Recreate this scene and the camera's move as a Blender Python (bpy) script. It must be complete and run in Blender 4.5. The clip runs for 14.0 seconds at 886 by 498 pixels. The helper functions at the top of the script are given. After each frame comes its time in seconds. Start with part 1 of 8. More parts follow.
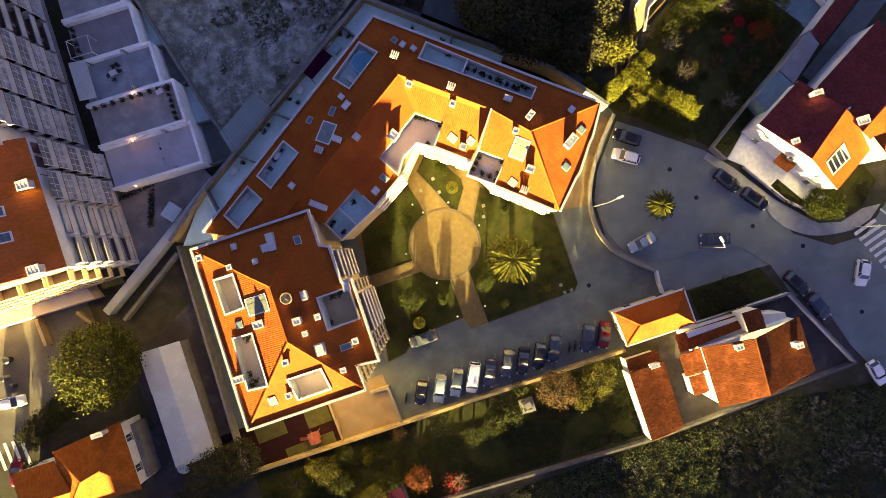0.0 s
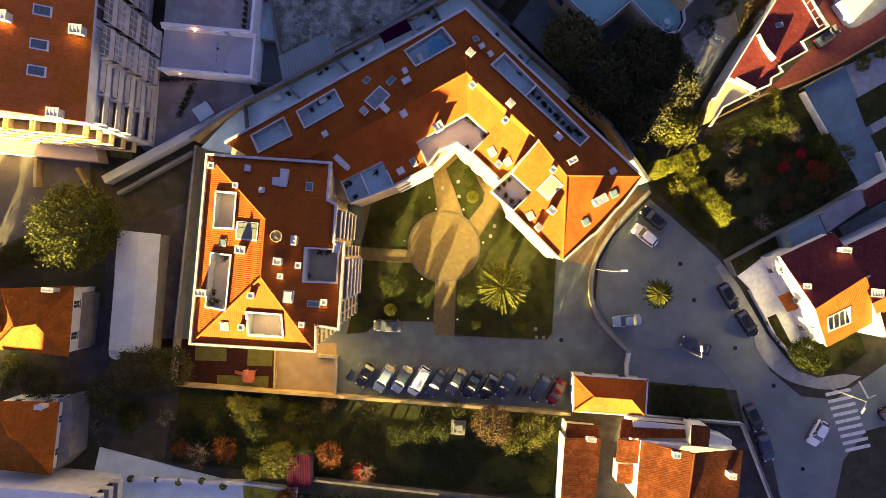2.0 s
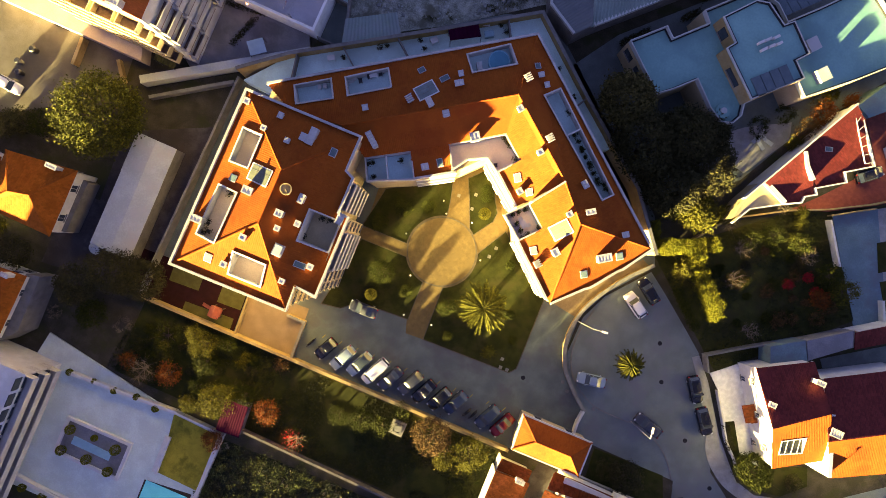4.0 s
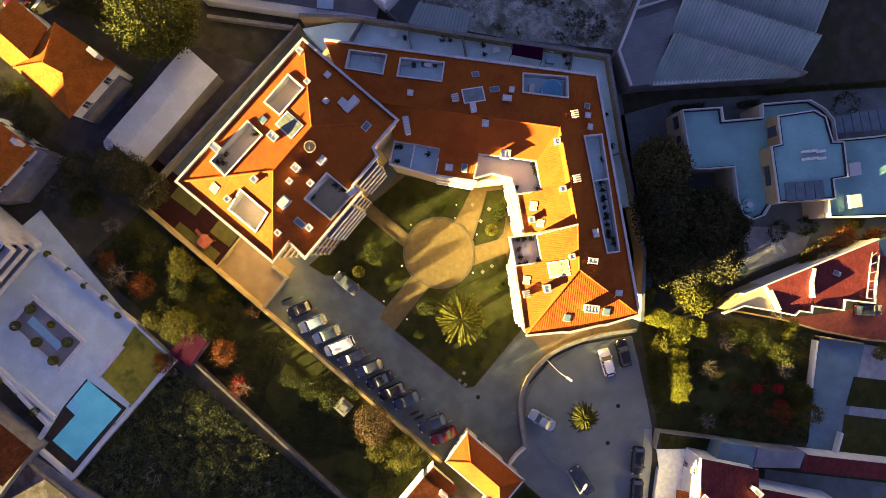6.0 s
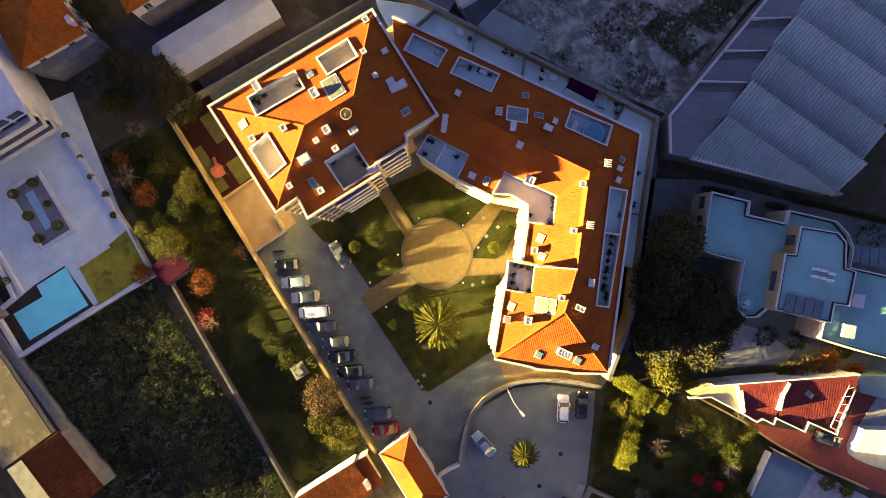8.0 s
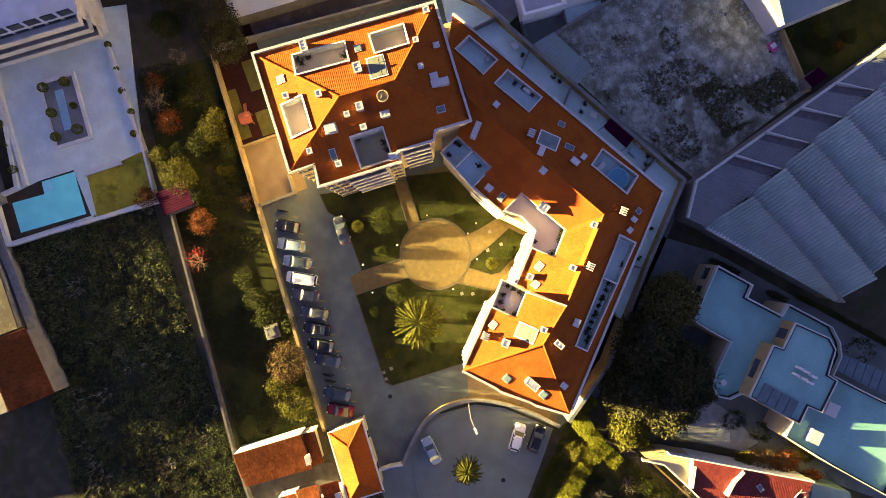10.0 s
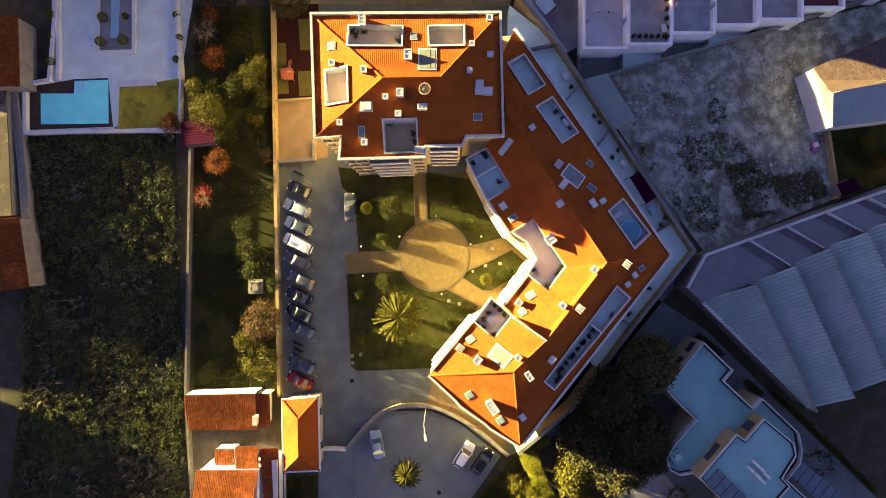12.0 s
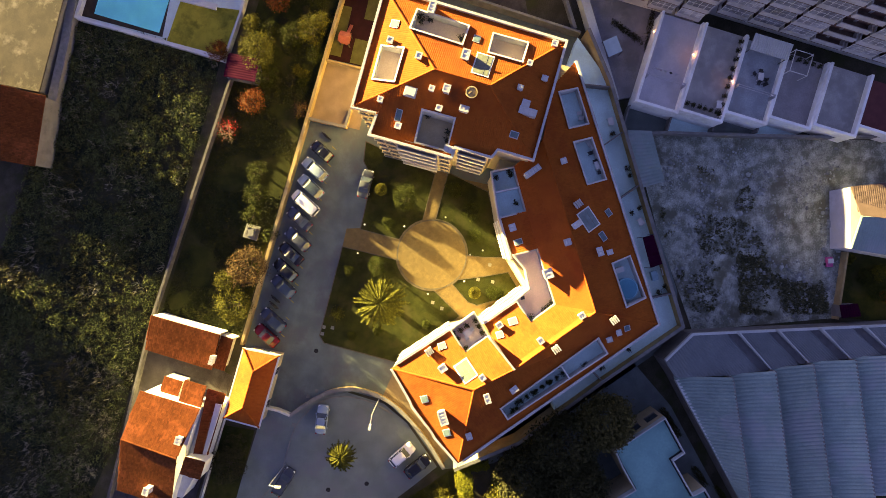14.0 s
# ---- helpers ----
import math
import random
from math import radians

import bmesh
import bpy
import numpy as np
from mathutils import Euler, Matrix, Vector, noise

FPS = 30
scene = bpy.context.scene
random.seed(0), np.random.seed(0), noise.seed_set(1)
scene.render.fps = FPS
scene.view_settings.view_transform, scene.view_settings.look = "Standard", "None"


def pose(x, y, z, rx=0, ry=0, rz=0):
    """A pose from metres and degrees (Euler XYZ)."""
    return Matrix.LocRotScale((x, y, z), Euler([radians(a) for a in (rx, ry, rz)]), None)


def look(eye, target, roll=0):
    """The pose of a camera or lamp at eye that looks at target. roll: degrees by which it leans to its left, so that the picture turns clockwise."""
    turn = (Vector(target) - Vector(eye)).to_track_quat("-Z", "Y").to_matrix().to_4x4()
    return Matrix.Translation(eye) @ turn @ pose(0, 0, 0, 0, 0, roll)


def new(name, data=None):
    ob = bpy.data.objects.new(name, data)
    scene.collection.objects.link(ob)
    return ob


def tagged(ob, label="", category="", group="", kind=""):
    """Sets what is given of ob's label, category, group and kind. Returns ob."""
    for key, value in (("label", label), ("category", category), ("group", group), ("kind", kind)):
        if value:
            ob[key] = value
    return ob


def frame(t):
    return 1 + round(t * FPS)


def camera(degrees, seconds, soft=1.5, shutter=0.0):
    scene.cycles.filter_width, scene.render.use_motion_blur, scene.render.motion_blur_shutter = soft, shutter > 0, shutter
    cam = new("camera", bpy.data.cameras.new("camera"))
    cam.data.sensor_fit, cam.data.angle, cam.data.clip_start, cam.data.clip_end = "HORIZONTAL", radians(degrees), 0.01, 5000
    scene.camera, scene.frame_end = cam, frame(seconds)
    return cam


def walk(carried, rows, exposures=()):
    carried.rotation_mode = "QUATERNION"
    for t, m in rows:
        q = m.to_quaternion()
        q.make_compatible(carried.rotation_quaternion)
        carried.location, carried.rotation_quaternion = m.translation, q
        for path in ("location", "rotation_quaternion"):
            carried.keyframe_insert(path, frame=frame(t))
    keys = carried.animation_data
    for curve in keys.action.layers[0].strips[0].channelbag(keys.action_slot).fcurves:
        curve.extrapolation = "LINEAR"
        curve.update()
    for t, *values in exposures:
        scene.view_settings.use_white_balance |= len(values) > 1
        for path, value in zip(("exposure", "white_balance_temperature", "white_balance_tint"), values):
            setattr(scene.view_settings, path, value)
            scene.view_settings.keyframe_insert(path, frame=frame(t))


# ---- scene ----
cam = camera(77.0, 14.0, soft=0.5)
PATH = [
    (0, pose(0.43, -1.25, 85.67, -0.14, 0.28, -17.14)),
    (0.5, pose(0.41, -1.22, 85.60, -0.14, 0.21, -11.29)),
    (1, pose(0.36, -1.15, 85.65, -0.11, 0.11, -5.48)),
    (1.5, pose(0.33, -1.07, 85.69, -0.01, 0.07, 0.00)),
    (2, pose(0.39, -1.06, 85.56, 0.00, 0.05, 5.44)),
    (2.5, pose(0.42, -0.98, 85.48, 0.09, -0.05, 10.53)),
    (3, pose(0.34, -0.85, 85.49, 0.16, -0.12, 15.34)),
    (3.2, pose(0.32, -0.81, 85.48, 0.16, -0.16, 17.13)),
    (5.3, pose(-0.04, -0.34, 85.78, 0.14, -0.40, 35.34)),
    (5.5, pose(-0.07, -0.33, 85.77, -0.02, -0.47, 37.15)),
    (6, pose(-0.17, -0.31, 85.72, -0.07, -0.53, 41.81)),
    (6.5, pose(-0.25, -0.23, 85.71, -0.12, -0.49, 46.50)),
    (7, pose(-0.26, -0.14, 85.78, -0.14, -0.47, 50.93)),
    (7.5, pose(-0.23, -0.00, 85.83, -0.13, -0.41, 55.39)),
    (8, pose(-0.17, 0.18, 85.92, -0.18, -0.31, 59.59)),
    (8.2, pose(-0.16, 0.22, 85.94, -0.35, -0.08, 60.96)),
    (10.3, pose(-0.21, 0.90, 85.77, -0.10, 0.13, 77.01)),
    (10.5, pose(-0.21, 0.93, 85.75, -0.05, 0.16, 78.63)),
    (11, pose(-0.15, 0.95, 85.70, 0.06, 0.20, 82.54)),
    (11.5, pose(-0.12, 1.01, 85.70, 0.21, 0.20, 86.33)),
    (12, pose(-0.09, 1.06, 85.67, 0.32, 0.25, 90.08)),
    (12.5, pose(-0.09, 1.10, 85.59, 0.42, 0.23, 93.88)),
    (13, pose(-0.15, 1.16, 85.56, 0.51, 0.21, 98.29)),
    (13.5, pose(-0.19, 1.20, 85.47, 0.54, 0.17, 102.73)),
    (14, pose(-0.22, 1.19, 85.42, 0.54, 0.19, 107.14)),
]

walk(cam, PATH, [(0, 4.0, 7300, 77.5), (14, 4.03, 7300, 77.5)])

# ---- light ----
SUN_AZ = 199.0   # the sun stands in the south-south-west of the plan
SUN_EL = 5.6
world = bpy.data.worlds.new("sky")
scene.world = world
world.use_nodes = True
wn = world.node_tree
sky = wn.nodes.new("ShaderNodeTexSky")
sky.sky_type = 'NISHITA'
sky.sun_disc = False
sky.sun_elevation = radians(SUN_EL)
sky.air_density, sky.dust_density, sky.ozone_density = 1.0, 0.4, 3.0
sky.sun_rotation = radians(SUN_AZ)
wn.links.new(sky.outputs[0], wn.nodes["Background"].inputs[0])
wn.nodes["Background"].inputs[1].default_value = 0.0245
sd = bpy.data.lights.new("sun", 'SUN')
sd.energy = 5.0
sd.angle = radians(0.5)
sd.color = (0.80, 1.0, 0.28)
sun = new("sun", sd)
a_, e_ = radians(SUN_AZ), radians(SUN_EL)
sun_dir = Vector((math.sin(a_) * math.cos(e_), math.cos(a_) * math.cos(e_), math.sin(e_)))
sun.matrix_world = look(sun_dir * 200, (0, 0, 0))


# ---- materials ----
def mat(name, c1, c2=None, size=1.0, rough=0.8, bump=0.0, fine=12.0, metal=0.0, spots=None, island=0.0, spec=0.12):
    """Two tones mixed by a coarse and a fine noise, with relief; spots: a third tone in stains."""
    m = bpy.data.materials.new(name)
    m.use_nodes = True
    n, l = m.node_tree.nodes, m.node_tree.links
    b = n["Principled BSDF"]
    b.inputs["Roughness"].default_value = rough
    b.inputs["Metallic"].default_value = metal
    b.inputs["Specular IOR Level"].default_value = spec
    c2 = c2 or tuple(v * 0.75 for v in c1)
    tc = n.new("ShaderNodeTexCoord")
    coarse = n.new("ShaderNodeTexNoise")
    coarse.inputs["Scale"].default_value = 1.0 / size
    coarse.inputs["Detail"].default_value = 5
    grain = n.new("ShaderNodeTexNoise")
    grain.inputs["Scale"].default_value = fine / size
    grain.inputs["Detail"].default_value = 3
    for q in (coarse, grain):
        l.new(tc.outputs["Object"], q.inputs["Vector"])
    add = n.new("ShaderNodeMath")
    add.operation = 'MULTIPLY_ADD'
    l.new(grain.outputs["Fac"], add.inputs[0])
    add.inputs[1].default_value = 0.6
    l.new(coarse.outputs["Fac"], add.inputs[2])
    ramp = n.new("ShaderNodeMapRange")
    l.new(add.outputs[0], ramp.inputs["Value"])
    ramp.inputs["From Min"].default_value = 0.58
    ramp.inputs["From Max"].default_value = 0.92
    mix = n.new("ShaderNodeMix")
    mix.data_type = 'RGBA'
    l.new(ramp.outputs[0], mix.inputs["Factor"])
    mix.inputs["A"].default_value = (*c1, 1)
    mix.inputs["B"].default_value = (*c2, 1)
    out = mix.outputs["Result"]
    if spots:
        sn = n.new("ShaderNodeTexNoise")
        sn.inputs["Scale"].default_value = 0.45 / size
        sn.inputs["Detail"].default_value = 8
        sn.inputs["Roughness"].default_value = 0.65
        l.new(tc.outputs["Object"], sn.inputs["Vector"])
        sr = n.new("ShaderNodeMapRange")
        l.new(sn.outputs["Fac"], sr.inputs["Value"])
        sr.inputs["From Min"].default_value = 0.5
        sr.inputs["From Max"].default_value = 0.62
        m2 = n.new("ShaderNodeMix")
        m2.data_type = 'RGBA'
        l.new(sr.outputs[0], m2.inputs["Factor"])
        l.new(out, m2.inputs["A"])
        m2.inputs["B"].default_value = (*spots, 1)
        out = m2.outputs["Result"]
    if island:
        geo = n.new("ShaderNodeNewGeometry")
        info = n.new("ShaderNodeObjectInfo")
        sm = n.new("ShaderNodeMath")
        sm.operation = 'ADD'
        l.new(geo.outputs["Random Per Island"], sm.inputs[0])
        l.new(info.outputs["Random"], sm.inputs[1])
        fr = n.new("ShaderNodeMath")
        fr.operation = 'FRACT'
        l.new(sm.outputs[0], fr.inputs[0])
        vr = n.new("ShaderNodeMapRange")
        l.new(fr.outputs[0], vr.inputs["Value"])
        vr.inputs["To Min"].default_value = 1 - island
        vr.inputs["To Max"].default_value = 1 + island
        hs = n.new("ShaderNodeHueSaturation")
        l.new(vr.outputs[0], hs.inputs["Value"])
        l.new(out, hs.inputs["Color"])
        out = hs.outputs["Color"]
    l.new(out, b.inputs["Base Color"])
    if bump:
        bp = n.new("ShaderNodeBump")
        bp.inputs["Strength"].default_value = bump
        bp.inputs["Distance"].default_value = 0.05 * size
        l.new(add.outputs[0], bp.inputs["Height"])
        l.new(bp.outputs[0], b.inputs["Normal"])
    return m


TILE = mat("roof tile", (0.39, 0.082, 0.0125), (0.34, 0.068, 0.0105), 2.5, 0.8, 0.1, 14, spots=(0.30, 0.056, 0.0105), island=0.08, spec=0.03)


def stained(m, x, y, r0, r1, tone):
    """A soot stain with a soft, uneven edge round a spot of the roof."""
    n, l = m.node_tree.nodes, m.node_tree.links
    b = n["Principled BSDF"]
    base = b.inputs["Base Color"].links[0].from_socket
    tc = n.new("ShaderNodeTexCoord")
    flat = n.new("ShaderNodeVectorMath")
    flat.operation = 'MULTIPLY'
    flat.inputs[1].default_value = (1, 1, 0)
    l.new(tc.outputs["Object"], flat.inputs[0])
    far = n.new("ShaderNodeVectorMath")
    far.operation = 'DISTANCE'
    far.inputs[1].default_value = (x, y, 0)
    l.new(flat.outputs["Vector"], far.inputs[0])
    nz = n.new("ShaderNodeTexNoise")
    nz.inputs["Scale"].default_value = 1.4
    l.new(tc.outputs["Object"], nz.inputs["Vector"])
    add = n.new("ShaderNodeMath")
    add.operation = 'MULTIPLY_ADD'
    add.inputs[1].default_value = 1.2
    l.new(nz.outputs["Fac"], add.inputs[0])
    l.new(far.outputs["Value"], add.inputs[2])
    ramp = n.new("ShaderNodeMapRange")
    ramp.interpolation_type = 'SMOOTHSTEP'
    l.new(add.outputs[0], ramp.inputs["Value"])
    ramp.inputs["From Min"].default_value, ramp.inputs["From Max"].default_value = r0 + 0.6, r1 + 0.6
    ramp.inputs["To Min"].default_value, ramp.inputs["To Max"].default_value = 0.8, 0.0
    mix = n.new("ShaderNodeMix")
    mix.data_type = 'RGBA'
    l.new(ramp.outputs[0], mix.inputs["Factor"])
    l.new(base, mix.inputs["A"])
    mix.inputs["B"].default_value = (*tone, 1)
    l.new(mix.outputs["Result"], b.inputs["Base Color"])


TILE_VILLA = mat("warm villa roof tile", (0.40, 0.105, 0.013), (0.30, 0.074, 0.010), 1.5, 0.8, 0.15, 14, spots=(0.33, 0.082, 0.012), island=0.16, spec=0.03)
TILE_NEW = mat("bright orange roof tile", (0.64, 0.135, 0.028), (0.54, 0.112, 0.023), 2.0, 0.8, 0.1, 14, spots=(0.50, 0.115, 0.014), island=0.10, spec=0.03)
stained(TILE, -19.0, -3.4, 0.2, 1.7, (0.07, 0.022, 0.012))
TILE_OLD = mat("weathered roof tile", (0.1629, 0.04135, 0.01128), (0.119, 0.02882, 0.008143), 1.5, 0.85, 0.2, 14, spots=(0.21, 0.052, 0.016), island=0.22, spec=0.05)
# on the corner houses this tone also carries the shade of the north pitches
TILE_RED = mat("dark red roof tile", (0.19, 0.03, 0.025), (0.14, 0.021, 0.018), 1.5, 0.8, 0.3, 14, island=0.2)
STREET = mat("pale worn concrete street", (0.13, 0.1137, 0.091), (0.0975, 0.0845, 0.06825), 2.5, 0.9, 0.3, 20, spots=(0.13, 0.115, 0.10))
BALCONY = mat("brown balcony tiles", (0.20, 0.13, 0.105), (0.14, 0.09, 0.075), 1.0, 0.8)
SHUTTER = mat("red brown shutters", (0.26, 0.13, 0.10), (0.18, 0.09, 0.07), 1.0, 0.6)
# the grey of the loggia panes is the sky's reflection, put into the colour
LOGGIA = mat("loggia glass in sky reflection grey", (0.336, 0.35, 0.364), (0.168, 0.168, 0.175), 1.2, 0.3, 0.0, 3.0, island=0.5, spec=0.4)
OLDROOF = mat("weathered brown flat roof", (0.08125, 0.06175, 0.04875), (0.052, 0.0416, 0.03445), 1.6, 0.9, 0.3, spots=(0.16, 0.13, 0.11))
WHITE = mat("white paint", (0.684, 0.675, 0.648), (0.558, 0.549, 0.522), 1.2, 0.7, 0.1, spots=(0.60, 0.57, 0.52))
TRIM = mat("weathered off-white render", (0.52, 0.50, 0.48), (0.42, 0.40, 0.38), 1.2, 0.8, 0.1, spots=(0.38, 0.36, 0.33))
CREAM = mat("cream render", (0.50, 0.39, 0.24), (0.42, 0.32, 0.19), 2.0, 0.85, 0.15, spots=(0.45, 0.35, 0.21))
OCHRE = mat("ochre render", (0.3683, 0.2614, 0.1188), (0.2851, 0.196, 0.0891), 1.5, 0.85, 0.2, spots=(0.40, 0.30, 0.17))
GREYWALL = mat("grey cement render", (0.2125, 0.204, 0.1913), (0.1445, 0.136, 0.1275), 1.2, 0.9, 0.3, spots=(0.19, 0.18, 0.16))
TERRACE = mat("grey terrace tiles", (0.5, 0.79, 0.78), (0.41, 0.65, 0.64), 2.0, 0.7, 0.1)
TERRACE_WARM = mat("beige terrace tiles", (0.60, 0.46, 0.38), (0.50, 0.38, 0.315), 2.0, 0.7, 0.1)
ASPHALT = mat("asphalt", (0.178, 0.22, 0.208), (0.125, 0.156, 0.148), 3.0, 0.9, 0.3, 30, spots=(0.150, 0.163, 0.170))
LANE = mat("worn driveway paving", (0.14, 0.178, 0.168), (0.098, 0.125, 0.117), 2.5, 0.9, 0.3, 24, spots=(0.105, 0.115, 0.115))
PLAZA = mat("sand coloured cobble", (0.185, 0.128, 0.052), (0.134, 0.092, 0.038), 0.8, 0.9, 0.5, 8, spots=(0.152, 0.105, 0.044))
PAVE = mat("limestone cobble pavement", (0.34, 0.34, 0.33), (0.25, 0.25, 0.24), 1.0, 0.9, 0.4, 10)
GRASS = mat("lawn", (0.036, 0.041, 0.0075), (0.019, 0.023, 0.0045), 1.6, 0.95, 0.6, 14, spots=(0.038, 0.036, 0.011))
WEEDS = mat("rough field grass", (0.030, 0.034, 0.016), (0.014, 0.017, 0.009), 3.0, 0.95, 0.9, 12, spots=(0.045, 0.040, 0.022))
EARTH = mat("dark garden soil", (0.078, 0.064, 0.046), (0.042, 0.038, 0.024), 2.0, 0.95, 0.7, 12, spots=(0.04, 0.045, 0.018))
LOT = mat("broken concrete and gravel", (0.44, 0.47, 0.40), (0.14, 0.155, 0.12), 1.7, 0.95, 0.6, 9, spots=(0.12, 0.12, 0.085))
SAND = mat("beige gravel", (0.26, 0.18, 0.12), (0.20, 0.14, 0.09), 2.0, 0.95, 0.3, 20)
BLUEROOF = mat("grey roofing membrane", (0.135, 0.41, 0.38), (0.105, 0.34, 0.32), 4.0, 0.6, 0.1, spots=(0.10, 0.31, 0.30))
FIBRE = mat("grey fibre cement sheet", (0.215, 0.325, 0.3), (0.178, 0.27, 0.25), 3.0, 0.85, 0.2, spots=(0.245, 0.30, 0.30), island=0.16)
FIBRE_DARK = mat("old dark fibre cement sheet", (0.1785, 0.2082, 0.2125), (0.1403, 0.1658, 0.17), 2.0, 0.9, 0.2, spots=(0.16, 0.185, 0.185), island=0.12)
YARD = mat("brown worn asphalt", (0.0713, 0.0589, 0.05704), (0.0465, 0.03844, 0.0372), 2.5, 0.9, 0.3, 20, spots=(0.090, 0.078, 0.078))
TEAL = mat("blue green terrace tiles", (0.204, 0.425, 0.459), (0.153, 0.323, 0.357), 1.5, 0.6, 0.1)
SHEETW = mat("pale metal sheet", (0.5, 0.54, 0.515), (0.405, 0.435, 0.415), 3.0, 0.5, 0.1, spots=(0.46, 0.45, 0.43))
REDSHEET = mat("crimson metal sheet", (0.04, 0.0016, 0.016), (0.031, 0.0013, 0.012), 1.5, 0.85, spec=0.03)
MAROON = mat("maroon rubber", (0.03, 0.0072, 0.0084), (0.0204, 0.0054, 0.006), 1.0, 0.9, 0.2, 30)
OLIVE = mat("olive green rubber", (0.09, 0.08625, 0.02625), (0.0675, 0.06375, 0.01875), 1.0, 0.9, 0.2, 30)
METAL = mat("dark metal", (0.10, 0.10, 0.10), (0.06, 0.06, 0.06), 0.5, 0.45, metal=0.8)
BRIGHT = mat("galvanised metal", (0.55, 0.55, 0.55), (0.42, 0.42, 0.42), 0.5, 0.4, metal=0.8)
GLASS = mat("dark glass", (0.05, 0.07, 0.085), (0.035, 0.05, 0.06), 2.0, 0.08, spec=0.5)
GLASSB = mat("pale roof window glass", (0.0975, 0.156, 0.1755), (0.0715, 0.1202, 0.1365), 1.0, 0.25)
GREENGLASS = mat("grey green wired glass", (0.17, 0.23, 0.23), (0.12, 0.17, 0.17), 0.8, 0.35)
PALEGLASS = mat("pale wired glass", (0.147, 0.161, 0.126), (0.105, 0.119, 0.0945), 0.6, 0.35)
SCREED_BLUE = mat("blue grey concrete", (0.13, 0.245, 0.27), (0.095, 0.185, 0.205), 2.5, 0.85, 0.3, spots=(0.12, 0.165, 0.19))
SCREED = mat("worn grey screed", (0.27, 0.26, 0.26), (0.19, 0.185, 0.19), 2.0, 0.85, 0.3, spots=(0.16, 0.155, 0.155))
LAWN_POOL = mat("sunny pool lawn", (0.4186, 0.322, 0.0322), (0.2898, 0.2334, 0.02415), 1.2, 0.95, 0.6, 12, spots=(0.17, 0.14, 0.015))
PINKFLOOR = mat("pinkish terrace tiles", (0.80, 0.63, 0.55), (0.68, 0.54, 0.47), 2.0, 0.7, 0.1)
GRASS_B = mat("bright lawn", (0.056, 0.058, 0.012), (0.030, 0.034, 0.008), 1.4, 0.95, 0.6, 14, spots=(0.040, 0.036, 0.012))
WATER = mat("pool water", (0.002, 0.85, 0.76), (0.002, 0.76, 0.69), 2.0, 0.3, 0.05, spec=0.02)
DECK = mat("dark timber deck", (0.07, 0.045, 0.03), (0.045, 0.03, 0.02), 0.8, 0.7, 0.3)
STONE = mat("grey stone coping", (0.2016, 0.196, 0.1792), (0.1512, 0.1456, 0.1344), 0.8, 0.9, 0.4, spots=(0.22, 0.21, 0.19))
PAINT = mat("road marking paint", (0.70, 0.70, 0.68), (0.50, 0.50, 0.48), 0.5, 0.8)


# ---- building blocks ----
def solid(bm, poly, z0, z1):
    """An upright prism over a plan outline."""
    if sum(a[0] * b[1] - b[0] * a[1] for a, b in zip(poly, poly[1:] + poly[:1])) < 0:
        poly = poly[::-1]
    lo = [bm.verts.new((x, y, z0)) for x, y in poly]
    hi = [bm.verts.new((x, y, z1)) for x, y in poly]
    bm.faces.new(lo[::-1])
    bm.faces.new(hi)
    for i in range(len(poly)):
        j = (i + 1) % len(poly)
        bm.faces.new((lo[i], lo[j], hi[j], hi[i]))
    return hi


def mesh_of(bm, name):
    bm.normal_update()
    bmesh.ops.triangulate(bm, faces=[f for f in bm.faces if len(f.verts) > 4])
    me = bpy.data.meshes.new(name)
    bm.to_mesh(me)
    bm.free()
    return me


def part(name, bm, material, parent=None, label=""):
    """Links a bmesh as one mesh object under a thing or a part."""
    ob = new(name, mesh_of(bm, name))
    ob.data.materials.append(material)
    if parent:
        ob.parent = parent
    return tagged(ob, label)


def raw(name, verts, faces, material, parent=None, label=""):
    me = bpy.data.meshes.new(name)
    me.from_pydata(verts, [], faces)
    me.update()
    me.materials.append(material)
    ob = new(name, me)
    if parent:
        ob.parent = parent
    return tagged(ob, label)


def thing(name, label, category, group="", kind=""):
    return tagged(new(name), label, category, group, kind)


def prism(name, poly, z0, z1, material, parent=None, label=""):
    bm = bmesh.new()
    solid(bm, poly, z0, z1)
    return part(name, bm, material, parent, label)


def zone(name, poly, z, material, label, category="ground", depth=0.3):
    """A flat piece of ground: a slab sunk into the soil."""
    return tagged(prism(name, poly, z - depth, z, material), label, category, kind="structure")


def rect(cx, cy, w, d, deg=0.0):
    c, s = math.cos(radians(deg)), math.sin(radians(deg))
    return [(cx + x * c - y * s, cy + x * s + y * c) for x, y in ((-w / 2, -d / 2), (w / 2, -d / 2), (w / 2, d / 2), (-w / 2, d / 2))]


def box(bm, x0, x1, y0, y1, z0, z1):
    solid(bm, [(x0, y0), (x1, y0), (x1, y1), (x0, y1)], z0, z1)


def shift(poly, d):
    """The outline moved inwards by d (outwards if negative)."""
    if sum(a[0] * b[1] - b[0] * a[1] for a, b in zip(poly, poly[1:] + poly[:1])) < 0:
        poly = poly[::-1]
    out, n = [], len(poly)
    for i in range(n):
        p, q, r = (Vector(poly[k % n]) for k in (i - 1, i, i + 1))
        a, b = (q - p).normalized(), (r - q).normalized()
        na, nb = Vector((-a.y, a.x)), Vector((-b.y, b.x))
        k = max(0.3, 1 + na.dot(nb))
        v = q + (na + nb) * (d / k)
        out.append((v.x, v.y))
    return out


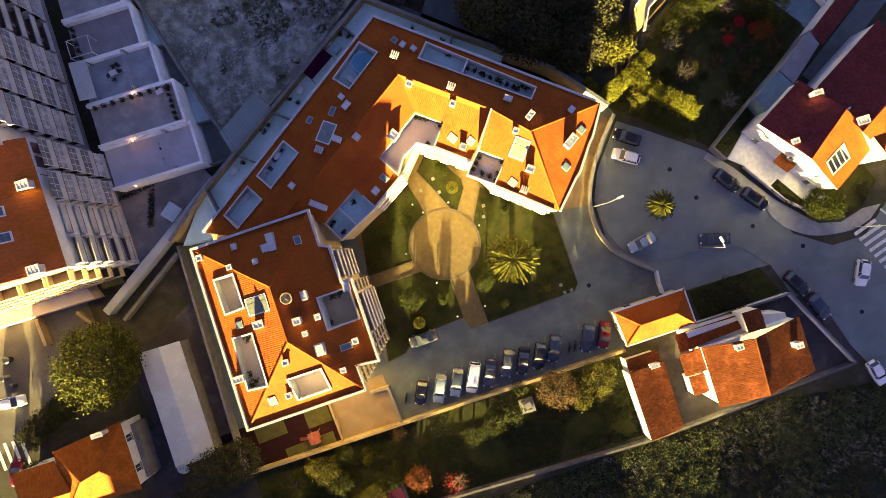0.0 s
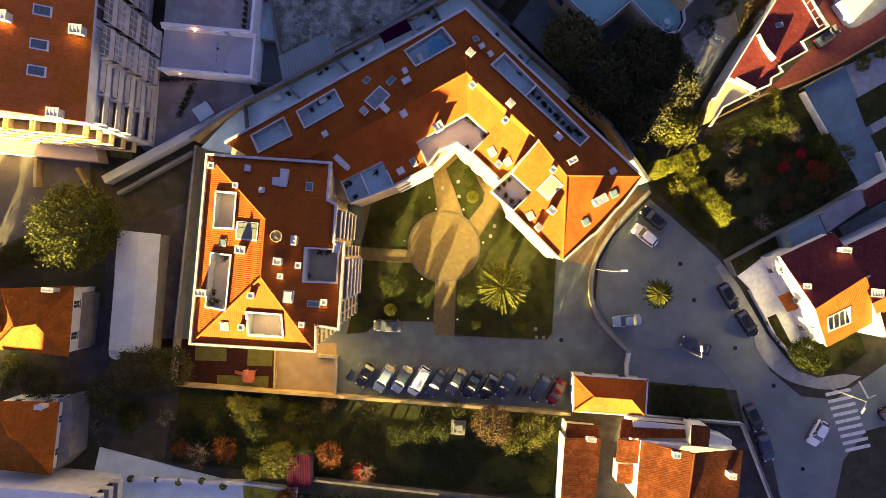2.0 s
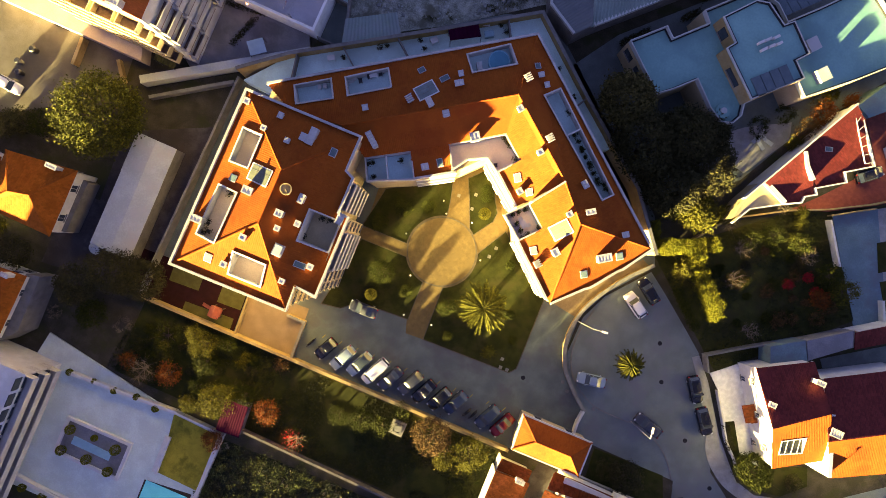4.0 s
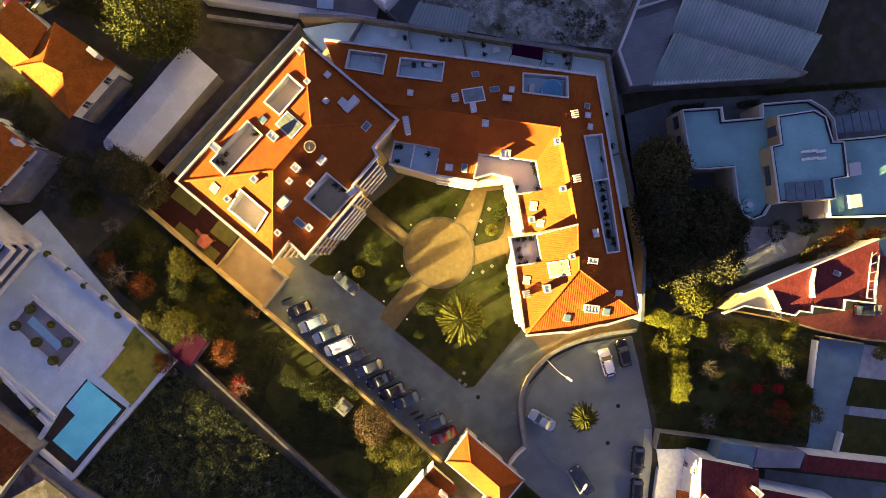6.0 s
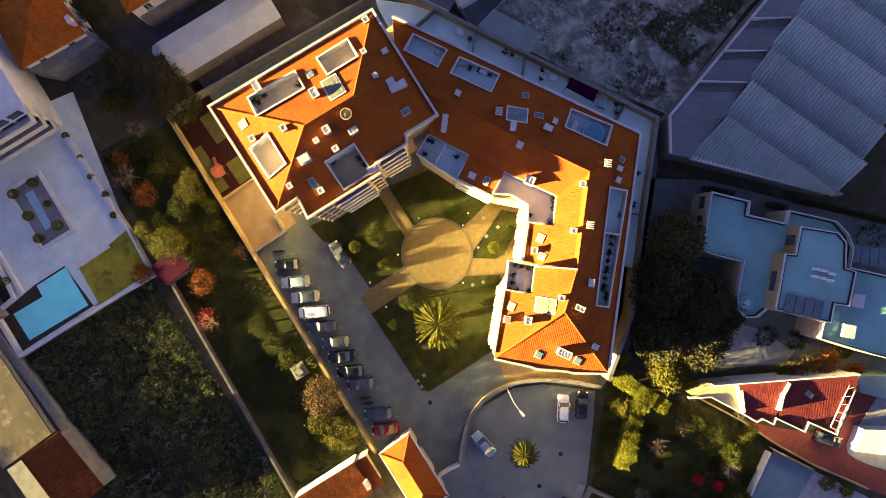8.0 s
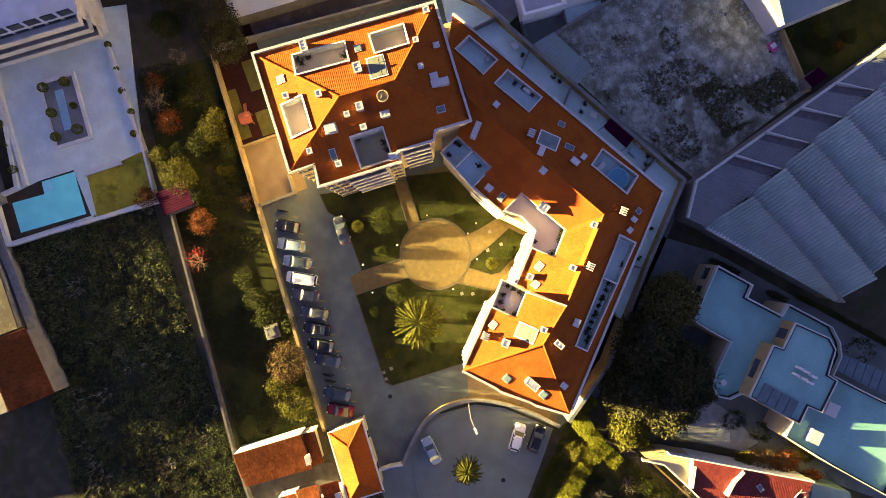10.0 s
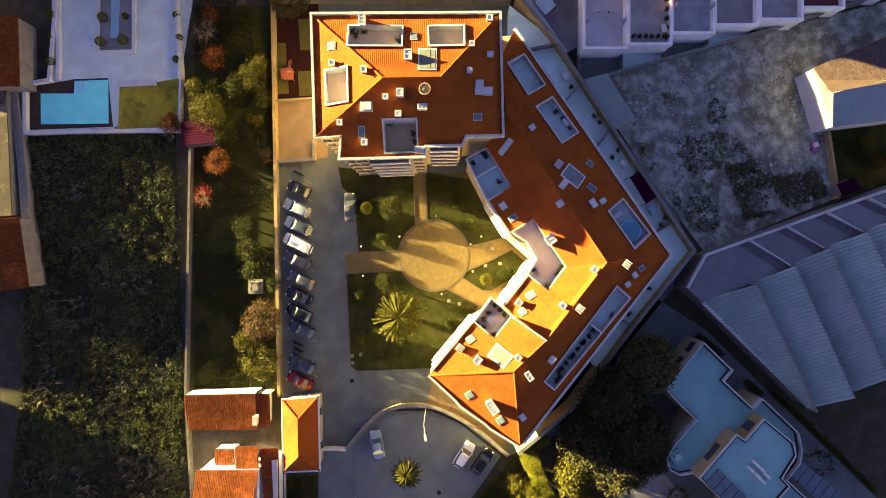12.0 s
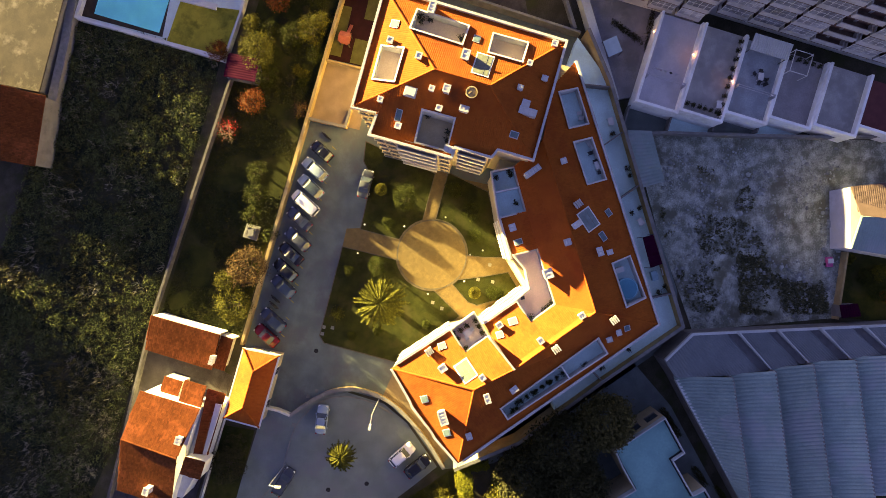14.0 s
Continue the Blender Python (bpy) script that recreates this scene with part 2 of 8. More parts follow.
def strip(bm, pts, width, z0, z1, closed=False):
    """A wall of that width along a line in plan, mitred at its bends."""
    n = len(pts)
    left, right = [], []
    for i, p in enumerate(pts):
        q = Vector(p)
        a = (q - Vector(pts[i - 1])).normalized() if i > 0 or closed else None
        b = (Vector(pts[(i + 1) % n]) - q).normalized() if i < n - 1 or closed else None
        a, b = a or b, b or a
        na, nb = Vector((-a.y, a.x)), Vector((-b.y, b.x))
        off = (na + nb) * (width / 2 / max(0.4, 1 + na.dot(nb)))
        left.append(q + off)
        right.append(q - off)
    rows = [[bm.verts.new((v.x, v.y, z)) for v in side] for side, z in ((right, z0), (left, z0), (left, z1), (right, z1))]
    for i in range(n if closed else n - 1):
        j = (i + 1) % n
        for k in range(4):
            bm.faces.new((rows[k][i], rows[k][j], rows[(k + 1) % 4][j], rows[(k + 1) % 4][i]))
    if not closed:
        bm.faces.new([r[0] for r in rows])
        bm.faces.new([r[-1] for r in rows][::-1])


def wall(name, pts, width, height, material, label, cope=None, z0=-0.2):
    """A free-standing wall with a coping."""
    bm = bmesh.new()
    strip(bm, pts, width, z0, height)
    ob = tagged(part(name, bm, material), label, "wall", kind="structure")
    if cope:
        bm = bmesh.new()
        strip(bm, pts, width + 0.1, height, height + 0.09)
        part("coping", bm, cope, ob)
    return ob


def arc(cx, cy, r, a0, a1, n):
    return [(cx + r * math.cos(radians(a0 + (a1 - a0) * i / n)), cy + r * math.sin(radians(a0 + (a1 - a0) * i / n))) for i in range(n + 1)]


def smooth(pts, n=6):
    """A rounded line through the points."""
    out = []
    P4 = [pts[0], *pts, pts[-1]]
    for i in range(1, len(P4) - 2):
        p0, p1, p2, p3 = (Vector(P4[k]) for k in (i - 1, i, i + 1, i + 2))
        for k in range(n):
            t = k / n
            v = 0.5 * ((2 * p1) + (p2 - p0) * t + (2 * p0 - 5 * p1 + 4 * p2 - p3) * t * t + (3 * p1 - p0 - 3 * p2 + p3) * t ** 3)
            out.append((v.x, v.y))
    out.append(tuple(pts[-1]))
    return out


# ---- roofs ----
from mathutils import geometry


def plane_of(poly):
    """Gradient and height of the plane that lies best through the corners."""
    a = np.array([[x, y, 1.0] for x, y, z in poly])
    return np.linalg.lstsq(a, np.array([z for x, y, z in poly]), rcond=None)[0]


def spans(loops, s):
    """The stretches of the line u = s that lie inside the outline and outside its holes."""
    cuts = []
    for loop in loops:
        for (u0, v0), (u1, v1) in zip(loop, loop[1:] + loop[:1]):
            if (u0 <= s) != (u1 <= s):
                cuts.append(v0 + (v1 - v0) * (s - u0) / (u1 - u0))
    cuts.sort()
    return list(zip(cuts[0::2], cuts[1::2]))


def slope(parent, poly, holes=(), material=None, pitch=0.24, length=0.40, tiles=True, thick=0.18, sheet=None):
    """One pitch of a roof: a deck and, on it, rows of overlapping barrel tiles. poly: x, y, z corners; holes: plan outlines."""
    gx, gy, g0 = plane_of(poly)
    height = lambda x, y: gx * x + gy * y + g0
    loops = [[Vector(p) for p in poly]] + [[Vector((x, y, height(x, y))) for x, y in h] for h in holes]
    flat = [v for lp in loops for v in lp]
    tris = geometry.tessellate_polygon(loops)
    verts = [tuple(v) for v in flat] + [(v.x, v.y, v.z - thick) for v in flat]
    k = len(flat)
    faces = []
    for t in tris:
        a, b, c = (flat[i] for i in t)
        up = (b - a).cross(c - a).z > 0
        faces.append(tuple(t) if up else tuple(t[::-1]))
        faces.append(tuple(i + k for i in (t[::-1] if up else t)))
    at = 0
    for lp in loops:
        m = len(lp)
        for i in range(m):
            j = (i + 1) % m
            faces.append((at + i, at + j, at + j + k, at + i + k))
        at += m
    deck = raw("roof_deck", verts, faces, sheet or material or TILE, parent)
    if not tiles:
        return deck
    g = Vector((gx, gy))
    up = g.normalized()
    run = Vector((up.y, -up.x))
    flatloops = [[((Vector((p[0], p[1]))).dot(run), (Vector((p[0], p[1]))).dot(up)) for p in lp] for lp in loops]
    us = [u for u, v in flatloops[0]]
    u = min(us) + pitch / 2
    V, F = [], []
    low = min(v for _, v in flatloops[0])
    step = length / math.sqrt(1 + g.length_squared)
    while u < max(us):
        for v0, v1 in spans(flatloops, u):
            i0 = math.floor((v0 - low) / step)
            i1 = math.ceil((v1 - low) / step)
            for i in range(i0, i1):
                a, b = max(v0, low + i * step), min(v1, low + (i + 1) * step + 0.05)
                if b - a < 0.06:
                    continue
                base = len(V)
                jit = random.uniform(-0.012, 0.012)
                for v, w, lift in ((a, pitch * 0.50, 0.030), (b, pitch * 0.44, 0.010)):
                    for q, h in ((-1, 0.0), (-0.5, 0.014), (0.5, 0.014), (1, 0.0)):
                        p = run * (u + q * w + jit) + up * v
                        V.append((p.x, p.y, height(p.x, p.y) + h + lift - 0.015))
                F += [(base, base + 1, base + 5, base + 4), (base + 1, base + 2, base + 6, base + 5), (base + 2, base + 3, base + 7, base + 6), (base + 3, base + 2, base + 1, base)]
        u += pitch
    if V:
        tagged(raw("roof_tiles", V, F, material or TILE, parent), kind="stuff")
    return deck


def ridge_cap(parent, a, b, material=None, r=0.15):
    """A row of half-round ridge tiles from a to b."""
    a, b = Vector(a), Vector(b)
    d = (b - a).normalized()
    side = d.cross(Vector((0, 0, 1))).normalized()
    upv = side.cross(d)
    n = max(1, round((b - a).length / 0.42))
    V, F = [], []
    for i in range(n):
        base = len(V)
        for k, rr in ((i / n, r * 1.08), ((i + 1.06) / n, r * 0.94)):
            p = a.lerp(b, min(k, 1.0))
            for ang in (0, 45, 90, 135, 180):
                q = p + side * (rr * math.cos(radians(ang))) + upv * (rr * math.sin(radians(ang)) * 0.8 + 0.03)
                V.append(tuple(q))
        F += [(base + j, base + j + 1, base + j + 6, base + j + 5) for j in range(4)] + [tuple(base + j for j in range(5))]
    return tagged(raw("ridge_tiles", V, F, material or TILE, parent), kind="stuff")


# ---- houses ----
def lerp2(a, b, k):
    return (a[0] + (b[0] - a[0]) * k, a[1] + (b[1] - a[1]) * k)


def windows(parent, a, b, z0, n, w=1.1, h=1.3, frame_mat=None, door=False):
    """A row of n framed windows, set on the outer face of the wall from a to b."""
    a, b = Vector(a), Vector(b)
    d = (b - a).normalized()
    out = Vector((d.y, -d.x))
    L = (b - a).length
    for i in range(n):
        c = a + d * (L * (i + 0.5) / n)
        p = lambda s, o: tuple(c + d * s + out * o)
        bm = bmesh.new()
        solid(bm, [p(-w / 2 - 0.1, -0.05), p(w / 2 + 0.1, -0.05), p(w / 2 + 0.1, 0.05), p(-w / 2 - 0.1, 0.05)], z0 - 0.1, z0 + h + 0.1)
        win = part("window", bm, frame_mat or WHITE, parent)
        bm = bmesh.new()
        for s0, s1 in ((-w / 2, -0.03), (0.03, w / 2)):
            solid(bm, [p(s0, 0.0), p(s1, 0.0), p(s1, 0.07), p(s0, 0.07)], z0, z0 + h)
        part("pane", bm, GLASS, win)
        bm = bmesh.new()
        solid(bm, [p(-w / 2 - 0.15, 0.0), p(w / 2 + 0.15, 0.0), p(w / 2 + 0.15, 0.2), p(-w / 2 - 0.15, 0.2)], z0 - 0.16, z0 - 0.1)
        part("sill", bm, STONE, win)


def ccw(poly):
    return poly if sum(a[0] * b[1] - b[0] * a[1] for a, b in zip(poly, poly[1:] + poly[:1])) > 0 else poly[::-1]


def house(label, c, ze, zr, walls=None, roof=None, hip=1.0, over=0.35, rows=1, per=3, category="house", name="house", tiles=True, pitch=0.27):
    """A house under a hipped (hip=1) or gabled (hip=0) roof; c: four eave corners, the ridge runs along c0-c1."""
    th = thing(name, label, category)
    body = ccw(shift(c, over))
    prism("wall", body, -0.2, ze - 0.02, walls or WHITE, th)
    m0, m1 = lerp2(c[0], c[3], 0.5), lerp2(c[1], c[2], 0.5)
    L = math.dist(m0, m1)
    k = min(0.5, hip * math.dist(c[0], c[3]) / 2 / L)
    r0, r1 = lerp2(m0, m1, k), lerp2(m1, m0, k)
    E3 = lambda p: (*p, ze)
    R0, R1 = (*r0, zr), (*r1, zr)
    rm = roof or TILE_OLD
    slope(th, [E3(c[0]), E3(c[1]), R1, R0], material=rm, tiles=tiles, pitch=pitch)
    slope(th, [E3(c[2]), E3(c[3]), R0, R1], material=rm, tiles=tiles, pitch=pitch)
    if hip > 0:
        slope(th, [E3(c[1]), E3(c[2]), R1], material=rm, tiles=tiles, pitch=pitch)
        slope(th, [E3(c[3]), E3(c[0]), R0], material=rm, tiles=tiles, pitch=pitch)
        for q, r in ((c[0], R0), (c[3], R0), (c[1], R1), (c[2], R1)):
            ridge_cap(th, E3(q), r, rm)
    else:
        for q0, q1, r in ((c[0], c[3], R0), (c[1], c[2], R1)):
            a, b = lerp2(q0, q1, 0.04), lerp2(q0, q1, 0.96)
            V = [(*a, ze - 0.1), (*b, ze - 0.1), (r[0], r[1], zr - 0.2)]
            n = Vector((body[1][0] - body[0][0], body[1][1] - body[0][1]))
            mid = Vector(lerp2(m0, m1, 0.5))
            d = (mid - Vector((r[0], r[1]))).normalized() * over
            W2 = [(x + d.x, y + d.y, z) for x, y, z in V]
            W3 = [(x + d.x * 2, y + d.y * 2, z) for x, y, z in V]
            raw("gable", W2 + W3, [(0, 1, 2), (5, 4, 3), (0, 1, 4, 3), (1, 2, 5, 4), (2, 0, 3, 5)], walls or WHITE, th)
    ridge_cap(th, R0, R1, rm)
    for f in range(rows):
        z = 0.9 + f * 2.9
        if z + 1.5 < ze:
            for i in range(4):
                windows(th, body[i], body[(i + 1) % 4], z, per if math.dist(body[i], body[(i + 1) % 4]) > 5 else 1)
    return th


def pent(label, c, z_low, z_high, walls=None, roof=None, name="house", category="outbuilding", over=0.2, tiles=True, pitch=0.27):
    """A building under a single pitch: c0-c1 is the low eave, c2-c3 the high side."""
    th = thing(name, label, category)
    body = ccw(shift(c, over))
    prism("wall", body, -0.2, z_low - 0.2, walls or WHITE, th)
    hi = shift([c[3], c[2], lerp2(c[2], c[1], 0.9), lerp2(c[3], c[0], 0.9)], over)
    slope(th, [(*c[0], z_low), (*c[1], z_low), (*c[2], z_high), (*c[3], z_high)], material=roof or TILE_OLD, tiles=tiles, pitch=pitch)
    bm = bmesh.new()
    g = lambda p: z_low + (z_high - z_low) * 0.97 if p in (body[2], body[3]) else z_low - 0.2
    strip(bm, [lerp2(c[3], c[2], 0.02), lerp2(c[3], c[2], 0.98)], 0.22, 0, z_high - 0.15)
    part("back_wall", bm, walls or WHITE, th)
    return th


FLUE = mat("sooty flue", (0.66, 0.63, 0.59), (0.50, 0.48, 0.45), 0.4, 0.95)


def chimney(parent, x, y, z0, h, w=0.55, d=0.45, deg=0.0, name="chimney"):
    bm = bmesh.new()
    solid(bm, rect(x, y, w, d, deg), z0, z0 + h)
    ch = part(name, bm, TRIM, parent, "white rendered chimney")
    bm = bmesh.new()
    strip(bm, ccw(rect(x, y, w + 0.02, d + 0.02, deg)), 0.18, z0 + h, z0 + h + 0.10, True)
    c, s = math.cos(radians(deg)), math.sin(radians(deg))
    n = max(1, round(max(w, d) / 0.45))
    for k in range(1, n):
        o = -0.5 + k / n
        px, py = (o * w, 0.0) if w > d else (0.0, o * d)
        solid(bm, rect(x + px * c - py * s, y + px * s + py * c, 0.13 if w > d else w - 0.1, d - 0.1 if w > d else 0.13, deg), z0 + h, z0 + h + 0.09)
    part("cap", bm, TRIM, ch)
    prism("flue", rect(x, y, w - 0.12, d - 0.12, deg), z0 + h - 0.05, z0 + h + 0.06, FLUE, ch)
    return ch


# ---- ground ----
bm = bmesh.new()
bmesh.ops.create_grid(bm, x_segments=8, y_segments=8, size=1500)
tagged(part("ground", bm, EARTH), "dark soil and rough grass ground", "ground", kind="structure")

zone("ground_estate", [(-37.97, 12.49), (-38.67, -25.35), (-12.91, -24.74), (22.12, -24.03), (30.29, -18.38), (30.29, -14.2), (26.99, -11.42), (24.03, -6.21), (23.86, -0.99), (26.12, 3.79), (31.33, 10.48), (28.11, 17.69), (14.65, 28.56), (1.61, 39), (-5.35, 36.83), (-19.26, 27.01)], 0.03, LANE, "worn grey driveway paving of the estate", "driveway")
PC = (0.44, -0.69)
EDGING = mat("dark stone edging", (0.13, 0.105, 0.075), (0.085, 0.07, 0.05), 0.5, 0.9, 0.3)


def lawn(name, poly, label):
    """A lawn with a thin stone edging."""
    ob = zone(name, poly, 0.10, GRASS, label, "lawn")
    bm = bmesh.new()
    strip(bm, ccw(poly), 0.13, -0.05, 0.145, True)
    part("edging", bm, EDGING, ob, "thin stone edging")


lawn("lawn_a", [(-13.2, -15.49), (-11.63, -3.87)] + arc(PC[0], PC[1], 5.5, 212, 262, 9) + [(-0.07, -12.31), (-8.14, -12.96), (-10.18, -14.93)], "mown courtyard lawn beside the block")
lawn("lawn_b", [(-12.36, -2), (-11.33, 4.69), (-6.47, 7.63), (-2.47, 10.25), (-1.5, 7.0)] + arc(PC[0], PC[1], 5.5, 106, 191, 14), "mown courtyard lawn in the shade of the wing")
lawn("lawn_c", [(3.27, -14.17)] + arc(PC[0], PC[1], 5.5, -65, 21, 14) + [(8.15, 6.18), (17.76, -0.99), (18.2, -12.45), (17.4, -13.46)], "mown courtyard lawn with a palm")
lawn("lawn_d", arc(PC[0], PC[1], 5.5, 63, 52, 3)[::-1] + [(1.2, 8.0), (-0.45, 11.25), (1.97, 14.02), (5.84, 8.2), (5.77, 6.71)], "small courtyard lawn with a clipped bush")
zone("courtyard_paving", [(-11.6, -4.4), (-12.4, 4.4), (-6.4, 8.0), (-2.2, 11.0), (-2.7, 12.6), (1.2, 14.0), (8.6, 7.4), (17.0, -0.6), (17.2, -13.2), (3.2, -13.9), (0.4, -14.2), (-0.3, -12.2), (-0.6, -6.5), (-5.0, -4.2)], 0.05, PLAZA, "sand-coloured cobbled courtyard paving between the lawns", "paving")
bm = bmesh.new()
strip(bm, arc(PC[0], PC[1], 5.3, 0, 352.5, 47), 0.22, -0.1, 0.092, True)
tagged(part("plaza_edging", bm, EDGING), "dark stone ring round the plaza", "edging", kind="structure")
zone("plaza", arc(PC[0], PC[1], 5.25, 0, 352.5, 47), 0.085, PLAZA, "round sand-coloured cobbled courtyard plaza", "plaza")
zone("path_a", [(-11.96, -4.15), (-12.35, -2.17), (-4.09, -1.87), (-3.98, -3.52)], 0.07, PLAZA, "cobbled courtyard path", "path")
zone("path_b", [(0.41, -14.37), (-0.19, -5.52), (2.59, -5.33), (3.19, -14.18)], 0.07, PLAZA, "cobbled courtyard path", "path")
zone("path_c", [(-1, 4), (-2.62, 12.41), (-1, 12.95), (2.72, 4.25)], 0.07, PLAZA, "cobbled courtyard path", "path")
zone("path_d", [(4.81, 1.61), (3.15, 4.28), (6.55, 7.98), (8.21, 6.62)], 0.07, PLAZA, "cobbled courtyard path", "path")
zone("playground", [(-40.95, -25.98), (-41.42, -18.84), (-24.16, -17.64), (-23.67, -24.95)], 0.06, MAROON, "maroon rubber playground surface", "playground")
zone("gravel_yard", [(-23.48, -25.11), (-23.98, -17.63), (-14.59, -16.98), (-14.06, -24.8)], 0.07, SAND, "beige gravel yard beside the block", "yard")
zone("road", [(24.38, -0.99), (26.12, 3.18), (31.16, 9.61), (34.63, 7.26), (39.41, 3.79), (42.88, 1.18), (48.96, -8.81), (52, -14.89), (57.21, -18.37), (62.41, -18.37), (68.92, -12.72), (88.44, 2.48), (97.11, -6.2), (74.56, -20.1), (67.62, -22.71), (64.59, -27.49), (63.72, -34.87), (65.89, -45.3), (71.1, -58.32), (64.15, -58.33), (58.08, -39.22), (53.74, -30.53), (48.96, -23.58), (47.22, -18.37), (34.63, -18.37), (30.38, -18.38), (30.37, -14.2), (26.99, -11.6), (24.38, -7.08)], 0.02, ASPHALT, "grey asphalt cul-de-sac and street", "road")
zone("vacant_lot", [(-26.27, 23.2), (-36, 58.02), (-43.1, 86.18), (-18.82, 87.64), (-8.32, 60.62), (-0.2, 40.78), (-12.45, 31.75)], 0.02, LOT, "broken concrete vacant lot with weeds", "lot")
zone("field", [(-18.28, -63.81), (-19.38, -40.66), (41.86, -38.47), (63.67, -41.26), (61.27, -68.44), (17.54, -63.81)], 0.02, WEEDS, "rough dark green field", "field")

# ---- the estate: block and wings ----
BLOCK_E, BLOCK_R = 16.3, 19.6
WING_E, WING_R = 11.3, 14.0
block_plan = [(-29.74, -15.7), (-29.88, 7.84), (-14.56, 8.23), (-14.53, 3.65), (-13.37, 3.16), (-13.27, -1.49), (-11.92, -1.54), (-11.63, -12.18), (-14.55, -11.96), (-14.33, -15.2)]
estate = thing("apartment_building", "cream five-storey apartment block with hipped tile roof", "building")
prism("wall", shift(block_plan, 0.3), -0.2, BLOCK_E - 1.2, CREAM, estate)
bm = bmesh.new()
strip(bm, ccw(shift(block_plan, 0.45)), 0.3, BLOCK_E - 1.2, BLOCK_E - 0.26, True)
part("frieze", bm, CREAM, estate)
rs, rn = (-20.79, -6.43), (-20.91, 0.49)
h_w1 = [(-28.1, -10.96), (-27.99, -4.25), (-25.15, -4.26), (-25.19, -10.96)]
h_w2 = [(-27.99, -1.14), (-28.14, 3.34), (-25.24, 3.33), (-25.16, -1.01)]
h_s = [(-22.5, -13.89), (-22.7, -10.93), (-18.42, -10.84), (-18.22, -13.73)]
h_e = [(-16.28, -6.65), (-16.42, -2.5), (-12.61, -2.38), (-12.47, -6.53)]
bp = [(*p, BLOCK_E) for p in block_plan]
S_, N_ = (*rs, BLOCK_R), (*rn, BLOCK_R)
slope(estate, [bp[0], bp[1], N_, S_], [h_w1, h_w2])
slope(estate, [bp[9], bp[0], S_], [h_s])
slope(estate, [bp[1], bp[2], N_])
slope(estate, [bp[2], bp[3], bp[4], bp[5], bp[6], bp[7], bp[8], bp[9], S_, N_], [h_e])
for a, b in ((bp[0], S_), (bp[9], S_), (bp[1], N_), (bp[2], N_), (S_, N_)):
    ridge_cap(estate, a, b)
bm = bmesh.new()
strip(bm, ccw(block_plan), 0.3, BLOCK_E - 0.25, BLOCK_E + 0.48, True)
part("gutter", bm, TRIM, estate, "white parapet gutter")


def terrace(parent, hole, poly, depth, floor_mat, rim=0.2, up=0.26):
    """A roof terrace sunk into a pitch: floor, lining walls and a white rim that follows the pitch."""
    gx, gy, g0 = plane_of(poly)
    hole = ccw(hole)
    zf = min(gx * x + gy * y + g0 for x, y in hole) - depth
    prism("terrace_floor", shift(hole, 0.02), zf - 0.15, zf, floor_mat, parent)
    inner = shift(hole, rim * 0.5)
    outer = shift(hole, -rim * 0.5)
    V, F = [], []
    n = len(hole)
    for lp, top in ((outer, 1), (inner, 1), (inner, 0), (outer, 0)):
        for x, y in lp:
            V.append((x, y, gx * x + gy * y + g0 + up if top else zf - 0.1))
    for k in range(4):
        for i in range(n):
            j = (i + 1) % n
            F.append((k * n + i, k * n + j, ((k + 1) % 4) * n + j, ((k + 1) % 4) * n + i))
    raw("terrace_wall", V, F, TRIM, parent, "white terrace parapet")
    return zf


west = [bp[0], bp[1], N_, S_]
terrace(estate, h_w1, west, 1.2, TERRACE_WARM)
terrace(estate, h_w2, west, 1.2, TERRACE_WARM)
terrace(estate, h_s, [bp[9], bp[0], S_], 1.0, TERRACE_WARM)
east = [bp[2], bp[3], bp[4], bp[5], bp[6], bp[7], bp[8], bp[9], S_, N_]
terrace(estate, h_e, east, 0.9, TEAL)

# wings
w_out = [(-29.96, 10.28), (0.27, 31.06), (25.88, 11.07)]
w_end = [(23.38, 6.98), (22.81, 6.42), (20.42, 3.02), (19.7, 2.44), (16.41, -1.1)]
w_in1 = [(15.63, -0.7), (9, 4.81), (5.95, 6.41), (6.99, 8.82), (2.84, 12.09), (0.87, 13.39), (-1.48, 12.48), (-2.21, 9.79), (-6.99, 6.68), (-12.62, 3.88)]
rid = [(15.23, 9.89), (11.26, 14.04), (1.17, 21.84), (-17.94, 8.9)]
wing = thing("apartment_building", "cream apartment wings bent round a courtyard", "building")
prism("wall", shift(w_out + w_end + [(9.15, 4.82), (6.99, 8.82), (1.02, 13.4), (-2.21, 9.79), (-6.99, 6.68), (-12.62, 3.88), (-20.66, 5.15), (-29.83, 6.05)], 0.3), -0.2, WING_E - 1.6, CREAM, wing)
o0, o1, o2 = [(*p, WING_E) for p in w_out]
r0, r1, r2, r3 = [(*p, WING_R) for p in rid]
e_ = [(*p, WING_E) for p in w_end]
i_ = [(*p, WING_E) for p in w_in1]
h_o1 = [(-24.92, 9.2), (-26.42, 11.49), (-22.35, 14.29), (-20.76, 11.86)]
h_o2 = [(-19.19, 12.94), (-20.69, 15.22), (-15.99, 18.66), (-14.41, 16.31)]
h_pool = [(-5.5, 22.4), (-7.21, 24.6), (-2.54, 28.24), (-0.6, 25.85)]
h_b = [(4.32, 23.49), (5.97, 25.53), (18.09, 15.49), (16.86, 14.07)]
A_out = [o0, o1, r2, r3]
pg = plane_of(A_out)
px, py = -25.38, 8.2
A_out = A_out + [(px, py, pg[0] * px + pg[1] * py + pg[2])]
B_out = [o1, o2, r0, r1, r2]
slope(wing, A_out, [h_o1, h_o2, h_pool])
slope(wing, B_out, [h_b])
c_cell = [(-12.47, 3.85), (-13.92, 6.51), (-8.76, 9.77), (-6.9, 6.61)]
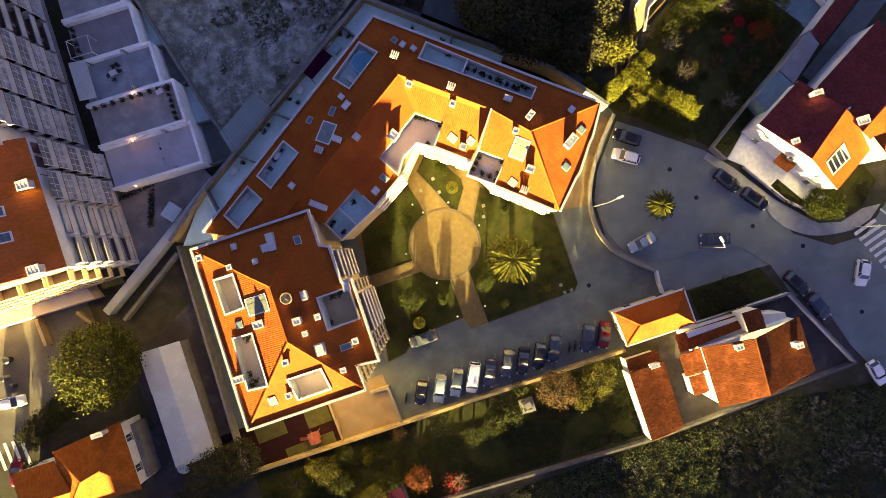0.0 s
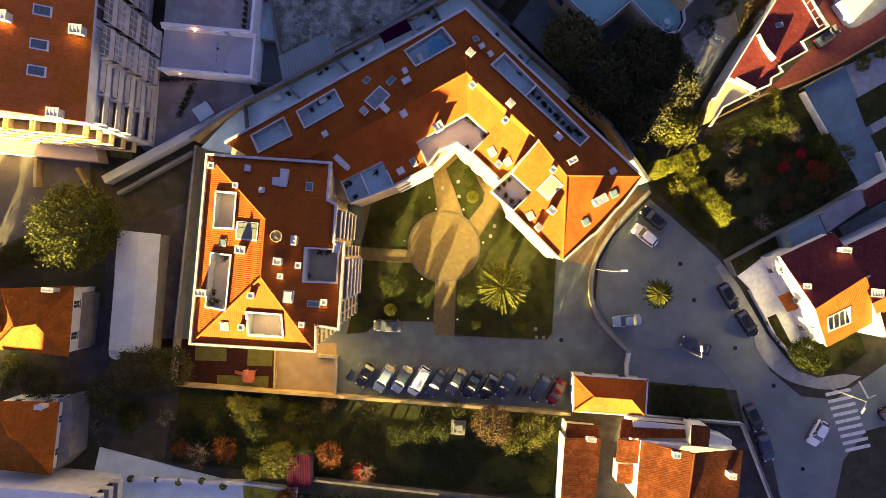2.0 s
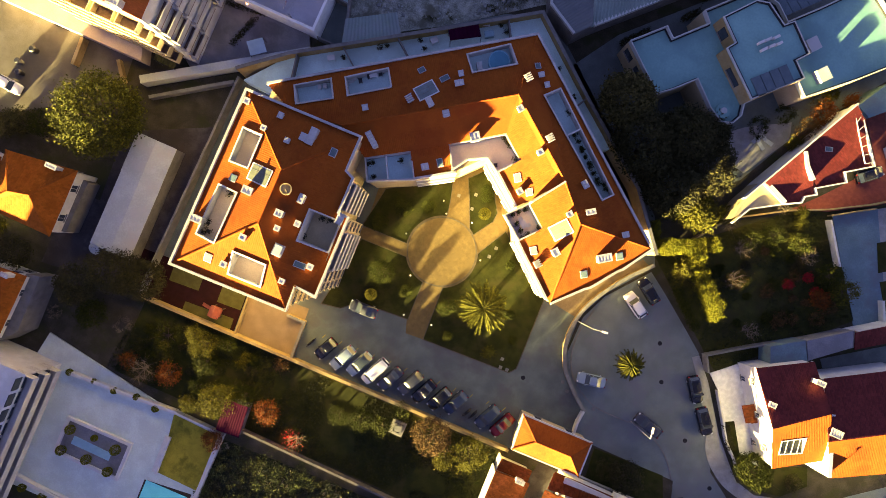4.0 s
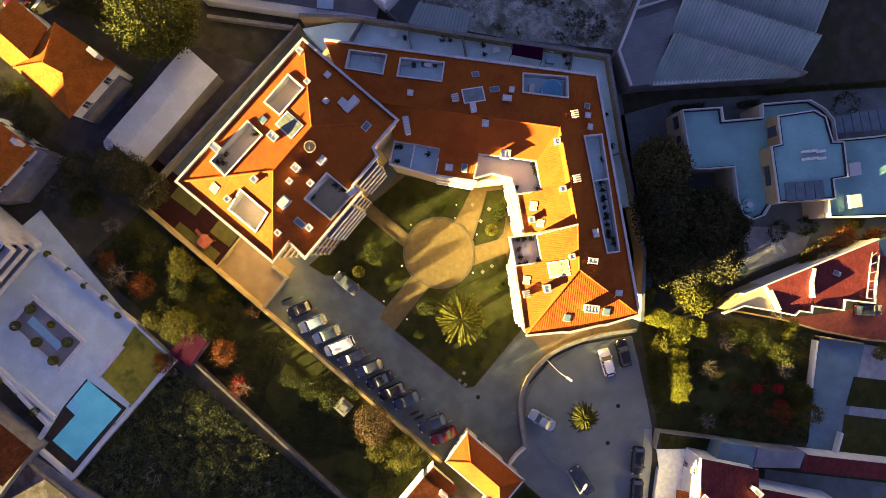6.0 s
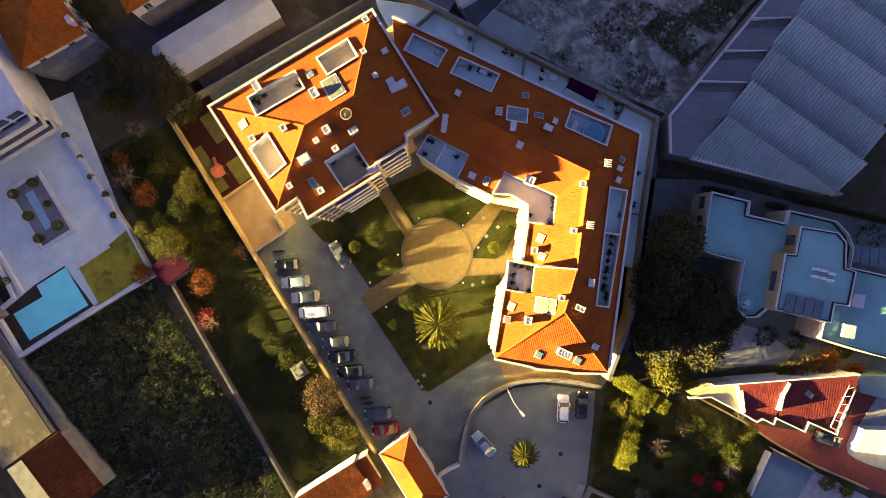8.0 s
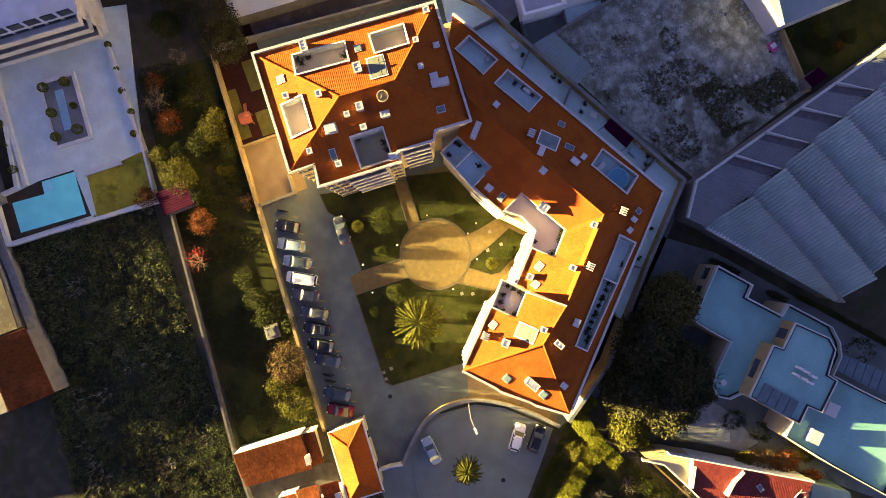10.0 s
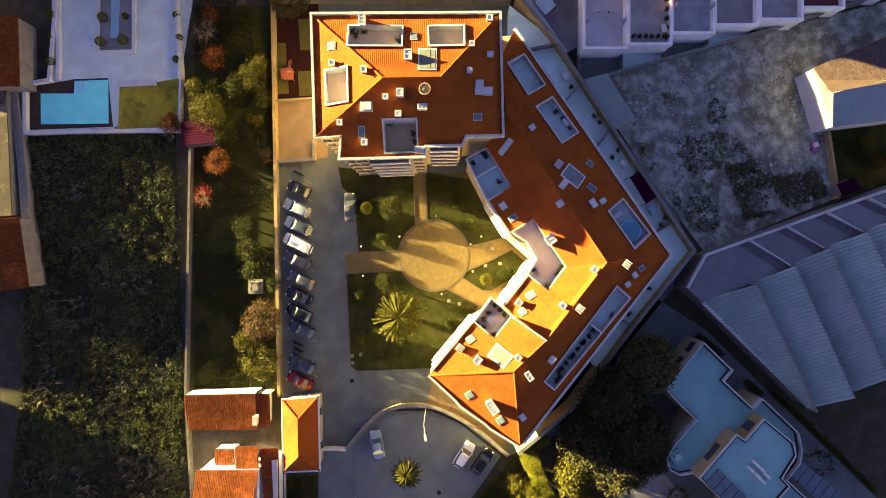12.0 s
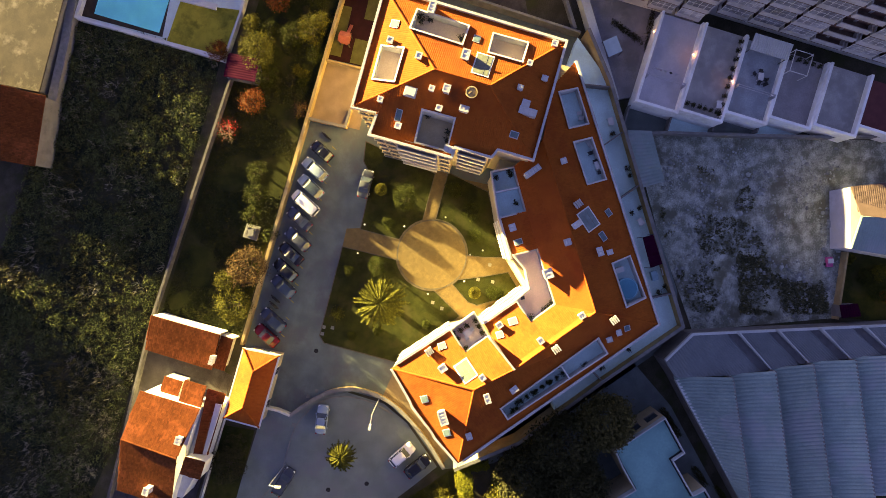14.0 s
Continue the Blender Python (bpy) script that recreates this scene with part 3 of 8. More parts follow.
c_corner = [(-2.79, 9.87), (-4.48, 12.74), (1.79, 17.03), (5.01, 14.64), (2.81, 11.96), (0.86, 13.24), (-1.44, 11.97)]
A_in = [r3, r2, (*c_corner[2], 12.6), (*c_corner[1], 11.9), (*c_corner[0], WING_E), i_[8], (*c_cell[2], 12.4), (*c_cell[1], 12.4)]
slope(wing, A_in)
B_in2 = [r2, (*c_corner[2], 12.6), (*c_corner[3], 12.0), i_[4], i_[3], r1]
slope(wing, B_in2)
c_t1 = [(9.1, 4.85), (11.38, 7.54), (8.39, 9.87), (6.04, 7.18)]
B_in1 = [r1, r0, (*w_end[4], WING_E), (*c_t1[0], WING_E), (*c_t1[1], 12.3), (*c_t1[2], 12.3)]
slope(wing, B_in1)
hip_e = [o2, *e_, r0]
slope(wing, hip_e)
for a, b in ((r3, r2), (r2, r1), (r1, r0), (r0, o2), (r0, e_[4]), (r2, o1)):
    ridge_cap(wing, a, b)
for h, p, d, fm in ((h_o1, A_out, 1.1, TERRACE), (h_o2, A_out, 1.1, TERRACE), (h_pool, A_out, 1.0, TERRACE), (h_b, B_out, 1.2, TERRACE)):
    terrace(wing, h, p, d, fm)
for h, p, fm in ((c_cell, A_in, TERRACE), (c_corner, A_in, PINKFLOOR), (c_t1, B_in1, PINKFLOOR)):
    terrace(wing, h, [(*q, 11.6) for q in h], 1.0, fm, up=0.4)
for line in (w_out + w_end + w_in1[:2], w_in1[3:5], w_in1[7:9]):
    bm = bmesh.new()
    strip(bm, [tuple(Vector(q).lerp(Vector((4.0, 16.0)), 0.02)) for q in line], 0.3, WING_E - 1.7, WING_E - 0.3)
    part("frieze", bm, CREAM, wing)
for line in (w_out + w_end, w_in1[:2], w_in1[3:5], w_in1[7:9]):
    bm = bmesh.new()
    strip(bm, line, 0.3, WING_E - 0.3, WING_E + 0.32)
    part("gutter", bm, TRIM, wing, "white parapet gutter")
bm = bmesh.new()
strip(bm, [c_t1[2], rid[1]], 0.25, WING_E, WING_R + 0.35)
part("party_wall", bm, TRIM, wing)


# ---- roof furniture of the estate ----
def limb(V, F, a, b, r0, r1, sides=5):
    """A tapered rod from a to b."""
    a, b = Vector(a), Vector(b)
    d = (b - a).normalized()
    s = d.orthogonal().normalized()
    t = d.cross(s)
    i = len(V)
    for p, r in ((a, r0), (b, r1)):
        for k in range(sides):
            ang = 2 * math.pi * k / sides
            V.append(tuple(p + s * (r * math.cos(ang)) + t * (r * math.sin(ang))))
    for k in range(sides):
        j = (k + 1) % sides
        F.append((i + k, i + j, i + sides + j, i + sides + k))


def on_roof(poly, p, lift=0.0):
    gx, gy, g0 = plane_of(poly)
    return gx * p[0] + gy * p[1] + g0 + lift


WINFRAME = mat("grey aluminium frame", (0.40, 0.42, 0.42), (0.32, 0.33, 0.33), 0.5, 0.5)


def roof_window(parent, poly, p, w, d, deg, glass=None):
    """A framed pane that lies in the pitch, a little proud of the tiles."""
    gx, gy, g0 = plane_of(poly)
    rows = []
    for grow, lift in ((0.0, 0.13), (-0.09 if glass is None else -0.16, 0.16)):
        c = rect(p[0], p[1], w + grow * 2, d + grow * 2, deg)
        rows.append([(x, y, gx * x + gy * y + g0 + lift) for x, y in c])
    V = rows[0] + [(x, y, z - 0.3) for x, y, z in rows[0]]
    F = [(0, 1, 2, 3), (0, 4, 5, 1), (1, 5, 6, 2), (2, 6, 7, 3), (3, 7, 4, 0)]
    fr = raw("roof_window", V, F, WINFRAME if glass is None else WHITE, parent, "framed roof window")
    V = rows[1] + [(x, y, z - 0.03) for x, y, z in rows[1]]
    raw("pane", V, F, glass or GLASSB, fr)
    if glass:
        for k, ends in ((1, ((0, 1), (3, 2))), (2, ((0, 1), (3, 2))), (2, ((1, 2), (0, 3)))):
            a, b = [tuple(np.array(rows[1][i]) * (1 - k / 3) + np.array(rows[1][j]) * (k / 3)) for i, j in ends]
            V2, F2 = [], []
            limb(V2, F2, a, b, 0.03, 0.03, 4)
            raw("glazing_bar", V2, F2, STONE, fr)
    return fr


def vent_chimney(parent, x, y, z, deg=0.0):
    """A white slatted ventilation chimney."""
    bm = bmesh.new()
    solid(bm, rect(x, y, 0.85, 0.7, deg), z - 0.4, z + 0.7)
    st = part("vent_chimney", bm, TRIM, parent, "white slatted vent chimney")
    for k in range(4):
        c, s = math.cos(radians(deg)), math.sin(radians(deg))
        o = -0.42 + k * 0.28
        bm = bmesh.new()
        solid(bm, rect(x + o * c, y + o * s, 0.14, 0.95, deg), z + 0.7, z + 0.95)
        part("slat", bm, TRIM, st)


DEG_A = 34.7
DEG_B = -37.9
b_w, b_s, b_n, b_e = west, [bp[9], bp[0], S_], [bp[1], bp[2], N_], east
for poly, p, h, w, d in (
        (b_w, (-28.46, -9.16), 1.3, 1.3, 0.7), (b_w, (-23.74, -3.45), 0.7, 1.1, 0.8), (b_w, (-29, 6.48), 0.6, 0.6, 0.6),
        (b_s, (-23.23, -12.88), 0.6, 0.6, 0.6), (b_s, (-21.92, -8.74), 0.6, 0.65, 0.6), (b_s, (-15.89, -11.84), 0.5, 0.55, 0.5),
        (b_e, (-19.08, -4.4), 1.0, 0.8, 0.7), (b_e, (-18.69, -6.14), 0.7, 0.5, 0.5), (b_e, (-16.87, -4.69), 0.7, 0.55, 0.6), (b_e, (-17.55, -1.73), 1.0, 0.55, 1.0),
        (b_e, (-13.65, -8.98), 0.6, 0.6, 0.6), (b_e, (-12.74, -2.2), 0.9, 0.7, 1.0), (b_n, (-22.06, 3.95), 0.5, 0.5, 0.5), (b_n, (-24.41, 6.53), 0.5, 0.5, 0.6), (b_n, (-25.33, 4.21), 0.5, 0.5, 0.5)):
    chimney(estate, p[0], p[1], on_roof(poly, p, -0.3), h + 0.3, w, d)
p = (-19.76, 5.71)
bm = bmesh.new()
solid(bm, rect(p[0], p[1], 0.9, 2.2, 0), on_roof(b_n, p, -0.2), on_roof(b_n, p, 0.7))
solid(bm, rect(p[0] - 0.9, p[1] - 0.5, 0.9, 1.0, 0), on_roof(b_n, p, -0.3), on_roof(b_n, p, 0.6))
part("chimney", bm, TRIM, estate, "L-shaped white chimney")
for poly, p, w, d, g in ((b_w, (-23.31, -1.16), 3.0, 2.2, PALEGLASS), (b_w, (-26.54, -2.84), 1.0, 0.9, None), (b_s, (-25.45, -13.04), 1.0, 1.1, None), 
                         (b_e, (-14.88, -9.3), 1.4, 0.8, None), (b_e, (-16.62, 4.98), 0.8, 1.1, None)):
    roof_window(estate, poly, p, w, d, 0, g)
p = (-17.75, -8.57)
bm = bmesh.new()
solid(bm, rect(p[0], p[1], 1.2, 1.5, 0), on_roof(b_e, p, -0.3), on_roof(b_e, p, 0.35))
hat = part("roof_hatch", bm, TRIM, estate, "white roof hatch")
prism("lid", rect(p[0], p[1], 0.9, 1.2, 0), on_roof(b_e, p, 0.35), on_roof(b_e, p, 0.42), SHEETW, hat)
p = (-19.51, -1.43)
bm = bmesh.new()
strip(bm, arc(p[0], p[1], 0.66, 0, 345, 23), 0.12, on_roof(b_e, p, 0.7), on_roof(b_e, p, 0.9), True)
strip(bm, [(p[0] - 0.1, p[1]), (p[0] + 0.25, p[1] - 0.3)], 0.1, on_roof(b_e, p, 0.7), on_roof(b_e, p, 0.95))
bmesh.ops.create_cone(bm, cap_ends=True, segments=20, radius1=0.3, radius2=0.62, depth=0.25, matrix=Matrix.Translation((p[0], p[1], on_roof(b_e, p, 0.62))))
bmesh.ops.create_cone(bm, cap_ends=True, segments=12, radius1=0.25, radius2=0.25, depth=1.2, matrix=Matrix.Translation((p[0], p[1], on_roof(b_e, p, 0.1))))
part("dish", bm, OCHRE, estate, "round ochre satellite dish")

for poly, p, h, w, d, a in (
        (A_in, (-13.71, 8.82), 1.0, 2.1, 0.6, DEG_B), (A_out, (-16.2, 12.26), 0.5, 0.6, 0.6, DEG_A), (A_in, (-8.77, 16.09), 0.6, 1.0, 0.6, DEG_B), (A_in, (-6.34, 15.74), 0.6, 0.7, 0.7, DEG_A),
        (A_out, (-6.46, 20.23), 0.5, 1.0, 0.6, DEG_A), (A_out, (-6.79, 21.58), 0.5, 0.5, 0.6, DEG_A), (A_in, (-6.19, 8.64), 0.7, 0.8, 0.7, DEG_A), (A_in, (-1.77, 14.71), 1.0, 1.1, 1.0, DEG_A),
        (B_in2, (2.14, 20.22), 0.7, 0.7, 0.6, DEG_B), (B_out, (2.86, 25.83), 0.5, 0.6, 0.5, DEG_A), (B_out, (4.09, 24.96), 0.4, 0.5, 0.6, DEG_A), (B_in2, (6.74, 16.14), 0.9, 0.6, 0.6, DEG_B),
        (B_in2, (6.54, 10.76), 0.9, 0.7, 0.6, DEG_B), (B_in1, (13.92, 5.28), 1.2, 0.9, 0.7, DEG_B), (B_in1, (13.43, 10.42), 0.7, 0.6, 0.6, DEG_B), (B_out, (13.81, 14.84), 0.6, 0.9, 0.6, DEG_B),
        (B_out, (15.84, 11.83), 0.6, 1.1, 0.6, DEG_A), (hip_e, (20.08, 7.19), 1.2, 1.7, 0.9, DEG_A), (B_out, (21.45, 11.16), 0.6, 0.7, 0.6, DEG_A)):
    chimney(wing, p[0], p[1], on_roof(poly, p, -0.3), h + 0.3, w, d, a)
for poly, p in ((A_out, (-11.43, 15.62)), (B_out, (1.44, 24.45)), (B_out, (7.16, 18.3)), (B_in1, (12.57, 2.99))):
    vent_chimney(wing, p[0], p[1], on_roof(poly, p), DEG_B)
for poly, p, w, d, a, g in ((A_out, (-10.04, 17.68), 2.1, 2.9, DEG_B, GREENGLASS), (B_in1, (13.4, 8.21), 2.1, 2.6, DEG_B, PALEGLASS),
                            (A_out, (-8.53, 20.22), 0.8, 1.3, DEG_B, None), (A_out, (-11.81, 20.16), 0.8, 1.0, DEG_B, None), (A_in, (-4.64, 9.99), 0.8, 1.1, DEG_A, None), (B_out, (2, 26.87), 0.8, 0.8, DEG_A, None),
                            (B_in2, (5.55, 12.32), 0.9, 1.2, DEG_A, None), (B_in2, (7.73, 11.19), 0.9, 1.0, DEG_A, None), (B_in1, (11.46, 4.39), 0.9, 1.1, DEG_A, None), (hip_e, (18.8, 4.25), 1.0, 1.0, DEG_A, None), (hip_e, (22.16, 8.35), 1.0, 1.0, DEG_A, None)):
    roof_window(wing, poly, p, w, d, a, g)


# ---- facades of the estate ----
def balcony_stack(parent, a, b, floors, z0, step, depth=1.3, solid_front=True, mat_front=None, screens=True, doors=None, slab=None, glazed=False):
    """Balconies one above the other along the wall from a to b (the outside lies to the right of a-b)."""
    a, b = Vector(a), Vector(b)
    d = (b - a).normalized()
    o = Vector((d.y, -d.x))
    P = lambda p, k: tuple(p + o * k)
    for f in range(floors):
        z = z0 + f * step
        bm = bmesh.new()
        solid(bm, [P(a, -0.1), P(b, -0.1), P(b, depth), P(a, depth)], z - 0.16, z)
        bal = part("balcony", bm, slab or TRIM, parent)
        bm = bmesh.new()
        solid(bm, [P(a, depth - 0.14), P(b, depth - 0.14), P(b, depth), P(a, depth)], z, z + 0.95)
        for q, r in ((a, a + d * 0.14), (b - d * 0.14, b)):
            solid(bm, [P(q, 0), P(r, 0), P(r, depth - 0.14), P(q, depth - 0.14)], z, z + 0.95)
        part("parapet", bm, mat_front or TRIM, bal)
        n = max(1, round((b - a).length / 2.4))
        for k in range(n):
            s0, s1 = a + d * ((b - a).length * (k + 0.12) / n), a + d * ((b - a).length * (k + 0.88) / n)
            bm = bmesh.new()
            solid(bm, [P(s0, -0.05), P(s1, -0.05), P(s1, 0.06), P(s0, 0.06)], z + 0.05, z + 2.2)
            part("balcony_door", bm, doors or GLASS, bal)
        if glazed:
            L = (b - a).length
            bm = bmesh.new()
            solid(bm, [P(a + d * 0.2, depth - 0.10), P(b - d * 0.2, depth - 0.10), P(b - d * 0.2, depth - 0.06), P(a + d * 0.2, depth - 0.06)], z + 0.95, z + step - 0.2)
            pane = part("loggia_glazing", bm, LOGGIA, bal)
            m = max(2, round(L / 1.0))
            for k in range(m + 1):
                c = a + d * (0.15 + (L - 0.3) * k / m)
                bm = bmesh.new()
                solid(bm, [P(c - d * 0.035, depth - 0.12), P(c + d * 0.035, depth - 0.12), P(c + d * 0.035, depth - 0.03), P(c - d * 0.035, depth - 0.03)], z + 0.95, z + step - 0.18)
                part("mullion", bm, WHITE, pane)
            bm = bmesh.new()
            solid(bm, [P(a + d * 0.2, depth - 0.12), P(b - d * 0.2, depth - 0.12), P(b - d * 0.2, depth - 0.04), P(a + d * 0.2, depth - 0.04)], z + 1.75, z + 1.81)
            part("transom", bm, WHITE, pane)


q0, q1 = [(-11.71, -8.87), (-11.86, -3.58)]
def inset(p, toward, k):
    v = Vector(toward) - Vector(p)
    return tuple(Vector(p) + v.normalized() * k)
ctr = (-21.56, -3.39)
q0, q1 = inset(q0, ctr, 0.35), inset(q1, ctr, 0.35)
balcony_stack(estate, q0, q1, 5, 2.9, 2.75, 0.75)
q0, q1 = inset((-13.24, -0.92), ctr, 0.35), inset((-13.35, 2.88), ctr, 0.35)
balcony_stack(estate, q0, q1, 5, 2.9, 2.75, 0.7)
for f in range(5):
    for a, b, n in (([(-11.85, -12.05), (-11.99, -8.96)][0], [(-11.85, -12.05), (-11.99, -8.96)][1], 2), ([(-12.15, -3.46), (-12.2, -1.63)][0], [(-12.15, -3.46), (-12.2, -1.63)][1], 1), ([(-14.56, -15), (-14.74, -12.18)][0], [(-14.56, -15), (-14.74, -12.18)][1], 2)):
        windows(estate, a, b, 1.7 + f * 2.9, n, 1.1, 0.4, CREAM)
wing_in = [([(16.01, -0.83), (9.15, 4.82)], 5), ([(6.99, 8.82), (1.03, 13.25)], 3), ([(-2.21, 9.79), (-6.85, 6.84)], 4)]
for pts, n in wing_in:
    a, b = pts
    for f in range(3):
        windows(wing, a, b, 1.3 + f * 3.2, n, 1.2, 1.4)
        bm = bmesh.new()
        strip(bm, [a, b], 0.34, 3.1 + f * 3.2, 3.3 + f * 3.2)
        part("string_course", bm, TRIM, wing)

# ---- boundary walls ----
wall("wall_west", [(-38.1, 10.9), (-38.53, -24.96)], 0.25, 2.0, GREYWALL, "weathered grey boundary wall", STONE)
wall("wall_south", [(-38.94, -25.3), (-12.74, -24.77), (21.84, -24.08)], 0.35, 1.5, OCHRE, "ochre rendered boundary wall along the parking", OCHRE)
wall("wall_yard", [(-23.14, -25), (-23.64, -17.54)], 0.2, 1.2, OCHRE, "low ochre wall between playground and yard", None)
wall("wall_yard_end", [(-13.85, -24.7), (-14.23, -18.95), (-17.07, -18.98)], 0.3, 1.2, OCHRE, "low ochre wall closing the gravel yard", STONE)
wall("wall_north", [(-38, 11.56), (-31.69, 16.79), (-13.4, 28.74), (-0.34, 37.43), (10.74, 28.58), (22.9, 19.49), (29.37, 11.68)], 0.4, 4.2, OCHRE, "stained ochre boundary wall", STONE)
# a whitish walkway, made here as a broad wall
wall("wall_ramp", [(-51.45, 4.44), (-29.85, 18.88)], 1.2, 2.0, SHEETW, "long white walkway shaped as a broad wall", None)
wall("wall_ramp_low", [(-49.57, 2.62), (-38.82, 10.01)], 0.4, 1.2, GREYWALL, "low grey wall below the white wall", STONE)
wall("wall_circle", smooth([(30.87, 10.63), (27.86, 7.18), (25.02, 2.88), (23.47, -0.99), (23.29, -5.3), (24.5, -8.74), (26.74, -11.33), (30.09, -14.08)]), 0.45, 0.9, OCHRE, "curved ochre retaining wall round the turning circle", STONE)
wall("wall_gate", [(30.02, -14.05), (29.85, -16.03), (30.02, -18.17)], 0.35, 1.1, WHITE, "white gate wall", None)
for a, b in (([(-21, 17.7), (-24.95, 20.76)]), ([(-14.24, 22.29), (-18.19, 25.35)]), ([(-2.85, 31.73), (-4.72, 34.92)]), ([(8.79, 24.88), (10.61, 28.47)]), ([(-29.79, 12.14), (-30.78, 17.06)])):
    wall("wall_partition", [a, b], 0.2, 4.0, GREYWALL, "garden partition wall of grey cement", None)
wall("kerb_circle", smooth([(25.51, 0.74), (24.73, -3.6), (25.25, -7.51), (27.25, -10.55), (31.16, -12.73), (35.5, -12.99), (39.84, -12.99), (44.18, -15.07), (46.96, -18.37)]), 0.18, 0.12, STONE, "pale stone kerb of the turning circle", None)
zone("garden_strip", [(-36.97, 10.61), (-32.12, 16.85), (-13.64, 28.86), (-0.31, 37.64), (10.64, 28.77), (17.06, 23.47), (11.37, 20.57), (0.63, 29.96), (-29.31, 10.28)], 2.6, TERRACE, "grey paved private gardens behind the wing", "terrace", 2.8)

# ---- street, pavements ----
zone("pavement_corner", smooth([(49, -9.65), (49.66, -11.72), (51.67, -14.13), (55.21, -16.22), (60.36, -16.97), (63.76, -16.22)]) + [(65.98, -14.44), (63.23, -14.29), (59.46, -15.32), (56.07, -14.45), (54.25, -12.71), (50.85, -9.14), (46.03, -2.37), (43.07, 0.87), (42.18, 0.17), (45, -3.55)], 0.14, PAVE, "pale limestone cobble pavement at the corner", "pavement")
zone("yard_white", [(45.64, -0.95), (48.88, 2.01), (50.56, 2.47), (54.73, -3.58), (58.32, -11.14), (55.09, -10.86), (52.92, -9.48), (50.54, -6.71), (47.98, -2.92)], 0.2, mat("white patterned paving", (0.80, 0.79, 0.78), (0.62, 0.61, 0.62), 0.6, 0.8, 0.2), "pale paved front yard", "yard")
zone("verge", [(34.1, -18.67), (45.41, -18.27), (47.55, -22.8), (34.68, -23.45)], 0.1, GRASS, "dark grass patch beside the gatehouse", "lawn")
for k in range(9):
    tagged(prism("zebra_stripe", rect(62.77 + 0.478 * k, -17.19 - 1.03 * k, 3.9, 0.52, 18), -0.1, 0.026, PAINT), "worn white zebra crossing stripe", "road marking", "zebra stripes", "structure")

# ---- neighbouring buildings ----
house("small tiled gatehouse with hipped roof", [(21.05, -17.53), (31.94, -17.27), (32.15, -22.65), (21.58, -22.89)], 4.0, 5.5, CREAM, TILE, 1.0, per=2, name="gatehouse", category="gatehouse")
bm = bmesh.new()
strip(bm, ccw([(21.05, -17.53), (31.94, -17.27), (32.15, -22.65), (21.58, -22.89)]), 0.22, 3.85, 4.1, True)
tagged(part("eaves_gutter", bm, WHITE), "white eaves gutter round the gatehouse roof", "gutter")


def slab_house(label, walls, roofs, name="house", wall_mat=None, roof_mat=None, category="house"):
    """A house of several bodies (outline, height) and several roof pitches (corners with heights)."""
    th = thing(name, label, category)
    for poly, z in walls:
        prism("wall", poly, -0.2, z, wall_mat or WHITE, th)
    for corners in roofs:
        slope(th, corners, material=roof_mat or TILE_OLD, thick=0.12)
    return th


def at(z, pts):
    return [(x, y, z) for x, y in pts]


# white house beside the gatehouse
cw = [(31.1, -25.65), (45.64, -25.48), (45.64, -33.48), (38.53, -35.26), (31.18, -34.62)]
rg = [(37.98, -26.12), (37.67, -34.33)]
hs = slab_house("white house with rust tile roofs beside the gatehouse",
                [(shift(cw, 0.3), 5.8), (shift([(30.36, -23.4), (38.59, -23.39), (45.17, -24.87), (45.17, -26.52), (30.36, -26.52)], 0.1), 4.0)],
                [[(*cw[0], 6.0), (*cw[4], 6.0), (*rg[1], 7.8), (*rg[0], 7.8)], [(*cw[2], 6.0), (*cw[1], 6.0), (*rg[0], 7.8), (*rg[1], 7.8)],
                 at(3.6, [(28.86, -23.48), (39.01, -23.31)]) + at(4.6, [(38.54, -25.09), (28.52, -25.92)]),
                 at(4.2, [(28.41, -29.59), (28.41, -26.37)]) + at(4.8, [(31.48, -26.02), (31.48, -29.38)])])
ridge_cap(hs, (*rg[0], 7.85), (*rg[1], 7.85), TILE_OLD)
prism("dormer_wall", shift([(38.02, -22.63), (40.59, -22.63), (40.59, -25.52), (38.02, -25.52)], 0.1), 3.0, 6.2, WHITE, hs)
slope(hs, at(6.2, [(38.02, -22.63), (40.59, -22.63)]) + at(6.8, [(40.39, -25.4), (37.83, -25.4)]), material=TILE_OLD, thick=0.12)
prism("wall", shift([(29.24, -30.35), (32.01, -30.35), (32.01, -33.03), (29.24, -33.2)], 0.1), -0.2, 2.8, WHITE, hs)
slope(hs, at(2.9, [(29.24, -33.2), (29.24, -30.35)]) + at(3.3, [(31.89, -30.24), (31.89, -32.92)]), material=TILE_OLD, thick=0.12)
for p in ((35.52, -26.61), (43.56, -28.81)):
    chimney(hs, p[0], p[1], 6.2, 1.7, 0.9, 0.7)
windows(hs, [(31.65, -34.55), (31.65, -26.53)][1], [(31.65, -34.55), (31.65, -26.53)][0], 1.0, 3)
windows(hs, [(31.65, -34.55), (31.65, -26.53)][1], [(31.65, -34.55), (31.65, -26.53)][0], 3.8, 3)
zone("yard_house", [(27.25, -24.29), (52.43, -24.28), (56.34, -37.05), (24.21, -38.54)], 0.05, YARD, "dark paved house yard", "yard")
wall("wall_house_yard", [(33.22, -23.48), (48.17, -23.22), (54.57, -36.03)], 0.2, 1.2, WHITE, "white house boundary wall", STONE)
wall("wall_house_south", [(-19.04, -37.87), (21.35, -38.45), (33.37, -37.76), (54.83, -36.2)], 0.35, 1.1, mat("dark grey brown render", (0.135, 0.12, 0.115), (0.085, 0.078, 0.075), 0.8, 0.95, 0.3), "dark grey garden wall", None)
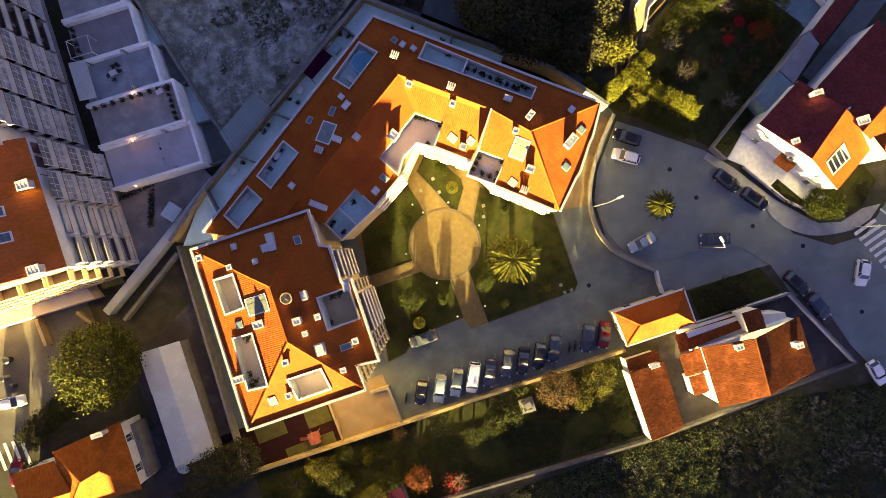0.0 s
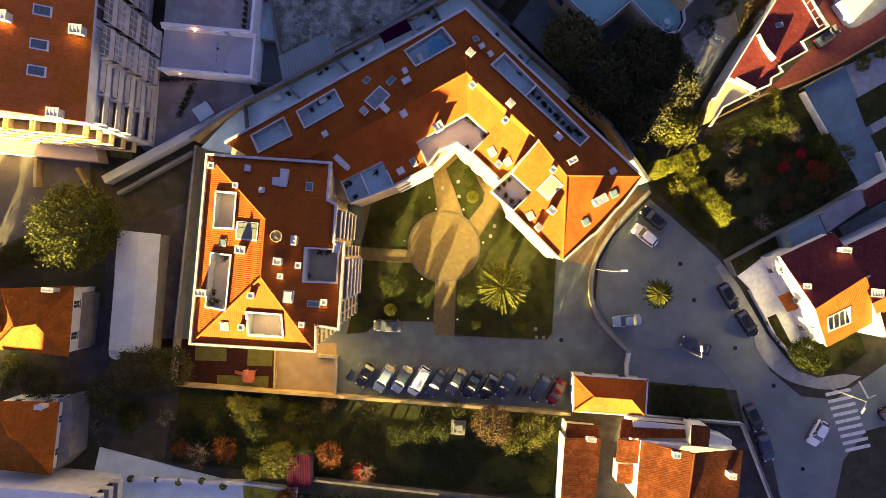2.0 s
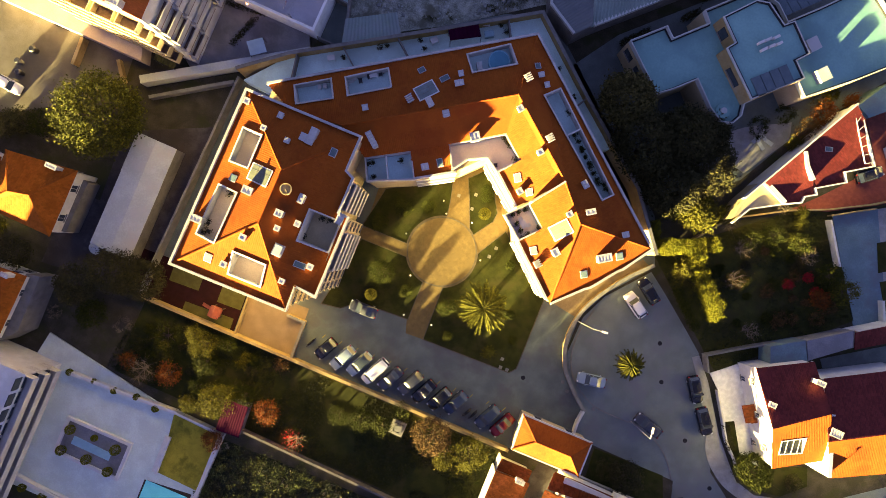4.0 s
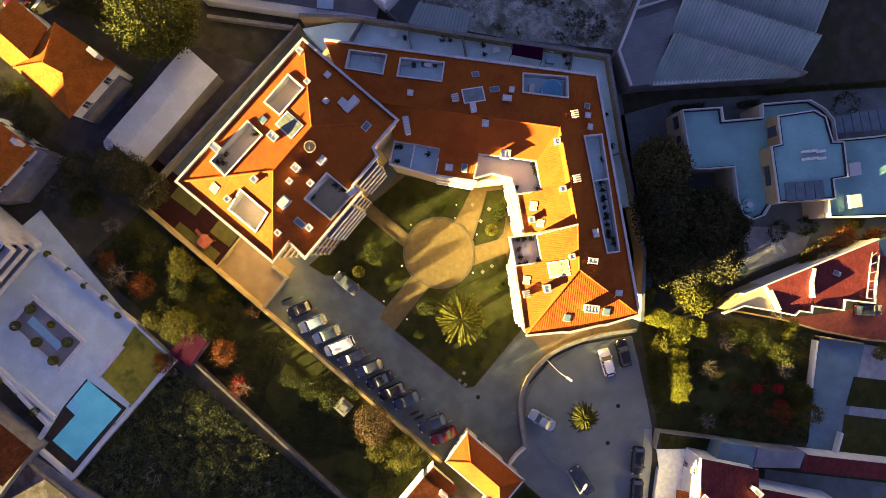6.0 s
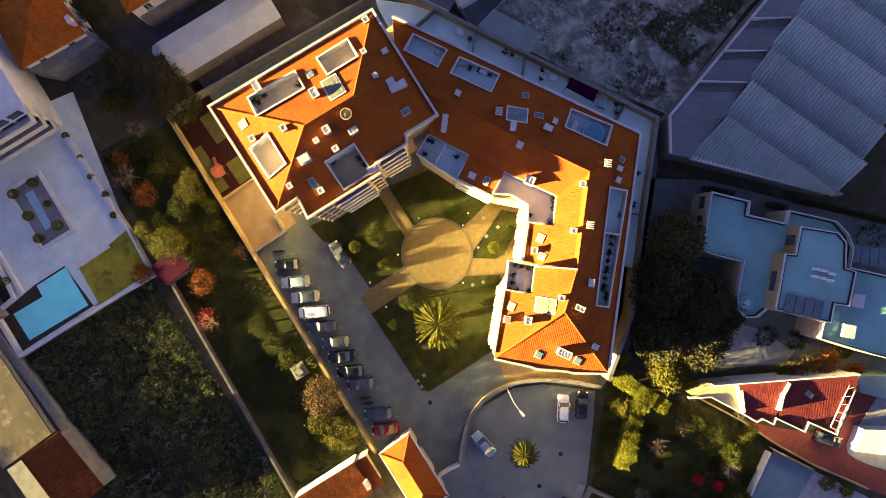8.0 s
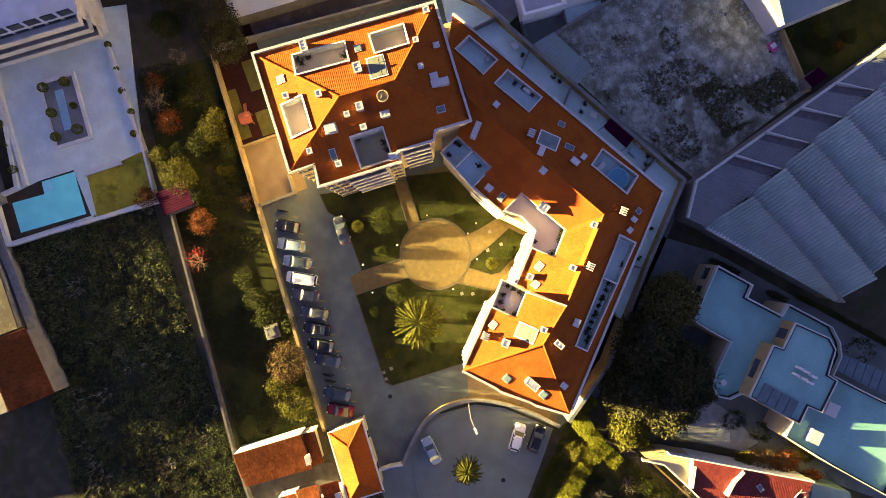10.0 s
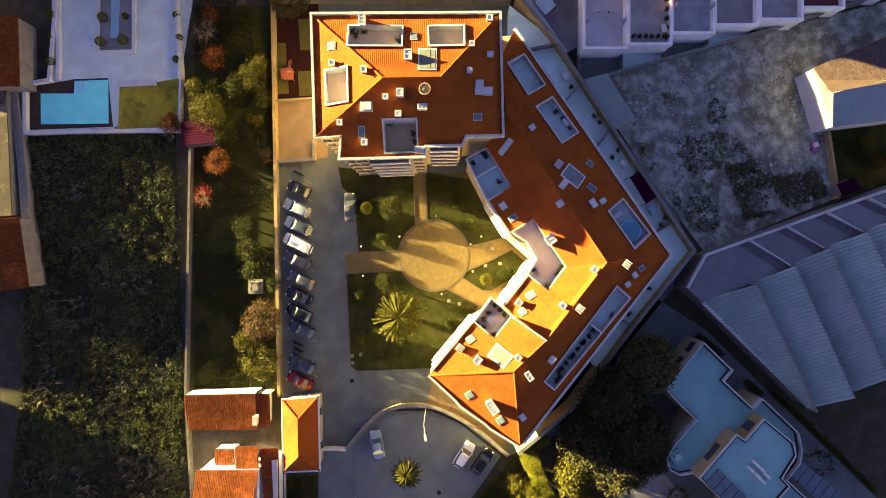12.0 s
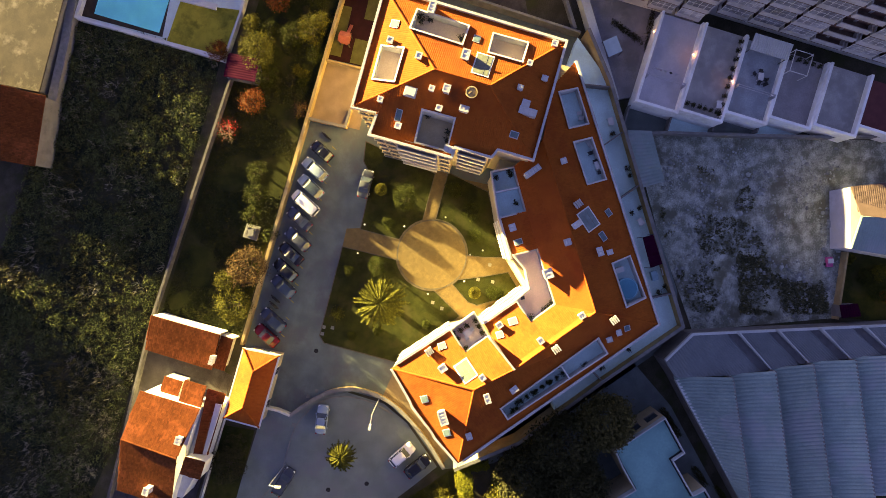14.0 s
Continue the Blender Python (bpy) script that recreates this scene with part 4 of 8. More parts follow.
ob = pent("low white outbuilding under a red tile pitch", [(26.43, -37.22), (26.43, -26.87), (20.84, -26.87), (21.09, -37.47)], 2.7, 3.6, over=0.45)
pent("low lean-to with weathered tiles", [(26.14, -25.15), (26.14, -27), (21.11, -27), (21.11, -25.15)], 2.3, 2.7, over=0.4)
chimney(ob, *(24.58, -26.77), 3.2, 1.0, 1.2, 0.5)

# villas in the south-west
def villa(c, r0, r1, ze, zr, label):
    th = thing("villa", label, "house")
    prism("wall", shift(c, 0.45), -0.2, ze - 0.05, WHITE, th)
    E3 = lambda p: (*p, ze)
    R0, R1 = (*r0, zr), (*r1, zr)
    for q in ([E3(c[0]), E3(c[1]), R1, R0], [E3(c[1]), E3(c[2]), R1], [E3(c[2]), E3(c[3]), R0, R1], [E3(c[3]), E3(c[0]), R0]):
        slope(th, q, material=TILE_VILLA, thick=0.12, pitch=0.32)
    for q, r in ((c[0], R0), (c[3], R0), (c[1], R1), (c[2], R1)):
        ridge_cap(th, E3(q), r, TILE_VILLA)
    ridge_cap(th, R0, R1, TILE_VILLA)
    body = ccw(shift(c, 0.45))
    for i in range(4):
        for z in (0.9, 3.6):
            windows(th, body[i], body[(i + 1) % 4], z, 2, 1.0, 1.2)
    return th


v1 = villa([(-62.42, -21.4), (-51.73, -21.55), (-51.89, -11.36), (-62.42, -12.74)], (-58.16, -17.59), (-55.23, -16.88), 5.7, 7.9, "villa with sunlit orange hipped tile roof")
slope(v1, at(5.6, [(-69.25, -21.66), (-62.9, -21.5)]) + at(7.2, [(-60.52, -18.7), (-67.86, -18.7)]), material=TILE_VILLA, thick=0.12)
slope(v1, at(5.6, [(-62.74, -14.01), (-69.25, -14.02)]) + at(7.2, [(-67.86, -18.7), (-60.52, -18.7)]), material=TILE_VILLA, thick=0.12)
prism("wall", [(-69.25, -21.34), (-62.74, -21.34), (-62.74, -14.34), (-69.25, -14.34)], -0.2, 5.5, WHITE, v1)
chimney(v1, *(-54.37, -12.05), 6.0, 1.5, 1.5, 0.5)
prism("annex", [(-53.69, -12.33), (-51.5, -12.75), (-51.5, -20.73), (-53.69, -21.15)], -0.2, 3.0, GREYWALL, v1, "grey flat-roofed annex")
v2 = villa([(-62.26, -38.64), (-52.54, -38.63), (-52.38, -28.11), (-62.26, -28.92)], (-57.37, -33.24), (-56.02, -33.39), 5.7, 7.7, "villa with half-shaded orange tile roof")
prism("annex", [(-53.57, -28.31), (-51.58, -27.89), (-51.25, -36.58), (-53.4, -39.07)], -0.2, 4.2, GREYWALL, v2, "grey flat-roofed annex with skylights")
chimney(v2, *(-54.14, -28.62), 6.0, 1.4, 1.0, 0.5)

# long shed with two sheets of roofing
sh = thing("shed", "long pale metal-roofed shed", "shed")
prism("wall", shift([(-47.77, -2.84), (-41.49, -2.84), (-41.24, -20.59), (-47.61, -20.76)], 0.15), -0.1, 3.0, GREYWALL, sh)
c_shed = [(-47.86, -2.84), (-41.49, -2.84), (-41.24, -20.59), (-47.61, -20.76)]
for k0, k1, lift in ((0.0, 0.35, 0.10), (0.35, 1.0, 0.0)):
    a, b = lerp2(c_shed[0], c_shed[3], k0), lerp2(c_shed[1], c_shed[2], k0)
    c, d = lerp2(c_shed[1], c_shed[2], k1), lerp2(c_shed[0], c_shed[3], k1)
    m0, m1 = lerp2(a, b, 0.52), lerp2(d, c, 0.52)
    slope(sh, [(*a, 3.05 + lift), (*m0, 3.4 + lift), (*m1, 3.4 + lift), (*d, 3.05 + lift)], material=SHEETW, tiles=False, thick=0.06)
    slope(sh, [(*m0, 3.4 + lift), (*b, 3.05 + lift), (*c, 3.05 + lift), (*m1, 3.4 + lift)], material=SHEETW, tiles=False, thick=0.06)
zone("yard_shed", [(-51.47, -3.6), (-39.28, 2.49), (-39.28, -25.35), (-54.95, -27.1), (-54.95, -14.92), (-50.6, -14.92)], 0.03, YARD, "brown worn asphalt yard round the shed", "yard")
p = (-46.35, -21.03)
bm = bmesh.new()
bmesh.ops.create_uvsphere(bm, u_segments=20, v_segments=10, radius=1.5)
bmesh.ops.delete(bm, geom=[v for v in bm.verts if v.co.z > -0.95], context='VERTS')
bmesh.ops.translate(bm, verts=bm.verts, vec=(0, 0, 1.5))
bmesh.ops.rotate(bm, verts=bm.verts, cent=(0, 0, 0), matrix=Matrix.Rotation(radians(25), 3, 'X'))
dish = thing("satellite_dish", "pale round satellite dish on a pole", "satellite dish")
dish.location = (p[0], p[1], 3.3)
part("reflector", bm, SHEETW, dish)
bm = bmesh.new()
bmesh.ops.create_cone(bm, cap_ends=True, segments=10, radius1=0.07, radius2=0.06, depth=3.4, matrix=Matrix.Translation((0, 0, -1.6)))
part("pole", bm, METAL, dish)
bm = bmesh.new()
bmesh.ops.create_cone(bm, cap_ends=True, segments=6, radius1=0.03, radius2=0.03, depth=1.0, matrix=Matrix.Translation((0, 0.2, 0.6)))
part("feed_arm", bm, METAL, dish)


def ribbed(parent, c, z0, z1, pitch, material, name="roof_sheet", amp=0.06):
    """A corrugated sheet: c0-c1 the low edge, c2-c3 the high edge; the ribs run up the pitch."""
    n = max(2, round(math.dist(c[0], c[1]) / pitch) * 2)
    V, F = [], []
    for i in range(n + 1):
        k = i / n
        a, b = lerp2(c[0], c[1], k), lerp2(c[3], c[2], k)
        h = amp if i % 2 else 0.0
        V += [(*a, z0 + h), (*b, z1 + h), (*a, z0 - 0.1), (*b, z1 - 0.1)]
        if i:
            j = (i - 1) * 4
            F += [(j, j + 4, j + 5, j + 1), (j + 2, j + 3, j + 7, j + 6), (j, j + 2, j + 6, j + 4), (j + 1, j + 5, j + 7, j + 3)]
    F += [(0, 1, 3, 2), (n * 4, n * 4 + 2, n * 4 + 3, n * 4 + 1)]
    return raw(name, V, F, material, parent)


s2 = thing("garden_shed", "garden shed with crimson ribbed metal roof", "shed")
cs = [(-19.58, -38.69), (-19.9, -33.78), (-16.43, -33.53), (-15.94, -38.43)]
prism("wall", shift(cs, 0.15), -0.1, 2.2, GREYWALL, s2)
ribbed(s2, [cs[3], cs[0], cs[1], cs[2]], 2.25, 2.6, 0.35, REDSHEET, amp=0.03)

# ---- balconied tower ----
tower = thing("tower_block", "white balconied apartment tower with red roof", "building")
tw = [(-45.31, 27.17), (-45.1, 10.3), (-62.84, 10.3), (-62.84, 27.18)]
prism("wall", tw, 0, 16.9, WHITE, tower)
slope(tower, at(16.95, [tw[0], tw[1]]) + at(20.4, [lerp2(tw[1], tw[2], 0.5), lerp2(tw[0], tw[3], 0.5)]), material=TILE_NEW, thick=0.1)
slope(tower, at(16.95, [tw[2], tw[3]]) + at(20.4, [lerp2(tw[0], tw[3], 0.5), lerp2(tw[1], tw[2], 0.5)]), material=TILE_NEW, thick=0.1)
tn = [(-47.52, 57.67), (-47.52, 26.69), (-64.19, 26.7), (-64.19, 57.68)]
prism("wall", tn, 0, 18.4, WHITE, tower)
slope(tower, at(18.45, [tn[0], tn[1]]) + at(21.9, [lerp2(tn[1], tn[2], 0.5), lerp2(tn[0], tn[3], 0.5)]), material=TILE_NEW, thick=0.1)
te = [(*tw[0], 16.95), (*tw[1], 16.95), (*lerp2(tw[1], tw[2], 0.5), 20.4)]
for pts in ((-50.1, 25.44), (-50.11, 22.81), (-50.11, 18.73), (-50.11, 15.54)):
    roof_window(tower, te, pts, 1.8, 1.3, 0, GLASSB)
for pts in ((-46.43, 21.19), (-48.29, 27.52), (-47.81, 10.81), (-53.45, 21.13)):
    chimney(tower, pts[0], pts[1], on_roof(te, pts, -0.3), 1.2, 1.4, 1.0)
yt0, yt1 = tw[1][1], tw[0][1]
xt = tw[0][0]
bays = 4
for b in range(bays):
    ya = yt0 + (yt1 - yt0) * b / bays + 0.25
    yb = yt0 + (yt1 - yt0) * (b + 1) / bays - 0.25
    balcony_stack(tower, (xt, ya), (xt, yb), 5, 3.2, 2.75, 1.25 if b != 1 else 0.5, doors=SHUTTER, slab=BALCONY, glazed=b in (2, 3))
yn0, yn1 = tn[1][1], tn[0][1]
for b in range(6):
    ya = yn0 + 2.2 + (yn1 - yn0 - 2.2) * b / 6 + 0.2
    yb = yn0 + 2.2 + (yn1 - yn0 - 2.2) * (b + 1) / 6 - 0.2
    balcony_stack(tower, (tn[0][0], ya), (tn[0][0], yb), 6, 3.2, 2.75, 1.25, doors=SHUTTER, slab=BALCONY, glazed=b != 3)
for b in range(5):
    xa = xt - 1.0 - b * 3.4
    balcony_stack(tower, (xa - 3.0, yt0), (xa, yt0), 5, 3.2, 2.75, 1.5, mat_front=CREAM, slab=BALCONY, doors=OCHRE)
# podium below the south balconies
prism("podium", [(-76.08, 10.82), (-53.27, 10.82), (-52.01, 7.02), (-76.08, 7.02)], -0.2, 2.6, TERRACE_WARM, tower)
aw = thing("awning", "olive green ribbed awning", "awning")
c = [(-50.49, 10.25), (-46.96, 10.34), (-47.05, 7.9), (-50.33, 7.99)]
ribbed(aw, [c[3], c[2], c[1], c[0]], 2.7, 3.1, 0.4, OLIVE)
for q in c:
    prism("post", rect(q[0], q[1], 0.08, 0.08), 0, 2.8, METAL, aw)
zone("street_west", [(-85.44, 8.58), (-54.95, 7.27), (-54.51, 2.92), (-62.79, -4.47), (-85.45, -18.41)], 0.02, STREET, "pale worn street west of the tower", "road")
wall("wall_buttress", [(-62.33, 6.73), (-62.08, 2.44)], 0.5, 1.4, OCHRE, "short ochre buttress wall", None)
wall("wall_street", [(-54.26, 3.14), (-56.33, 5.9)], 0.5, 1.0, OCHRE, "short rendered wall at the street", None)

# terraced garages with roof terraces
tx0, tx1, ty1 = -43.9, -30.97, 21.25
F_LILAC = mat("lilac grey screed", (0.54, 0.525, 0.54), (0.45, 0.435, 0.4575), 2.0, 0.85, 0.2, spots=(0.42, 0.41, 0.42))
F_TAN = mat("tan grey screed", (0.435, 0.4125, 0.375), (0.315, 0.3, 0.2775), 1.6, 0.85, 0.2, spots=(0.29, 0.275, 0.25))
F_BLUE = mat("blue grey screed", (0.375, 0.435, 0.45), (0.27, 0.315, 0.33), 1.8, 0.85, 0.2, spots=(0.26, 0.29, 0.30))
F_BROWN = mat("brown grey screed", (0.35, 0.315, 0.308), (0.266, 0.238, 0.2352), 2.2, 0.85, 0.2, spots=(0.25, 0.23, 0.22))
# a lighter copy of WHITE: missing light on the garages put into the colour
GARAGE = mat("white paint lightened for dim light", (0.90, 0.91, 0.87), (0.82, 0.83, 0.79), 1.2, 0.7, 0.1, spots=(0.72, 0.71, 0.66))
F_RED = mat("dull red terrace tiles", (0.20, 0.055, 0.050), (0.15, 0.042, 0.040), 1.0, 0.8, 0.1)
floors_ = (F_LILAC, F_TAN, F_BLUE, F_BROWN, F_TAN, F_RED, F_BROWN, F_LILAC)
for k in range(8):
    th = thing("garage_block", "flat-roofed building with a walled roof terrace", "building", "row of terraced buildings")
    yb = ty1 + k * 6.48
    cut = (-1.0, -0.5, 1.3, 2.6, 3.3, 5.3, 7.2, 9.1)[k]
    zt = (3.0, 3.3, 2.9, 2.6, 2.9, 2.3, 2.6, 2.8)[k]
    x1 = tx1 - cut
    prism("wall", [(tx0, yb + 0.02), (x1, yb + 0.02), (x1, yb + 6.46), (tx0, yb + 6.46)], -0.2, zt, GARAGE, th)
    prism("terrace_floor", [(tx0, yb + 0.3), (x1 - 0.3, yb + 0.3), (x1 - 0.3, yb + 6.18), (tx0, yb + 6.18)], zt - 0.05, zt + 0.04, floors_[k], th)
    bm = bmesh.new()
    strip(bm, [(tx0, yb + 0.16), (x1 - 0.15, yb + 0.16), (x1 - 0.15, yb + 6.32), (tx0, yb + 6.32)], 0.4, zt, zt + 0.95)
    part("parapet", bm, GARAGE, th, "white terrace parapet")
    if k in (0, 2):
        bm = bmesh.new()
        box(bm, x1 - 4.2, x1 - 4.1, yb + 0.4, yb + 6.1, zt + 1.75, zt + 1.79)
        box(bm, x1 - 3.9, x1 - 3.8, yb + 0.4, yb + 6.1, zt + 1.75, zt + 1.79)
        for yy in (yb + 0.5, yb + 6.0):
            box(bm, x1 - 4.25, x1 - 3.75, yy, yy + 0.08, zt, zt + 1.8)
        part("clothes_line", bm, BRIGHT, th)
    # small yards in front, as far as the boundary wall
    xw = -26.4 - 0.2865 * (yb + 0.2 - 23.5) - 0.25
    xe = xw - 0.2865 * 6.2
    if k < 4:
        zone("back_yard", [(x1, yb), (xw, yb), (xe, yb + 6.4), (x1, yb + 6.4)], 0.1 + 0.01 * (k % 2), TERRACE if k % 2 else LANE, "small paved back yard", "yard")
        wall("wall_back_yard", [(x1, yb), (xw, yb)], 0.2, 1.7, GREYWALL, "grey back yard wall", None)
zone("patio_low", [(-48.68, 21.98), (-31.88, 21.97), (-30.57, 19.45), (-46.24, 9.45), (-48.68, 11.19)], 0.5, SCREED, "grey paved patio below the tower", "patio", 0.7)
aw = thing("canopy", "pale blue square sun canopy", "canopy")
c = [(-38.92, 16.04), (-36.98, 17.56), (-35.54, 15.87), (-37.48, 14.36)]
prism("canvas", c, 2.5, 2.6, mat("pale blue canvas", (0.38, 0.55, 0.62), (0.32, 0.48, 0.55), 0.8, 0.8), aw)
for q in c:
    prism("post", rect(q[0], q[1], 0.07, 0.07), 0.5, 2.5, METAL, aw)

# ---- factory ----
fac = thing("factory", "grey saw-tooth factory sheds of fibre cement", "factory")
prism("wall", [(5.04, 36.11), (0.28, 38.74), (-8.89, 64.25), (-15.69, 82.71), (9.9, 84.25), (15.06, 68.33), (22.4, 54), (7, 38.52)], -0.2, 4.6, GREYWALL, fac)
# each tooth: the valley on one side, the ridge on the other
tops = [(6.9, 37.8), (4.41, 44.87), (1.78, 50.33), (-0.72, 55.14), (-3.02, 60.62), (-5.48, 66.08), (-7.77, 71.39)]
bots = [(22.38, 53.23), (22.37, 53.39), (20.41, 58.63), (17.66, 63.5), (15.13, 68.95), (12.59, 74.39), (9.98, 79.67)]
for k in range(6):
    a, b, c, d = tops[k], tops[k + 1], bots[k + 1], bots[k]
    if k == 0:
        c, d = bots[1], lerp2(bots[0], bots[1], 0.5)
    ribbed(fac, [lerp2(a, d, 0.0), lerp2(a, d, 1.0), lerp2(b, c, 1.0), lerp2(b, c, 0.0)], 5.0, 7.0, 0.55, FIBRE, amp=0.2)
    bm = bmesh.new()
    strip(bm, [b, c], 0.25, 4.6, 6.95)
    part("clerestory", bm, GREYWALL, fac)
    bm = bmesh.new()
    strip(bm, [lerp2(b, c, 0.0), lerp2(b, c, 1.0)], 0.22, 6.95, 7.08)
    part("ridge_flashing", bm, STONE, fac)
front = [(5.05, 35.95), (0.2, 38.74), (-1.92, 44.64), (-3.91, 49.89), (-5.93, 55.63), (-7.97, 61.62), (-10.99, 69.98)]
back = [(6.92, 37.9), (4.42, 44.98), (1.79, 50.45), (-0.72, 55.28), (-3.03, 60.77), (-5.5, 66.24), (-8.93, 74.06)]
for k in range(5):
    a, b, c, d = front[k + 1], front[k + 2], back[min(6, k + 2)], back[min(6, k + 1)]
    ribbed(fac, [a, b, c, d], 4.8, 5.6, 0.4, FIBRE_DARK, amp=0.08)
    bm = bmesh.new()
    strip(bm, [b, c], 0.16, 4.9, 5.9)
    part("fire_wall", bm, SHEETW, fac)
    e0, e1 = lerp2(b, a, 0.05), lerp2(c, d, 0.05)
    f0, f1 = lerp2(b, a, 0.24), lerp2(c, d, 0.24)
    slope(fac, [(*e0, 4.96), (*e1, 5.78), (*f1, 5.78), (*f0, 4.96)], material=GREYWALL, tiles=False, thick=0.08, sheet=mat("dark roof light sheet", (0.10, 0.105, 0.11), (0.07, 0.074, 0.078), 1.0, 0.5))
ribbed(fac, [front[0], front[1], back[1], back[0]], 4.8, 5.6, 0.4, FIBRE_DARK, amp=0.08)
bm = bmesh.new()
strip(bm, [(5.04, 36.11), (0.28, 38.74), (-8.89, 64.25), (-10.99, 69.98)], 0.35, 4.5, 5.05)
strip(bm, [(7.17, 38.37), (22.55, 54.09)], 0.5, 4.5, 5.2)
part("gutter", bm, SHEETW, fac, "pale metal eaves gutter")

# ---- modern flat-roofed building ----
mod = thing("modern_building", "modern cream building with blue-grey roof terraces", "building")
low = [(12.65, 37.98), (16.73, 42.17), (18.26, 40.92), (22.03, 44.93), (20.7, 46.35), (25.52, 51.45), (27.97, 51.97), (30.05, 51.65), (32.28, 49.81), (36.15, 53.97), (41.16, 59.78), (51.34, 52.78), (45.17, 46.47), (38.97, 40.69), (36.84, 42.66), (31.46, 36.34), (31.78, 34.62), (31.04, 33.12), (29.36, 32.57), (27.19, 33.77), (23.8, 36.8), (21.27, 34.15), (19.32, 32.48)]
prism("wall", low, -0.2, 5.1, CREAM, mod)
prism("roof", shift(low, 0.05), 5.1, 5.2, BLUEROOF, mod)
bm = bmesh.new()
strip(bm, ccw(shift(low, 0.1)), 0.14, 5.2, 6.1, True)
part("parapet", bm, SHEETW, mod)
upr = [(22.85, 45.27), (26.23, 49.34), (28.04, 49.73), (31.14, 47.79), (32.27, 48.86), (36.09, 45.46), (34.78, 43.84), (36.82, 42.05), (31.18, 36.25), (25.03, 41.45), (25.85, 42.63)]
prism("upper_wall", upr, 5.2, 7.9, OCHRE, mod)
prism("upper_roof", shift(upr, 0.04), 7.9, 8.0, BLUEROOF, mod)
bm = bmesh.new()
strip(bm, ccw(shift(upr, 0.1)), 0.14, 8.0, 8.3, True)
part("parapet", bm, SHEETW, mod)
FLASH = mat("dark flashing", (0.030, 0.034, 0.038), (0.02, 0.023, 0.026), 0.5, 0.6)
for poly, z in ((low, 5.2), (upr, 8.0)):
    bm = bmesh.new()
    strip(bm, ccw(shift(poly, 0.26)), 0.16, z, z + 0.22, True)
    part("flashing", bm, FLASH, mod, "dark flashing inside the parapet")
windows(mod, (22.85, 45.27), (25.85, 42.63), 5.7, 1, 1.3, 1.7, FLASH)
windows(mod, (25.03, 41.45), (31.18, 36.25), 6.1, 1, 2.6, 0.9, FLASH)
windows(mod, (12.65, 37.98), (19.32, 32.48), 3.0, 3, 1.6, 1.2, FLASH)
for c4, z, n in (([(29.91, 38.89), (33.66, 42.78), (35.63, 41.04), (31.9, 37.03)], 8.05, 4), ([(29.81, 52.02), (34.63, 58.13), (37.2, 56.36), (31.75, 50.49)], 5.3, 6)):
    for i in range(n):
        a, b = lerp2(c4[0], c4[1], (i + 0.04) / n), lerp2(c4[0], c4[1], (i + 0.96) / n)
        d, e = lerp2(c4[3], c4[2], (i + 0.04) / n), lerp2(c4[3], c4[2], (i + 0.96) / n)
        prism("roof_light", [a, b, e, d], z - 0.1, z + 0.25, GLASSB, mod)
p = (29.16, 34.34)
for r, z0, z1, m in ((1.05, 5.2, 5.7, BLUEROOF), (0.45, 5.7, 5.9, SHEETW)):
    prism("round_rooflight", arc(p[0], p[1], r, 0, 345, 23), z0, z1, m, mod)
for pts in ((29.1, 44), (29.82, 44.76), (30.72, 45.5), (29.86, 43.28), (30.62, 44.11), (31.41, 44.83)):
    tagged(prism("air_conditioner", rect(pts[0], pts[1], 0.9, 0.35, 49.6), 8.0, 8.7, WHITE), "white rooftop air conditioning unit", "air conditioner", "rooftop air conditioners")
for pts in ((36.92, 48.16), (40.06, 44.8)):
    prism("stair_head", rect(pts[0], pts[1], 1.7, 1.9, 49.6), 5.1, 6.3, SHEETW, mod)

# ---- red-roofed houses in the north-east ----
nr = thing("row_house", "red tile roofed house with white parapets", "house")
oc = [(39.06, 27.74), (46.79, 43.54), (48.73, 41.7), (52.85, 36.35), (49.26, 33.78), (50.09, 32.51), (46.28, 29.9), (46.84, 29.12), (45.35, 28.13), (45.28, 27.17), (43.34, 26.1)]
prism("wall", shift(oc, 0.1), -0.2, 4.4, WHITE, nr)
slope(nr, at(5.4, [(38.87, 27.6), (41.97, 33.96)]) + at(4.5, [(46.47, 29.95), (47.13, 29.3), (45.63, 28.3), (45.57, 27.34), (43.61, 26.26)]), material=TILE_RED, thick=0.1)
slope(nr, at(5.4, [(42.06, 34.1), (46.55, 43.32)]) + at(4.5, [(49.03, 41.96), (53.18, 36.57), (49.57, 33.99), (50.4, 32.71), (46.56, 30.09)]), material=TILE_RED, thick=0.1)
bm = bmesh.new()
strip(bm, [(37.32, 24.29), (38.96, 27.67), (42.08, 34.05), (46.67, 43.43)], 0.2, 4.2, 5.5)
strip(bm, [(46.79, 43.54), (48.73, 41.7), (52.85, 36.35), (49.26, 33.78), (50.09, 32.51), (46.28, 29.9), (46.84, 29.12), (45.35, 28.13), (45.28, 27.17), (43.34, 26.1), (38.75, 23.24), (37.3, 20.42)], 0.2, 4.2, 4.95)
strip(bm, [(42.51, 33.95), (43.6, 32.2), (45.24, 30.67)], 0.4, 4.5, 5.6)
strip(bm, [(39.06, 27.74), (42.93, 26.08)], 0.7, 4.2, 5.2)
part("parapet", bm, WHITE, nr)
prism("side_terrace", [(37.06, 20.96), (37.72, 24.53), (39.27, 27.79), (43.43, 26.24), (38.89, 23.32)], -0.2, 4.7, CREAM, nr)
roof_window(nr, at(5.0, [(42.61, 34.03), (46.79, 43.54), (52.85, 36.35)]), (45.63, 35.78), 1.1, 0.7, 20)
